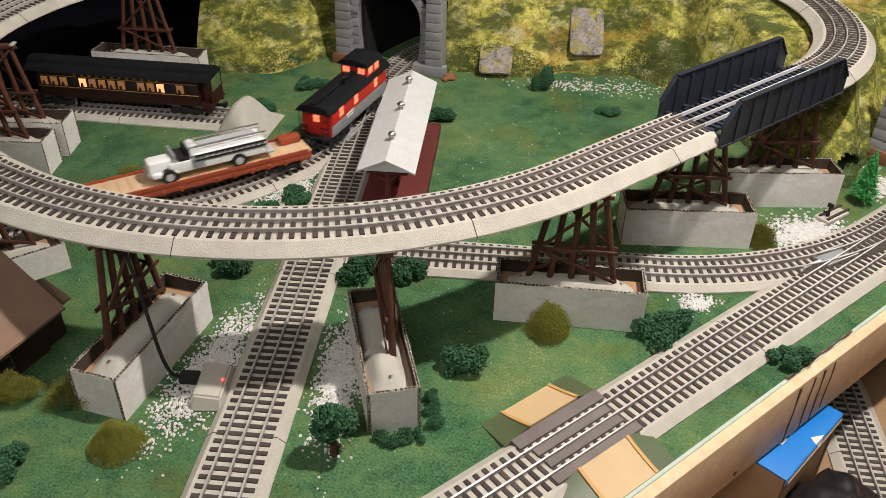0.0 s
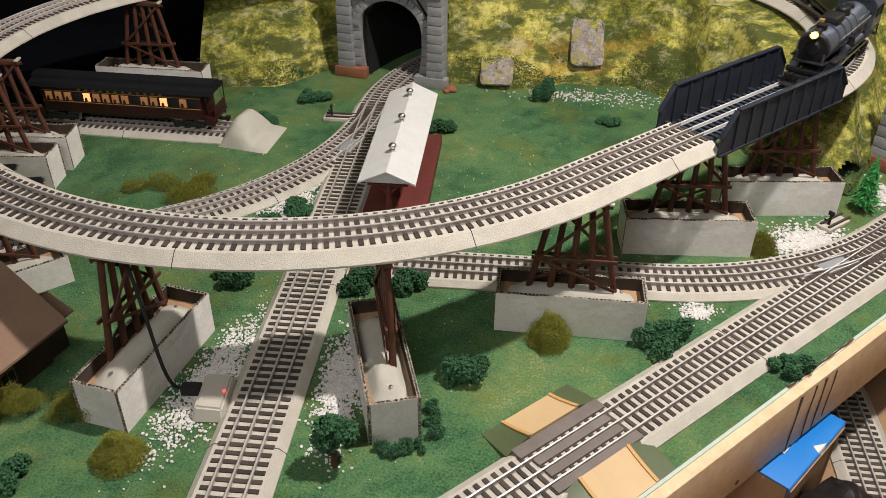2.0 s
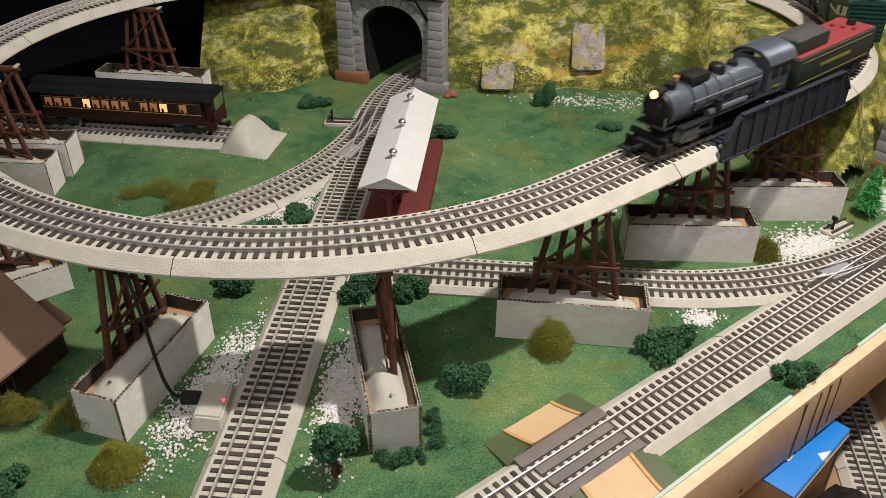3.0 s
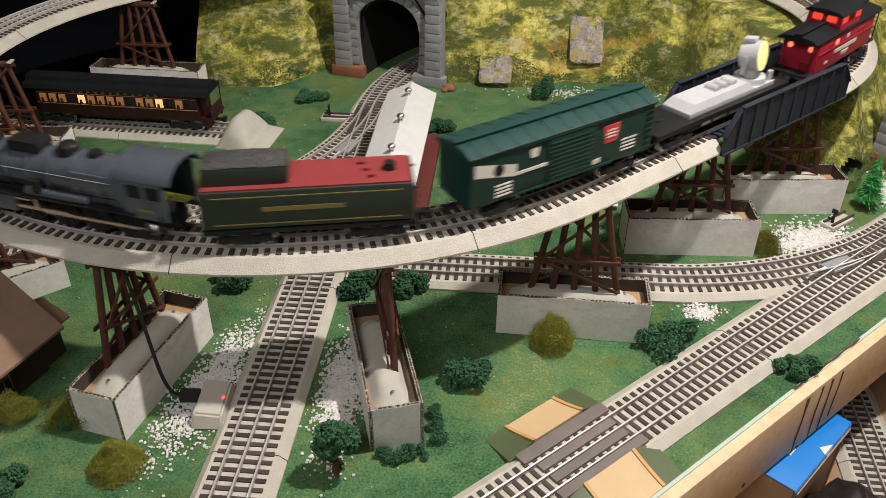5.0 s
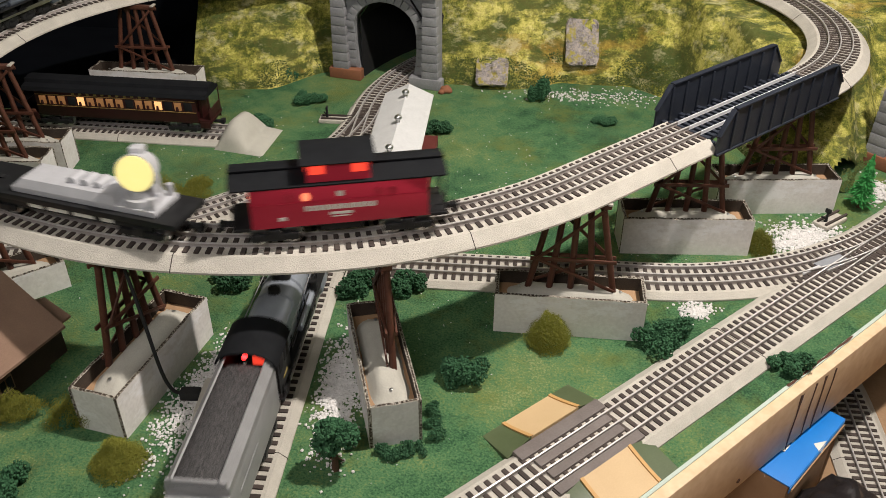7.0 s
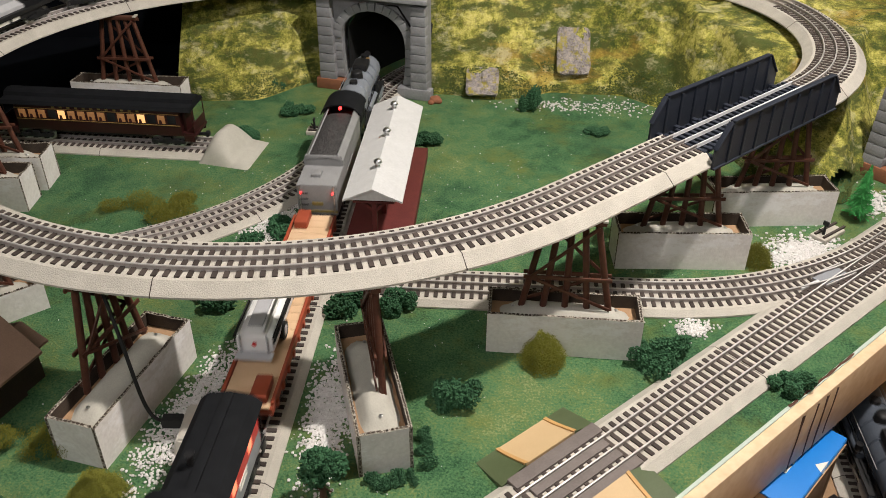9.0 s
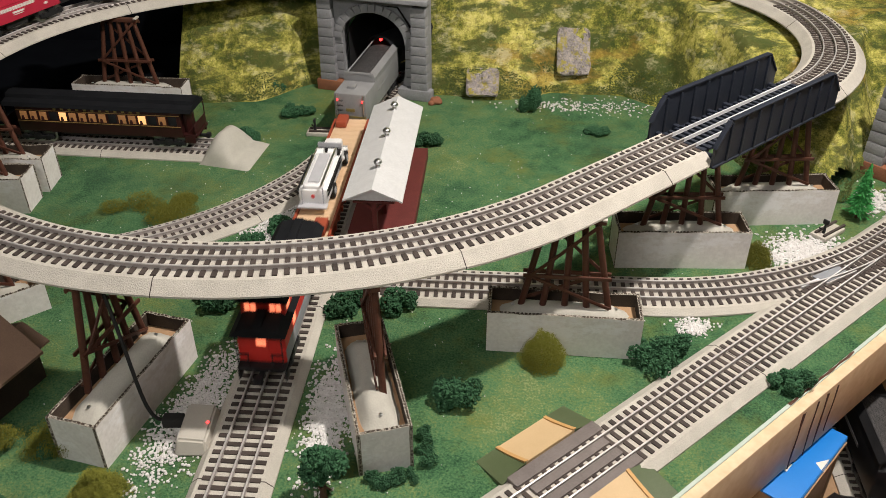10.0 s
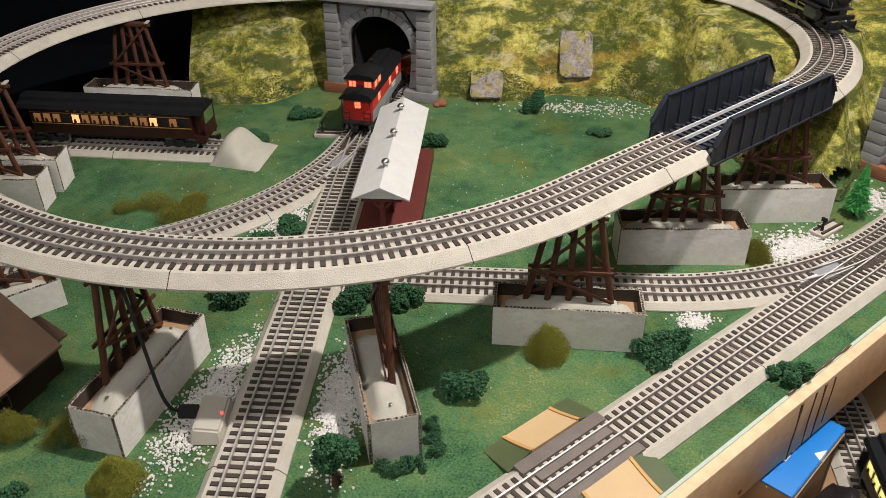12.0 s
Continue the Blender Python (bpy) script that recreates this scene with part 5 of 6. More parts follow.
        box(bm, hl - 0.048, s * 0.0225, 0.022, 0.030, 0.012, 0.018, 0.004)
        part("cylinder", bm, paint, ob)
        bm = NB()
        box(bm, -0.012, s * 0.0225, 0.0135, 0.105, 0.0014, 0.003)
        box(bm, 0.045, s * 0.0240, 0.0165, 0.070, 0.0014, 0.0026)
        ROLLING.setdefault(ob.name + "_rods", []).append(part("side_rod", bm, STEEL, ob, "bright steel side rod"))
        for x in (-0.052, -0.018, 0.016, 0.050):
            bm = NB()
            r = 0.0155
            cyl(bm, (0, -0.0020, 0), (0, 0.0020, 0), r, seg=26)
            for k in range(5):
                box(bm, 0, s * 0.0024, 0, 0.0016, 0.0012, 2 * r * 0.86, 0, pose(0, 0, 0, 0, k * 36, 0))
            cyl(bm, (0, s * 0.0018, 0), (0, s * 0.0042, 0), 0.0038, seg=10)
            box(bm, 0, s * 0.0028, -r * 0.62, r * 0.8, 0.0016, r * 0.36, 0.001)
            rolling(ob, part("driving_wheel", bm, BLACK, ob), x, s * 0.0165, r)
    bm = NB()
    box(bm, 0, 0, 0.022, length - 0.05, 0.020, 0.018, 0.002)
    part("frame", bm, BLACK, ob)
    truck_parts(ob, hl - 0.020, 1, 0.012, 0.0080)
    truck_parts(ob, -hl + 0.052, 1, 0.012, 0.0080)
    bm = NB()
    for s in (-1, 1):
        box(bm, hl + 0.003, s * 0.0165, 0.0055, 0.013, 0.017, 0.0022, 0.0006)
        box(bm, hl - 0.001, s * 0.0110, 0.0125, 0.0016, 0.0022, 0.015)
        box(bm, hl - 0.001, s * 0.0220, 0.0125, 0.0016, 0.0022, 0.015)
    box(bm, hl - 0.004, 0, 0.0125, 0.004, 0.046, 0.011, 0.001)
    box(bm, hl + 0.006, 0, 0.0125, 0.014, 0.005, 0.005, 0.001)
    part("pilot", bm, FLAT_BLACK, ob)
    for s in (-1, 1):
        bm = NB()
        cyl(bm, (hl - 0.090, s * 0.0262, 0.0395), (hl - 0.090, s * 0.0262, 0.0530), 0.0042, seg=12)
        cyl(bm, (hl - 0.090, s * 0.0262, 0.0420), (hl - 0.090, s * 0.0262, 0.0445), 0.0050, seg=12)
        part("air_pump", bm, BLACK, ob)
        bm = NB()
        for xa, za, xb, zb2 in ((-hl + 0.075, 0.0440, hl - 0.100, 0.0440), (hl - 0.084, 0.0495, hl - 0.050, 0.0495), (-hl + 0.080, 0.0375, -0.024, 0.0375)):
            cyl(bm, (xa, s * 0.0240, za), (xb, s * 0.0236, zb2), 0.0008, seg=6)
        for xa in np.linspace(-hl + 0.085, hl - 0.06, 5):
            cyl(bm, (xa, s * 0.0225, 0.034), (xa, s * 0.0232, 0.050), 0.0006, seg=6)
        part("pipework", bm, BLACK, ob)
        bm = NB()
        box(bm, hl - 0.072, s * 0.0262, 0.0205, 0.020, 0.0016, 0.0040, 0.0004)
        box(bm, hl - 0.084, s * 0.0262, 0.0255, 0.0030, 0.0016, 0.0150, 0.0004)
        box(bm, hl - 0.064, s * 0.0262, 0.0285, 0.030, 0.0014, 0.0022, 0.0003)
        part("valve_gear", bm, STEEL, ob, "bright steel valve gear")
        bm = NB()
        cyl(bm, (hl - 0.0325, s * 0.0225, 0.0215), (hl - 0.0318, s * 0.0225, 0.0215), 0.0066, seg=16)
        part("cylinder_head", bm, STEEL, ob, "bright steel cylinder cover")
        bm = NB()
        box(bm, -hl + 0.044, s * 0.0268, 0.0395, 0.014, 0.0006, 0.0026)
        part("cab_lettering", bm, LETTER_GOLD, cab, "dull gold lettering bar")
        bm = NB()
        box(bm, -hl + 0.030, s * 0.0255, 0.0215, 0.010, 0.006, 0.0016)
        box(bm, -hl + 0.030, s * 0.0270, 0.0280, 0.0014, 0.0016, 0.016)
        part("cab_step", bm, BLACK, ob)
    bm = NB()
    box(bm, hl - 0.012, 0, 0.0215, 0.006, 0.052, 0.007, 0.001)
    box(bm, hl - 0.020, 0, 0.0345, 0.020, 0.040, 0.002, 0.0004)
    part("pilot_beam", bm, BLACK, ob)
    for s in (-1, 1):
        bm = NB()
        cyl(bm, (hl - 0.014, s * 0.017, 0.034), (hl - 0.014, s * 0.017, zb - 0.004), 0.0008, seg=6)
        part("stanchion", bm, STEEL, ob)
    coupler(ob, -hl + 0.006, -1)
    return ob


def tender(label, length, paint, deck, mark, style):
    ob = thing("tender", Matrix(), label, "tender")
    hl = length / 2
    bm = NB()
    box(bm, 0, 0, 0.0395, length - 0.008, 0.051, 0.043 if style == "tall" else 0.036, 0.002)
    body = part("tank", bm, paint, ob)
    z1 = 0.061 if style == "tall" else 0.0575
    if style == "tall":
        for s in (-1, 1):
            bm = NB()
            prism(bm, [(s * 0.0255, z1), (s * 0.0255, z1 + 0.008), (s * 0.019, z1 + 0.016), (s * 0.0175, z1 + 0.015), (s * 0.0235, z1 + 0.0075), (s * 0.0235, z1)], -hl + 0.055, hl - 0.006)
            part("coal_board", bm, paint, ob)
        bm = NB()
        box(bm, -hl + 0.056, 0, z1 + 0.007, 0.003, 0.048, 0.015, 0.0008)
        part("bulkhead", bm, paint, ob)
        bm = NB()
        bmesh.ops.create_grid(bm, x_segments=30, y_segments=12, size=1)
        for v in bm.verts:
            u, w = v.co.x, v.co.y
            v.co = Vector((0.022 + u * (hl - 0.032), w * 0.022, z1 + 0.008 + 0.004 * (1 - w * w) + 0.0018 * noise.noise((u * 22, w * 8, 0))))
        part("coal_load", bm, COAL, ob)
        bm = NB()
        box(bm, -hl + 0.030, 0.004, z1 + 0.002, 0.014, 0.012, 0.005, 0.001)
        part("water_hatch", bm, paint, ob)
    else:
        bm = NB()
        box(bm, 0, 0, z1 + 0.0006, length - 0.014, 0.047, 0.0016)
        part("deck", bm, deck, ob, "red tender deck")
        bm = NB()
        box(bm, hl - 0.044, 0, z1 + 0.009, 0.072, 0.034, 0.018, 0.003)
        part("coal_bunker", bm, paint, ob)
        bm = NB()
        bmesh.ops.create_grid(bm, x_segments=24, y_segments=12, size=1)
        for v in bm.verts:
            u, w = v.co.x, v.co.y
            v.co = Vector((hl - 0.044 + u * 0.035, w * 0.0165, z1 + 0.018 + 0.006 * (1 - w * w) * (1 - u ** 4) + 0.0016 * noise.noise((u * 18, w * 8, 0))))
        part("coal_load", bm, COAL, ob)
        for x, y in ((-hl + 0.040, 0.012), (-hl + 0.044, 0), (-hl + 0.048, -0.012)):
            bm = NB()
            box(bm, x, y, z1 + 0.0024, 0.006, 0.005, 0.004, 0.0008)
            part("deck_fitting", bm, deck, ob)
        bm = NB()
        cyl(bm, (-hl + 0.024, 0, z1), (-hl + 0.024, 0, z1 + 0.008), 0.006, 0.005, 14)
        part("water_hatch", bm, BLACK, ob)
        for s in (-1, 1):
            for z in (0.026, 0.052):
                bm = NB()
                box(bm, 0, s * 0.0257, z, length - 0.030, 0.0006, 0.0009)
                part("lining", bm, LETTER_GOLD, body)
            bm = NB()
            box(bm, 0.004, s * 0.0258, 0.040, 0.070, 0.0006, 0.0042)
            part("lettering_bar", bm, LETTER_GOLD, body, "dull gold bar of lettering")
    for s in (-1, 1):
        if style == "tall":
            bm = NB()
            box(bm, 0, s * 0.0258, 0.042, 0.05, 0.0006, 0.0045)
            part("lettering_bar", bm, GREY_TENDER, body)
    for s in (-1, 1):
        bm = NB()
        ball(bm, -hl + 0.0025, s * 0.020, 0.050, 0.0016, 1, 8)
        part("marker_light", bm, GLOW_MARK if mark else BLACK, ob)
    bm = NB()
    box(bm, 0, 0, 0.0165, length - 0.004, 0.046, 0.005, 0.001)
    part("underframe", bm, BLACK, ob)
    if style == "tall":
        for w, z, h in ((0.050, 0.0235, 0.0030), (0.014, 0.0345, 0.0046)):
            bm = NB()
            box(bm, -hl + 0.0036, 0, z, 0.0010, w, h)
            part("rear_marking", bm, LETTER_GOLD, body, "dull gold marking on the tender end")
        bm = NB()
        for y in (-0.0215, 0.0215):
            cyl(bm, (-hl + 0.0030, y, 0.024), (-hl + 0.0030, y, 0.060), 0.0007, seg=6)
        part("grab_rail", bm, STEEL, ob)
    for k in range(4):
        bm = NB()
        box(bm, -hl + 0.0015, 0.016, 0.026 + k * 0.008, 0.001, 0.010, 0.001)
        part("ladder_rung", bm, BLACK, ob)
    truck_parts(ob, hl - 0.038, 3 if style == "tall" else 2, 0.034)
    truck_parts(ob, -hl + 0.038, 3 if style == "tall" else 2, 0.034)
    coupler(ob, -hl + 0.004, -1)
    return ob


def fire_flatcar(label, length):
    ob = thing("flatcar", Matrix(), label, "flatcar")
    hl = length / 2
    bm = NB()
    box(bm, 0, 0, 0.020, length, 0.051, 0.009, 0.001)
    part("sill", bm, FLAT_RED, ob)
    for k in range(24):
        bm = NB()
        box(bm, -hl + 0.006 + k * (length - 0.012) / 23, 0, 0.0256, (length - 0.012) / 23 - 0.0005, 0.046, 0.0022, 0.0002)
        part("deck_plank", bm, PLANK, ob)
    for s in (-1, 1):
        bm = NB()
        prism(bm, [(-0.0265 * s, 0.0250), (-0.0265 * s, 0.0295), (-0.0235 * s, 0.0295), (-0.0235 * s, 0.0250)], -hl + 0.004, hl - 0.004)
        part("side_rail", bm, FLAT_RED, ob)
        for k in range(14):
            bm = NB()
            box(bm, -hl + 0.015 + k * (length - 0.03) / 13, s * 0.0262, 0.018, 0.0045, 0.003, 0.007, 0.0006)
            part("stake_pocket", bm, FLAT_RED, ob)
    for x, s in ((-hl + 0.018, -1), (hl - 0.018, 1)):
        bm = NB()
        box(bm, x, s * 0.012, 0.032, 0.030, 0.016, 0.010, 0.002)
        part("wheel_chock", bm, FLAT_RED, ob)
    truck_parts(ob, hl - 0.040)
    truck_parts(ob, -hl + 0.040)
    coupler(ob, hl - 0.004, 1)
    coupler(ob, -hl + 0.004, -1)
    # Fire engine chained to the deck.
    m = pose(-0.036, 0.004, 0.0268)
    fe = new("fire_engine")
    fe.parent = ob
    fe.matrix_local = m @ Matrix.Diagonal((1.14, 1.02, 1.10, 1))
    tagged(fe, "white toy fire engine with ladders chained to the flatcar")
    bm = NB()
    box(bm, -0.020, 0, 0.0190, 0.084, 0.036, 0.018, 0.003)
    box(bm, -0.020, 0, 0.029, 0.080, 0.024, 0.006, 0.002)
    part("rear_body", bm, WHITE, fe)
    bm = NB()
    box(bm, 0.058, 0, 0.0180, 0.028, 0.024, 0.017, 0.005)
    box(bm, 0.036, 0, 0.0165, 0.030, 0.034, 0.014, 0.003)
    part("hood", bm, WHITE, fe)
    for s in (-1, 1):
        bm = NB()
        box(bm, 0.056, s * 0.0150, 0.012, 0.028, 0.008, 0.006, 0.0028)
        part("fender", bm, WHITE, fe)
        bm = NB()
        box(bm, -0.020, s * 0.0188, 0.0220, 0.084, 0.0016, 0.0018)
        box(bm, -0.020, s * 0.0188, 0.0275, 0.084, 0.0016, 0.0018)
        for k in range(12):
            box(bm, -0.057 + k * 0.0068, s * 0.0188, 0.0248, 0.0012, 0.0012, 0.005)
        part("ladder", bm, RUBBER, fe, "black side ladder")
        for x in (0.052, -0.028):
            bm = NB()
            cyl(bm, (x, s * 0.013, 0.0088), (x, s * 0.0200, 0.0088), 0.0090, seg=24)
            w = part("wheel", bm, RUBBER, fe)
            bm = NB()
            cyl(bm, (x, s * 0.0198, 0.0088), (x, s * 0.0206, 0.0088), 0.0046, seg=16)
            part("hub", bm, SILVER, w)
    bm = NB()
    box(bm, 0.043, 0, 0.028, 0.0016, 0.032, 0.011, 0.0004)
    part("windshield", bm, SILVER, fe)
    bm = NB()
    box(bm, 0.034, 0, 0.0245, 0.012, 0.030, 0.006, 0.001)
    box(bm, 0.027, 0, 0.029, 0.003, 0.030, 0.012, 0.001)
    part("bench_seat", bm, RUBBER, fe)
    for y in (-0.008, 0.008):
        bm = NB()
        cyl(bm, (0.020, y - 0.005, 0.031), (0.020, y + 0.005, 0.031), 0.006, seg=16)
        part("hose_reel", bm, WHITE, fe)
    bm = NB()
    box(bm, -0.020, 0, 0.0335, 0.066, 0.014, 0.0016)
    part("hose_bed", bm, SILVER, fe, "grey hose bed")
    bm = NB()
    box(bm, -0.0665, 0, 0.010, 0.010, 0.036, 0.002, 0.0005)
    for y in (-0.013, 0.013):
        cyl(bm, (-0.064, y, 0.010), (-0.064, y, 0.032), 0.0008, seg=6)
    part("tail_step", bm, SILVER, fe)
    bm = NB()
    cyl(bm, (-0.0622, 0, 0.020), (-0.0628, 0, 0.020), 0.0024, seg=14)
    part("round_badge", bm, EMBLEM_RED, fe, "small faded red round badge")
    bm = NB()
    box(bm, 0.0725, 0, 0.0125, 0.002, 0.034, 0.004, 0.0006)
    part("bumper", bm, SILVER, fe)
    for s in (-1, 1):
        bm = NB()
        box(bm, 0.018, s * 0.0178, 0.019, 0.014, 0.002, 0.014, 0.0006)
        part("pump_panel", bm, CAB_GREY, fe)
        bm = NB()
        cyl(bm, (-0.064, s * 0.012, 0.036), (0.024, s * 0.012, 0.036), 0.0012, seg=8)
        part("grab_rail", bm, STEEL, fe)
    return ob


def caboose_red_grey(label, length):
    """Red over grey caboose with a cupola towards its rear end."""
    ob = thing("caboose", Matrix(), label, "caboose")
    hl = length / 2
    L0, L1 = -hl + 0.011, hl - 0.011
    bm = NB()
    box(bm, (L0 + L1) / 2, 0, 0.0255, L1 - L0, 0.048, 0.017, 0.001)
    part("lower_body", bm, CAB_GREY, ob, "grey lower side panels")
    bm = NB()
    box(bm, (L0 + L1) / 2, 0, 0.0445, L1 - L0, 0.048, 0.022, 0.0008)
    body = part("upper_body", bm, RED_CAB, ob, "bright red upper sides")
    bm = NB()
    prism(bm, [(-0.0275, 0.0545), (-0.020, 0.0615), (0, 0.0645), (0.020, 0.0615), (0.0275, 0.0545), (0.0265, 0.0530), (-0.0265, 0.0530)], -hl, hl)
    part("roof", bm, ROOF_BLACK, ob)
    bm = NB()
    box(bm, 0, 0, 0.0655, length - 0.004, 0.009, 0.0016, 0.0003)
    part("roof_walk", bm, ROOF_BLACK, ob)
    cx = -hl + 0.052
    bm = NB()
    box(bm, cx, 0, 0.066, 0.044, 0.044, 0.020, 0.001)
    cup = part("cupola", bm, RED_CAB, ob)
    bm = NB()
    prism(bm, [(-0.026, 0.0755), (-0.019, 0.0805), (0, 0.083), (0.019, 0.0805), (0.026, 0.0755), (0.025, 0.0742), (-0.025, 0.0742)], cx - 0.026, cx + 0.026)
    part("cupola_roof", bm, ROOF_BLACK, cup)
    for y in (-0.0155, -0.0095, 0.0095, 0.0155):
        for s in (-1, 1):
            bm = NB()
            box(bm, cx + s * 0.0222, y, 0.0672, 0.0012, 0.0050, 0.0080, 0.0003)
            part("window", bm, GLOW_CAB, cup, "lit orange window")
    for s in (-1, 1):
        for x in (cx - 0.0105, cx + 0.0105):
            bm = NB()
            box(bm, x, s * 0.0222, 0.0675, 0.012, 0.0012, 0.0095, 0.0003)
            part("window", bm, GLOW_CAB, cup, "lit orange window")
        for x in (cx - 0.002, 0.015, 0.062):
            for z in (0.0415, 0.0482):
                bm = NB()
                box(bm, x, s * 0.0242, z, 0.0105, 0.0012, 0.0055, 0.0003)
                part("window", bm, GLOW_CAB, body, "lit orange window")
        bm = NB()
        box(bm, 0.036, s * 0.0244, 0.0335, 0.024, 0.0008, 0.0026)
        box(bm, 0.036, s * 0.0244, 0.0290, 0.020, 0.0008, 0.0016)
        part("lettering_bar", bm, LETTER, body, "pale bar of lettering")
    for e in (-1, 1):
        x = e * (hl - 0.011)
        bm = NB()
        box(bm, x + e * 0.0005, 0, 0.036, 0.0012, 0.014, 0.034, 0.0003)
        door = part("end_door", bm, RED_CAB, ob)
        bm = NB()
        box(bm, x + e * 0.0002, 0, 0.0255, 0.0010, 0.0472, 0.0165)
        part("end_panel", bm, RED_CAB, ob, "red end panel")
        for z in (0.0400, 0.0450):
            bm = NB()
            box(bm, x + e * 0.0013, 0, z, 0.0010, 0.0095, 0.0042, 0.0002)
            part("pane", bm, GLOW_CAB, door, "lit orange door window")
        bm = NB()
        box(bm, e * (hl - 0.008), 0, 0.0175, 0.018, 0.048, 0.003, 0.0006)
        part("platform", bm, BLACK, ob)
        for q in (-1, 1):
            bm = NB()
            for y in (0.012, 0.0225):
                cyl(bm, (e * (hl - 0.001), q * y, 0.018), (e * (hl - 0.001), q * y, 0.034 if y < 0.02 else 0.053), 0.0007, seg=6)
            box(bm, e * (hl - 0.001), q * 0.017, 0.034, 0.0012, 0.012, 0.0012)
            box(bm, e * (hl - 0.001), q * 0.017, 0.026, 0.0012, 0.012, 0.0012)
            part("railing", bm, BLACK, ob)
        for s in (-1, 1):
            bm = NB()
            box(bm, e * (hl - 0.006), s * 0.0235, 0.009, 0.012, 0.002, 0.010, 0.0006)
            part("step", bm, BLACK, ob)
        coupler(ob, e * (hl - 0.002), e)
    bm = NB()
    cyl(bm, (hl - 0.085, 0.008, 0.062), (hl - 0.085, 0.008, 0.074), 0.0028, seg=10)
    cyl(bm, (hl - 0.085, 0.008, 0.073), (hl - 0.085, 0.008, 0.0745), 0.0040, seg=10)
    part("stovepipe", bm, BLACK, ob)
    bm = NB()
    box(bm, 0, 0, 0.0155, length - 0.04, 0.038, 0.004, 0.001)
    box(bm, 0.01, 0, 0.0110, 0.05, 0.030, 0.010, 0.002)
    part("underframe", bm, BLACK, ob)
    truck_parts(ob, hl - 0.042)
    truck_parts(ob, -hl + 0.042)
    return ob


def boxcar(label, length):
    ob = thing("boxcar", Matrix(), label, "boxcar")
    hl = length / 2
    bm = NB()
    box(bm, 0, 0, 0.0435, length - 0.004, 0.051, 0.049, 0.0012)
    body = part("body", bm, GREEN_BOX, ob)
    bm = NB()
    prism(bm, [(-0.0275, 0.0675), (-0.014, 0.0715), (0, 0.0728), (0.014, 0.0715), (0.0275, 0.0675), (0.0268, 0.0655), (-0.0268, 0.0655)], -hl, hl)
    roof = part("roof", bm, GREEN_ROOF, ob)
    bm = NB()
    box(bm, 0, 0, 0.0745, length + 0.002, 0.011, 0.0018, 0.0003)
    part("roof_walk", bm, GREEN_ROOF, ob)
    for k in range(11):
        x = -hl + 0.012 + k * (length - 0.024) / 10
        for s in (-1, 1):
            bm = NB()
            mm = Matrix.Translation((x, s * 0.0165, 0.0712)) @ pose(0, 0, 0, -s * 15, 0, 0)
            box(bm, 0, 0, -0.0003, 0.0022, 0.021, 0.0010, 0.0003, mm)
            part("roof_rib", bm, GREEN_ROOF, roof)
    for s in (-1, 1):
        bm = NB()
        box(bm, -0.004, s * 0.0262, 0.042, 0.056, 0.0014, 0.044, 0.0005)
        door = part("sliding_door", bm, GREEN_BOX, ob)
        for k in range(9):
            bm = NB()
            box(bm, -0.004, s * 0.0270, 0.025 + k * 0.0042, 0.052, 0.0008, 0.0016, 0.0003)
            part("door_rib", bm, GREEN_BOX, door)
        bm = NB()
        box(bm, 0.0, s * 0.0266, 0.0655, 0.115, 0.0016, 0.002)
        box(bm, 0.0, s * 0.0266, 0.0205, 0.115, 0.0016, 0.002)
        part("door_track", bm, GREEN_BOX, ob)
        # Markings: white arrow and disc, keystone shapes, bars of writing.
        bm = NB()
        y = s * 0.0259
        v = [bm.verts.new(c) for c in ((hl - 0.006, y, 0.0605), (hl - 0.006, y, 0.0485), (hl - 0.052, y, 0.0385), (hl - 0.052, y, 0.0500))]
        bm.faces.new(v)
        part("white_flash", bm, LETTER, body, "white painted flash")
        bm = NB()
        cyl(bm, (hl - 0.032, s * 0.0258, 0.0495), (hl - 0.032, s * 0.0263, 0.0495), 0.0056, seg=20)
        part("disc_emblem", bm, BLACK, body, "round dark emblem")
        bm = NB()
        box(bm, hl - 0.080, s * 0.0259, 0.0405, 0.055, 0.0006, 0.0030)
        part("lettering_bar", bm, LETTER, body, "pale bar of lettering")
        for k in range(4):
            bm = NB()
            box(bm, hl - 0.038, s * 0.0259, 0.0345 - k * 0.0034, 0.018, 0.0006, 0.0016)
            part("lettering_bar", bm, LETTER, body)
        for x, z, w, mt in ((hl - 0.072, 0.0555, 0.010, LETTER), (-hl + 0.058, 0.050, 0.020, EMBLEM_RED)):
            bm = NB()
            y0, y1 = s * 0.0255, s * 0.0262
            q = [(-0.5, 0.42), (0.5, 0.42), (0.5, 0.22), (0.36, -0.45), (-0.36, -0.45), (-0.5, 0.22)]
            a = [bm.verts.new((x + px * w, y0, z + pz * w)) for px, pz in q]
            b = [bm.verts.new((x + px * w, y1, z + pz * w)) for px, pz in q]
            bm.faces.new(a)
            bm.faces.new(b)
            for k in range(6):
                bm.faces.new((a[k], a[(k + 1) % 6], b[(k + 1) % 6], b[k]))
            bmesh.ops.recalc_face_normals(bm, faces=bm.faces)
            sign = part("keystone_emblem", bm, mt, body)
            if mt is EMBLEM_RED:
                for k in (-1, 0, 1):
                    bm = NB()
                    box(bm, x, s * 0.0264, z + k * 0.0032, w * (0.62 if k else 0.7), 0.0004, 0.0014)
                    part("pale_bar", bm, LETTER, sign)
        for k in range(4):
            bm = NB()
            box(bm, -hl + 0.034, s * 0.0259, 0.039 - k * 0.0036, 0.020 - 0.003 * (k % 2), 0.0006, 0.0014)
            part("lettering_bar", bm, LETTER, body)
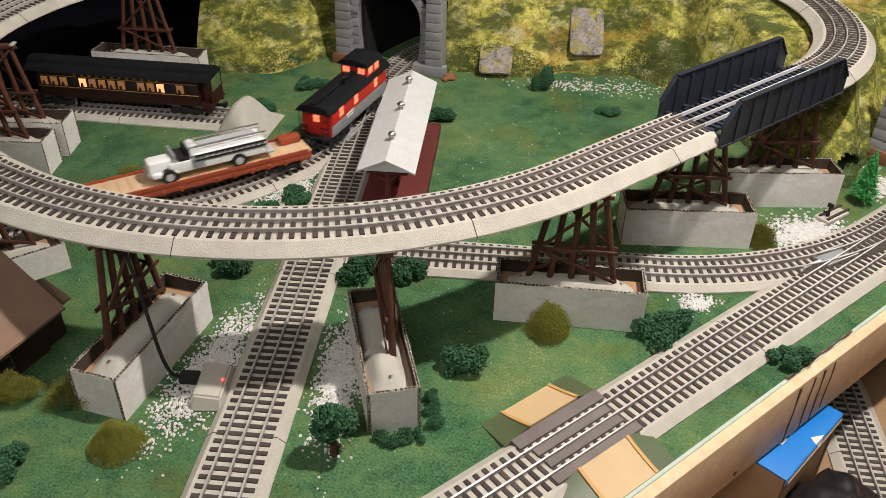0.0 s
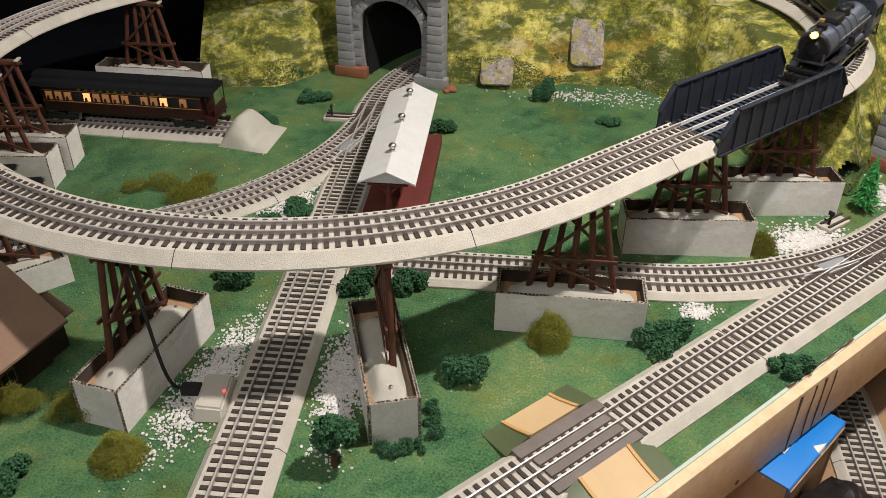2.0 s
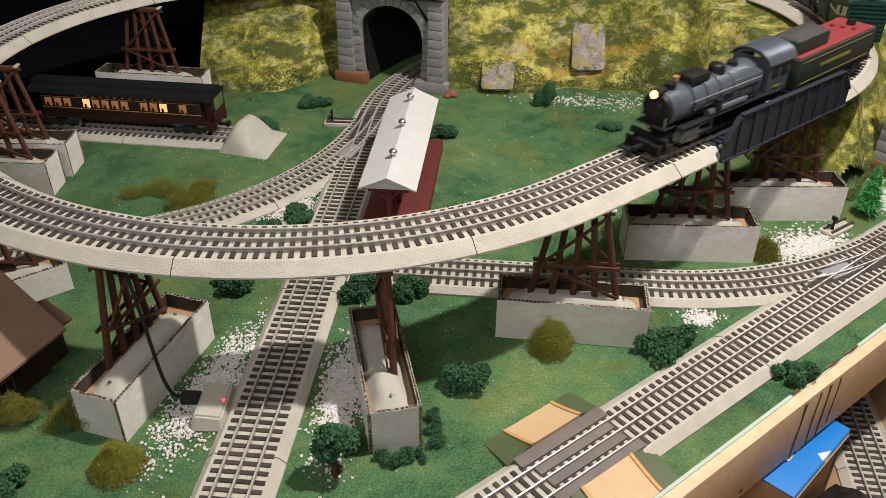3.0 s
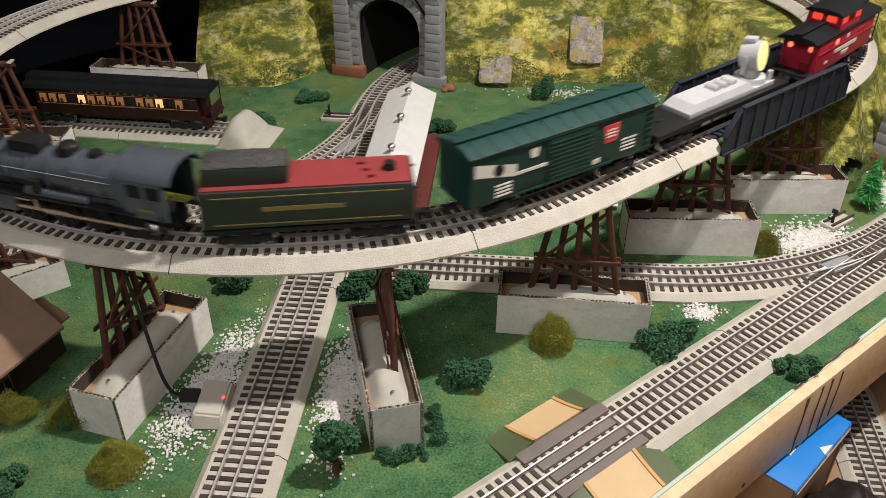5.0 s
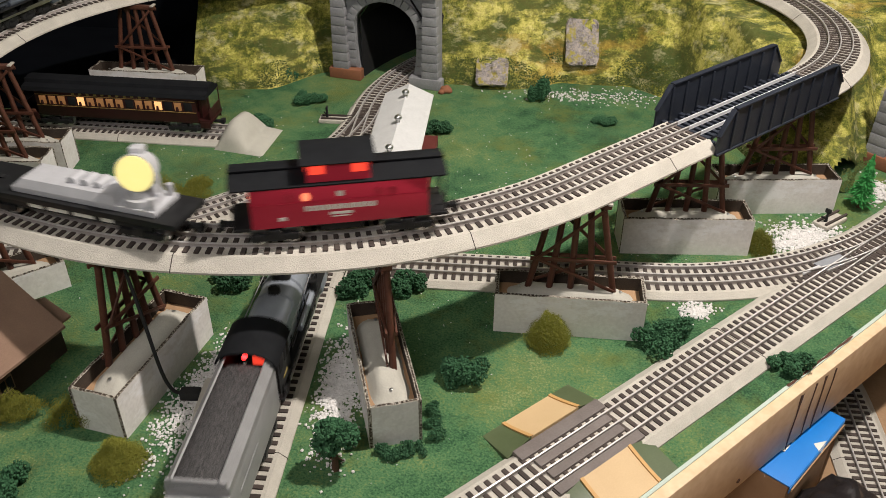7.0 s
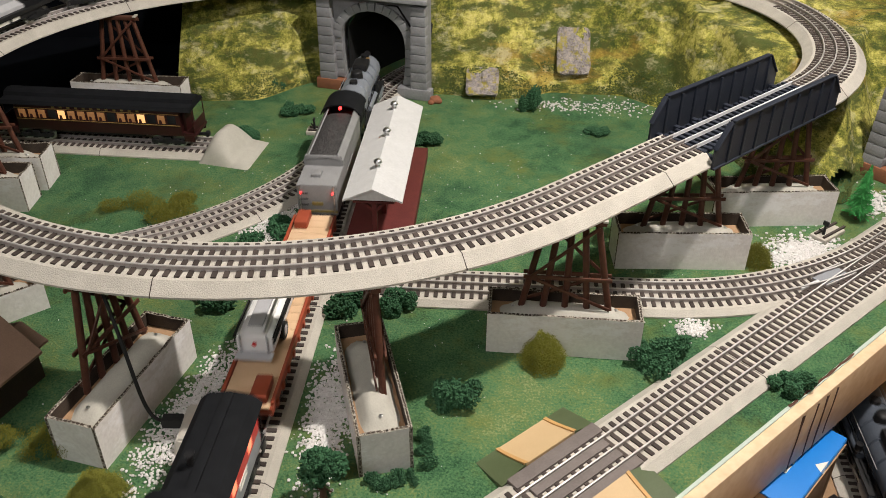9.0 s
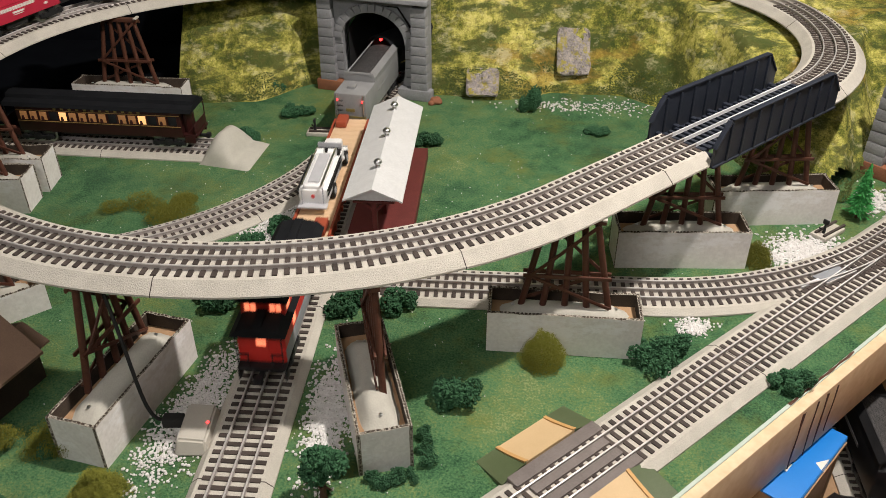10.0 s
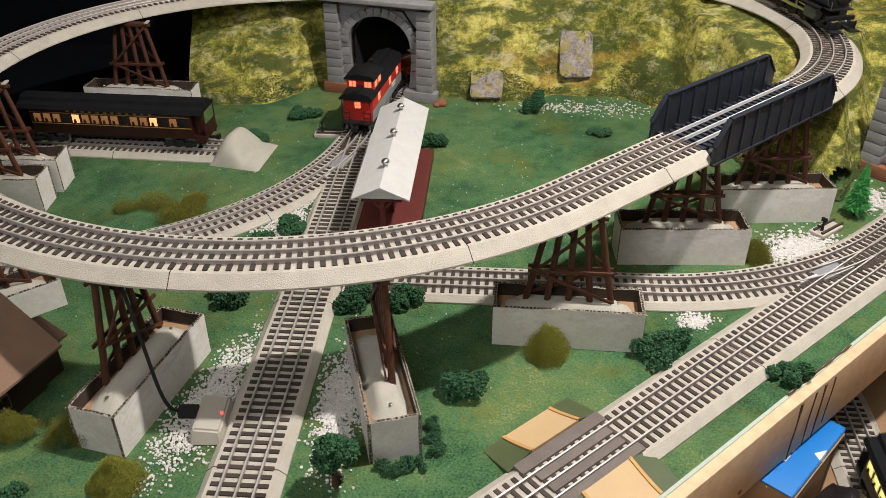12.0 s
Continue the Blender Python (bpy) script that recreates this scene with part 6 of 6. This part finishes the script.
        bm = NB()
        box(bm, -hl + 0.075, s * 0.0259, 0.0255, 0.010, 0.0006, 0.0045)
        part("lettering_bar", bm, LETTER, body)
        for k in range(7):
            bm = NB()
            box(bm, -hl + 0.008, s * 0.0262, 0.024 + k * 0.006, 0.009, 0.0012, 0.0009)
            part("ladder_rung", bm, GREEN_BOX, ob)
    for e in (-1, 1):
        for k in range(8):
            bm = NB()
            box(bm, e * (hl - 0.0016), 0, 0.024 + k * 0.0054, 0.0018, 0.046, 0.0026, 0.0006)
            part("end_rib", bm, GREEN_BOX, ob)
        coupler(ob, e * (hl - 0.004), e)
    bm = NB()
    box(bm, 0, 0, 0.0170, length - 0.01, 0.036, 0.005, 0.001)
    part("underframe", bm, BLACK, ob)
    truck_parts(ob, hl - 0.040)
    truck_parts(ob, -hl + 0.040)
    return ob


def searchlight_car(label, length):
    ob = thing("searchlight_car", Matrix(), label, "flatcar")
    hl = length / 2
    bm = NB()
    box(bm, 0, 0, 0.0225, length, 0.050, 0.006, 0.0008)
    box(bm, 0, 0, 0.0165, length - 0.05, 0.044, 0.010, 0.002)
    part("deck", bm, BLACK, ob, "matt black car deck")
    for s in (-1, 1):
        for x, w in ((-0.045, 0.012), (-0.020, 0.022), (0.008, 0.022), (0.032, 0.014)):
            bm = NB()
            box(bm, x, s * 0.0224, 0.0165, w, 0.0008, 0.0045)
            part("white_panel", bm, LETTER, ob, "white plate on the side sill")
    bm = NB()
    box(bm, -0.018, 0, 0.0280, 0.152, 0.038, 0.006, 0.001)
    part("generator_bed", bm, SILVER, ob)
    bm = NB()
    v = [bm.verts.new(c) for c in ((-0.055, -0.019, 0.031), (0.056, -0.019, 0.031), (0.056, 0.019, 0.031), (-0.055, 0.019, 0.031), (-0.048, -0.015, 0.0385), (0.048, -0.015, 0.0385), (0.048, 0.015, 0.0385), (-0.048, 0.015, 0.0385))]
    for q in ((4, 5, 6, 7), (0, 1, 5, 4), (1, 2, 6, 5), (2, 3, 7, 6), (3, 0, 4, 7)):
        bm.faces.new([v[k] for k in q])
    part("housing", bm, SILVER, ob)
    for x in (-0.030, -0.016, -0.002):
        bm = NB()
        cyl(bm, (x, -0.008, 0.040), (x, 0.008, 0.040), 0.0045, seg=14)
        part("generator_coil", bm, SILVER, ob)
    bm = NB()
    cyl(bm, (-0.072, 0, 0.031), (-0.072, 0, 0.037), 0.0185, 0.0175, 24)
    cyl(bm, (-0.072, 0, 0.037), (-0.072, 0, 0.046), 0.0115, 0.0100, 20)
    part("turntable", bm, SILVER, ob)
    for s in (-1, 1):
        bm = NB()
        box(bm, -0.072 + s * 0.0175, 0, 0.052, 0.0022, 0.006, 0.022, 0.001)
        part("yoke", bm, SILVER, ob)
    lx = pose(-0.072, 0, 0.060, 0, -8, 106)
    bm = NB()
    cyl(bm, lx @ Vector((-0.013, 0, 0)), lx @ Vector((0.009, 0, 0)), 0.0140, 0.0175, 24)
    box(bm, -0.004, 0, 0.0175, 0.014, 0.012, 0.007, 0.002, lx)
    drum = part("lamp_drum", bm, SILVER, ob)
    bm = NB()
    cyl(bm, lx @ Vector((0.009, 0, 0)), lx @ Vector((0.0105, 0, 0)), 0.0163, seg=24)
    part("lens", bm, GLOW_LAMP, drum, "glowing yellow-white searchlight lens")
    for y in (-0.014, 0.014):
        bm = NB()
        cyl(bm, (-0.090, y, 0.028), (-0.090, y, 0.042), 0.003, seg=10)
        part("vent_pipe", bm, SILVER, ob)
    for e in (-1, 1):
        coupler(ob, e * (hl - 0.003), e)
        bm = NB()
        box(bm, e * (hl - 0.030), 0, 0.0262, 0.010, 0.006, 0.0016, 0.0004)
        part("deck_slot", bm, FLAT_BLACK, ob)
    truck_parts(ob, hl - 0.038)
    truck_parts(ob, -hl + 0.038)
    return ob


def caboose_crimson(label, length):
    ob = thing("caboose", Matrix(), label, "caboose")
    hl = length / 2
    L = length - 0.034
    bm = NB()
    box(bm, 0, 0, 0.0355, L, 0.046, 0.037, 0.001)
    body = part("body", bm, CRIMSON, ob)
    bm = NB()
    prism(bm, [(-0.0248, 0.0552), (-0.018, 0.0590), (0, 0.0610), (0.018, 0.0590), (0.0248, 0.0552), (0.0242, 0.0538), (-0.0242, 0.0538)], -hl, hl)
    part("roof", bm, ROOF_BLACK, ob)
    bm = NB()
    box(bm, 0, 0, 0.0622, length, 0.009, 0.0016, 0.0003)
    part("roof_walk", bm, ROOF_BLACK, ob)
    bm = NB()
    prism(bm, [(-0.0225, 0.055), (-0.0205, 0.0735), (0.0205, 0.0735), (0.0225, 0.055)], -0.028, 0.028)
    cup = part("cupola", bm, CRIMSON, ob, "crimson cupola")
    bm = NB()
    prism(bm, [(-0.0245, 0.0730), (-0.016, 0.0765), (0, 0.0778), (0.016, 0.0765), (0.0245, 0.0730), (0.0235, 0.0718), (-0.0235, 0.0718)], -0.033, 0.033)
    part("cupola_roof", bm, ROOF_BLACK, cup)
    for s in (-1, 1):
        for x in (-0.0185, 0.0185):
            bm = NB()
            box(bm, x, s * 0.0211, 0.0668, 0.0135, 0.0022, 0.0070, 0.0003)
            part("window", bm, GLOW_RED, cup, "window glowing red")
        for y in (-0.009, 0.009):
            bm = NB()
            box(bm, s * 0.0282, y, 0.0668, 0.0012, 0.012, 0.0070, 0.0003)
            part("window", bm, GLOW_RED, cup, "window glowing red")
        for x, mt in ((-0.046, CRIMSON), (-0.034, CRIMSON), (0.030, GLOW_CAB), (0.046, CRIMSON)):
            bm = NB()
            cyl(bm, (x, s * 0.0226, 0.0445), (x, s * 0.0238, 0.0445), 0.0038, seg=16)
            part("porthole", bm, mt, body)
        bm = NB()
        box(bm, 0, s * 0.0234, 0.0395, L - 0.004, 0.0008, 0.0008)
        part("belt_rail", bm, CRIMSON, body)
        for k in range(12):
            bm = NB()
            box(bm, -0.029 + k * 0.0053, s * 0.0234, 0.0335, 0.0040, 0.0008, 0.0044)
            part("letter_bar", bm, LETTER, body)
        for x, z, w, h in ((0.0, 0.0275, 0.020, 0.0022), (0.0, 0.0245, 0.016, 0.0008), (0.0, 0.0455, 0.006, 0.0045), (0.052, 0.0255, 0.006, 0.003)):
            bm = NB()
            box(bm, x, s * 0.0234, z, w, 0.0008, h)
            part("lettering_bar", bm, LETTER, body)
    for e in (-1, 1):
        bm = NB()
        box(bm, e * (hl - 0.008), 0, 0.0175, 0.018, 0.046, 0.003, 0.0006)
        part("platform", bm, BLACK, ob)
        for q in (-1, 1):
            bm = NB()
            for y in (0.010, 0.021):
                cyl(bm, (e * (hl - 0.001), q * y, 0.018), (e * (hl - 0.001), q * y, 0.034 if y < 0.02 else 0.052), 0.0007, seg=6)
            box(bm, e * (hl - 0.001), q * 0.0155, 0.033, 0.0012, 0.012, 0.0012)
            part("railing", bm, BLACK, ob)
        for y in (-0.013, 0.013):
            bm = NB()
            cyl(bm, (e * (L / 2 + 0.0002), y, 0.0445), (e * (L / 2 + 0.001), y, 0.0445), 0.0032, seg=14)
            part("end_porthole", bm, GLOW_CAB, ob, "lit round end window")
        coupler(ob, e * (hl - 0.002), e)
    bm = NB()
    box(bm, 0, 0, 0.0155, length - 0.04, 0.036, 0.004, 0.001)
    box(bm, 0.0, 0, 0.0105, 0.04, 0.030, 0.009, 0.002)
    part("underframe", bm, BLACK, ob)
    truck_parts(ob, hl - 0.036)
    truck_parts(ob, -hl + 0.036)
    return ob


def coach(name, label, length, body_mat, stripe, glow_rows, roof_mat):
    """Passenger coach with a row of lit windows; glow_rows gives each window's material."""
    ob = thing(name, Matrix(), label, "passenger coach")
    hl = length / 2
    bm = NB()
    box(bm, 0, 0, 0.0375, length - 0.040, 0.048, 0.039, 0.001)
    body = part("body", bm, body_mat, ob)
    bm = NB()
    prism(bm, [(-0.0265, 0.0565), (-0.0235, 0.0620), (-0.013, 0.0640), (-0.011, 0.0690), (0, 0.0710), (0.011, 0.0690), (0.013, 0.0640), (0.0235, 0.0620), (0.0265, 0.0565)], -hl + 0.002, hl - 0.002)
    part("roof", bm, roof_mat, ob)
    n = len(glow_rows)
    step = (length - 0.05) / n
    for s in (-1, 1):
        for k, g in enumerate(glow_rows):
            x = -hl + 0.025 + step * (k + 0.5)
            bm = NB()
            box(bm, x, s * 0.0240, 0.0430, step * 0.80, 0.0012, 0.0125, 0.0003)
            w = part("window", bm, g, body)
            if g is not FLAT_BLACK:
                bm = NB()
                cyl(bm, (x - step * 0.12, s * 0.0248, 0.0372), (x - step * 0.12, s * 0.0248, 0.0425), 0.0024, 0.0016, 8)
                box(bm, x + step * 0.42, s * 0.0248, 0.043, 0.0012, 0.0008, 0.0125)
                part("seat_back", bm, MAROON, w)
        for z in (0.0345, 0.0512):
            bm = NB()
            box(bm, 0, s * 0.0243, z, length - 0.042, 0.0008, 0.0009)
            part("stripe", bm, stripe, body, "thin gold lining stripe")
        for k in range(12):
            bm = NB()
            box(bm, -0.066 + k * 0.012, s * 0.0243, 0.0543, 0.0045, 0.0008, 0.0028)
            part("letter_bar", bm, LETTER_GOLD, body)
    for e in (-1, 1):
        bm = NB()
        box(bm, e * (hl - 0.018), 0, 0.0375, 0.006, 0.030, 0.036, 0.001)
        part("end_door", bm, body_mat, ob)
        bm = NB()
        box(bm, e * (hl - 0.010), 0, 0.0205, 0.022, 0.046, 0.005, 0.001)
        part("platform", bm, body_mat, ob)
        bm = NB()
        box(bm, e * (hl - 0.0012), 0, 0.030, 0.0016, 0.044, 0.016, 0.0006)
        for q in (-1, 1):
            cyl(bm, (e * (hl - 0.0012), q * 0.021, 0.022), (e * (hl - 0.0012), q * 0.021, 0.057), 0.0008, seg=6)
            box(bm, e * (hl - 0.010), q * 0.0228, 0.0155, 0.016, 0.0020, 0.010, 0.0006)
        part("end_railing", bm, body_mat, ob, "maroon end railing" if body_mat is MAROON else "")
        coupler(ob, e * (hl - 0.004), e)
    bm = NB()
    box(bm, 0, 0, 0.0155, length * 0.45, 0.034, 0.008, 0.002)
    part("underframe", bm, BLACK, ob)
    truck_parts(ob, hl - 0.045, 3, 0.036)
    truck_parts(ob, -hl + 0.045, 3, 0.036)
    return ob


GW, GD = GLOW_WARM, GLOW_DIM
parked = coach("parked_coach", "dark maroon passenger coach with dimly lit windows, parked on the spur", 0.300, MAROON, GOLD,
               [GD, GD, GD, FLAT_BLACK, GW, GD, GD, GD, GD, FLAT_BLACK, GD, GD, GW, FLAT_BLACK, GD, FLAT_BLACK], ROOF_BLACK)
parked.matrix_world = pose(-0.369, 1.1690, 0.014, 0, 0, -2.2) @ Matrix.Diagonal((0.98, 1.04, 1.05, 1))

freight_loco = steam_loco("grey and black steam locomotive with a lit cab", 0.262, GREY_BOILER, BLACK, GLOW_HEAD, True)
freight_tender = tender("grey coal tender with red marker lights", 0.200, GREY_TENDER, None, True, "tall")
fire_car = fire_flatcar("rust-red plank-decked flatcar carrying a white toy fire engine", 0.336)
freight_caboose = caboose_red_grey("bright red and grey caboose with lit orange windows", 0.205)
hill_loco = steam_loco("black steam locomotive with a glowing yellow headlight", 0.242, LOCO, LOCO, GLOW_HEAD, False)
hill_tender = tender("dark green tender with a red deck and coal bunker", 0.190, GREEN_DARK, RED_DECK, False, "low")
hill_boxcar = boxcar("dark green boxcar with white and red markings", 0.224)
hill_light = searchlight_car("black flatcar carrying a silver searchlight that glows yellow", 0.234)
hill_caboose = caboose_crimson("crimson caboose with a black roof and red-glowing cupola windows", 0.192)
low_loco = steam_loco("black steam locomotive with a red cab roof on the lower deck", 0.26, LOCO, RED_CAB, GLOW_GREEN, False)
hill_loco.scale = (1, 0.94, 0.93)
hill_boxcar.scale = (1, 1, 1.06)
hill_caboose.scale = (0.98, 1, 1.07)
freight_caboose.scale = (0.98, 1, 1.08)
low_tender = tender("black tender with red marker lights on the lower deck", 0.17, BLACK, None, True, "tall")
low_coach = coach("moving_coach", "black coach with glowing yellow windows on the lower deck", 0.34, BLACK, LETTER_GOLD, [GLOW_YELLOW] * 14, ROOF_BLACK)


def run(car, line, height, half, rows):
    """Key a car along a line: rows of seconds and distance along the line of the car's middle."""
    out = []
    for t, s in rows:
        x, y, h = line.place(s, half)
        out.append((t, pose(x, y, height, 0, 0, math.degrees(h))))
    walk(car, out)


def spread_rows(keys, ahead):
    """Distances every tenth of a second, from sparse keys (seconds, distance), with ahead added."""
    ts = [k / 10 for k in range(121)]
    kt, ks = [k[0] for k in keys], [k[1] for k in keys]
    return [(t, float(np.interp(t, kt, ks)) + ahead) for t in ts]


HILL_RUN = [(0, 1.97), (1.5, 2.396), (3.0, 2.815), (4.2, 3.23), (5.5, 3.685), (7.0, 4.21), (9.5, 5.06), (12, 5.656)]
FREIGHT_RUN = [(0, 1.3135), (12, 4.7275)]
LOWER_RUN = [(0, LOWER_FROM - 1.64), (12, LOWER_FROM + 1.24)]


def turn_wheels(car, keys):
    """Rolls the car's wheels and swings its rods by the distance run, every frame."""
    kt, ks = [k[0] for k in keys], [k[1] for k in keys]
    ts = [k / FPS for k in range(12 * FPS + 1)]
    run_of = [float(np.interp(t, kt, ks)) - ks[0] for t in ts]
    for wheel, x, y, r in ROLLING.get(car.name, []):
        walk(wheel, [(t, pose(x, y, r, 0, math.degrees(d / r), 0)) for t, d in zip(ts, run_of)])
    for rod in ROLLING.get(car.name + "_rods", []):
        walk(rod, [(t, pose(0.0055 * math.sin(d / 0.0155), 0, 0.0055 * math.cos(d / 0.0155))) for t, d in zip(ts, run_of)])


def motions():
    for car, ahead, half in ((hill_loco, -0.010, 0.06), (hill_tender, -0.215, 0.057), (hill_boxcar, -0.453, 0.072), (hill_light, -0.695, 0.079), (hill_caboose, -0.942, 0.066)):
        run(car, ELEVATED, LOOP_HEIGHT, half, spread_rows(HILL_RUN, ahead))
        turn_wheels(car, HILL_RUN)
    for car, ahead, half in ((freight_loco, -0.010, 0.06), (freight_tender, -0.216, 0.062), (fire_car, -0.496, 0.1175), (freight_caboose, -0.79, 0.0605)):
        run(car, GROUND_LOOP, 0.014, half, spread_rows(FREIGHT_RUN, ahead))
        turn_wheels(car, FREIGHT_RUN)
    for car, ahead, half in ((low_loco, 0.0, 0.06), (low_tender, -0.23, 0.05), (low_coach, -0.50, 0.1)):
        run(car, LOWER, LOW + 0.014, half, spread_rows(LOWER_RUN, ahead))
        turn_wheels(car, LOWER_RUN)


motions()
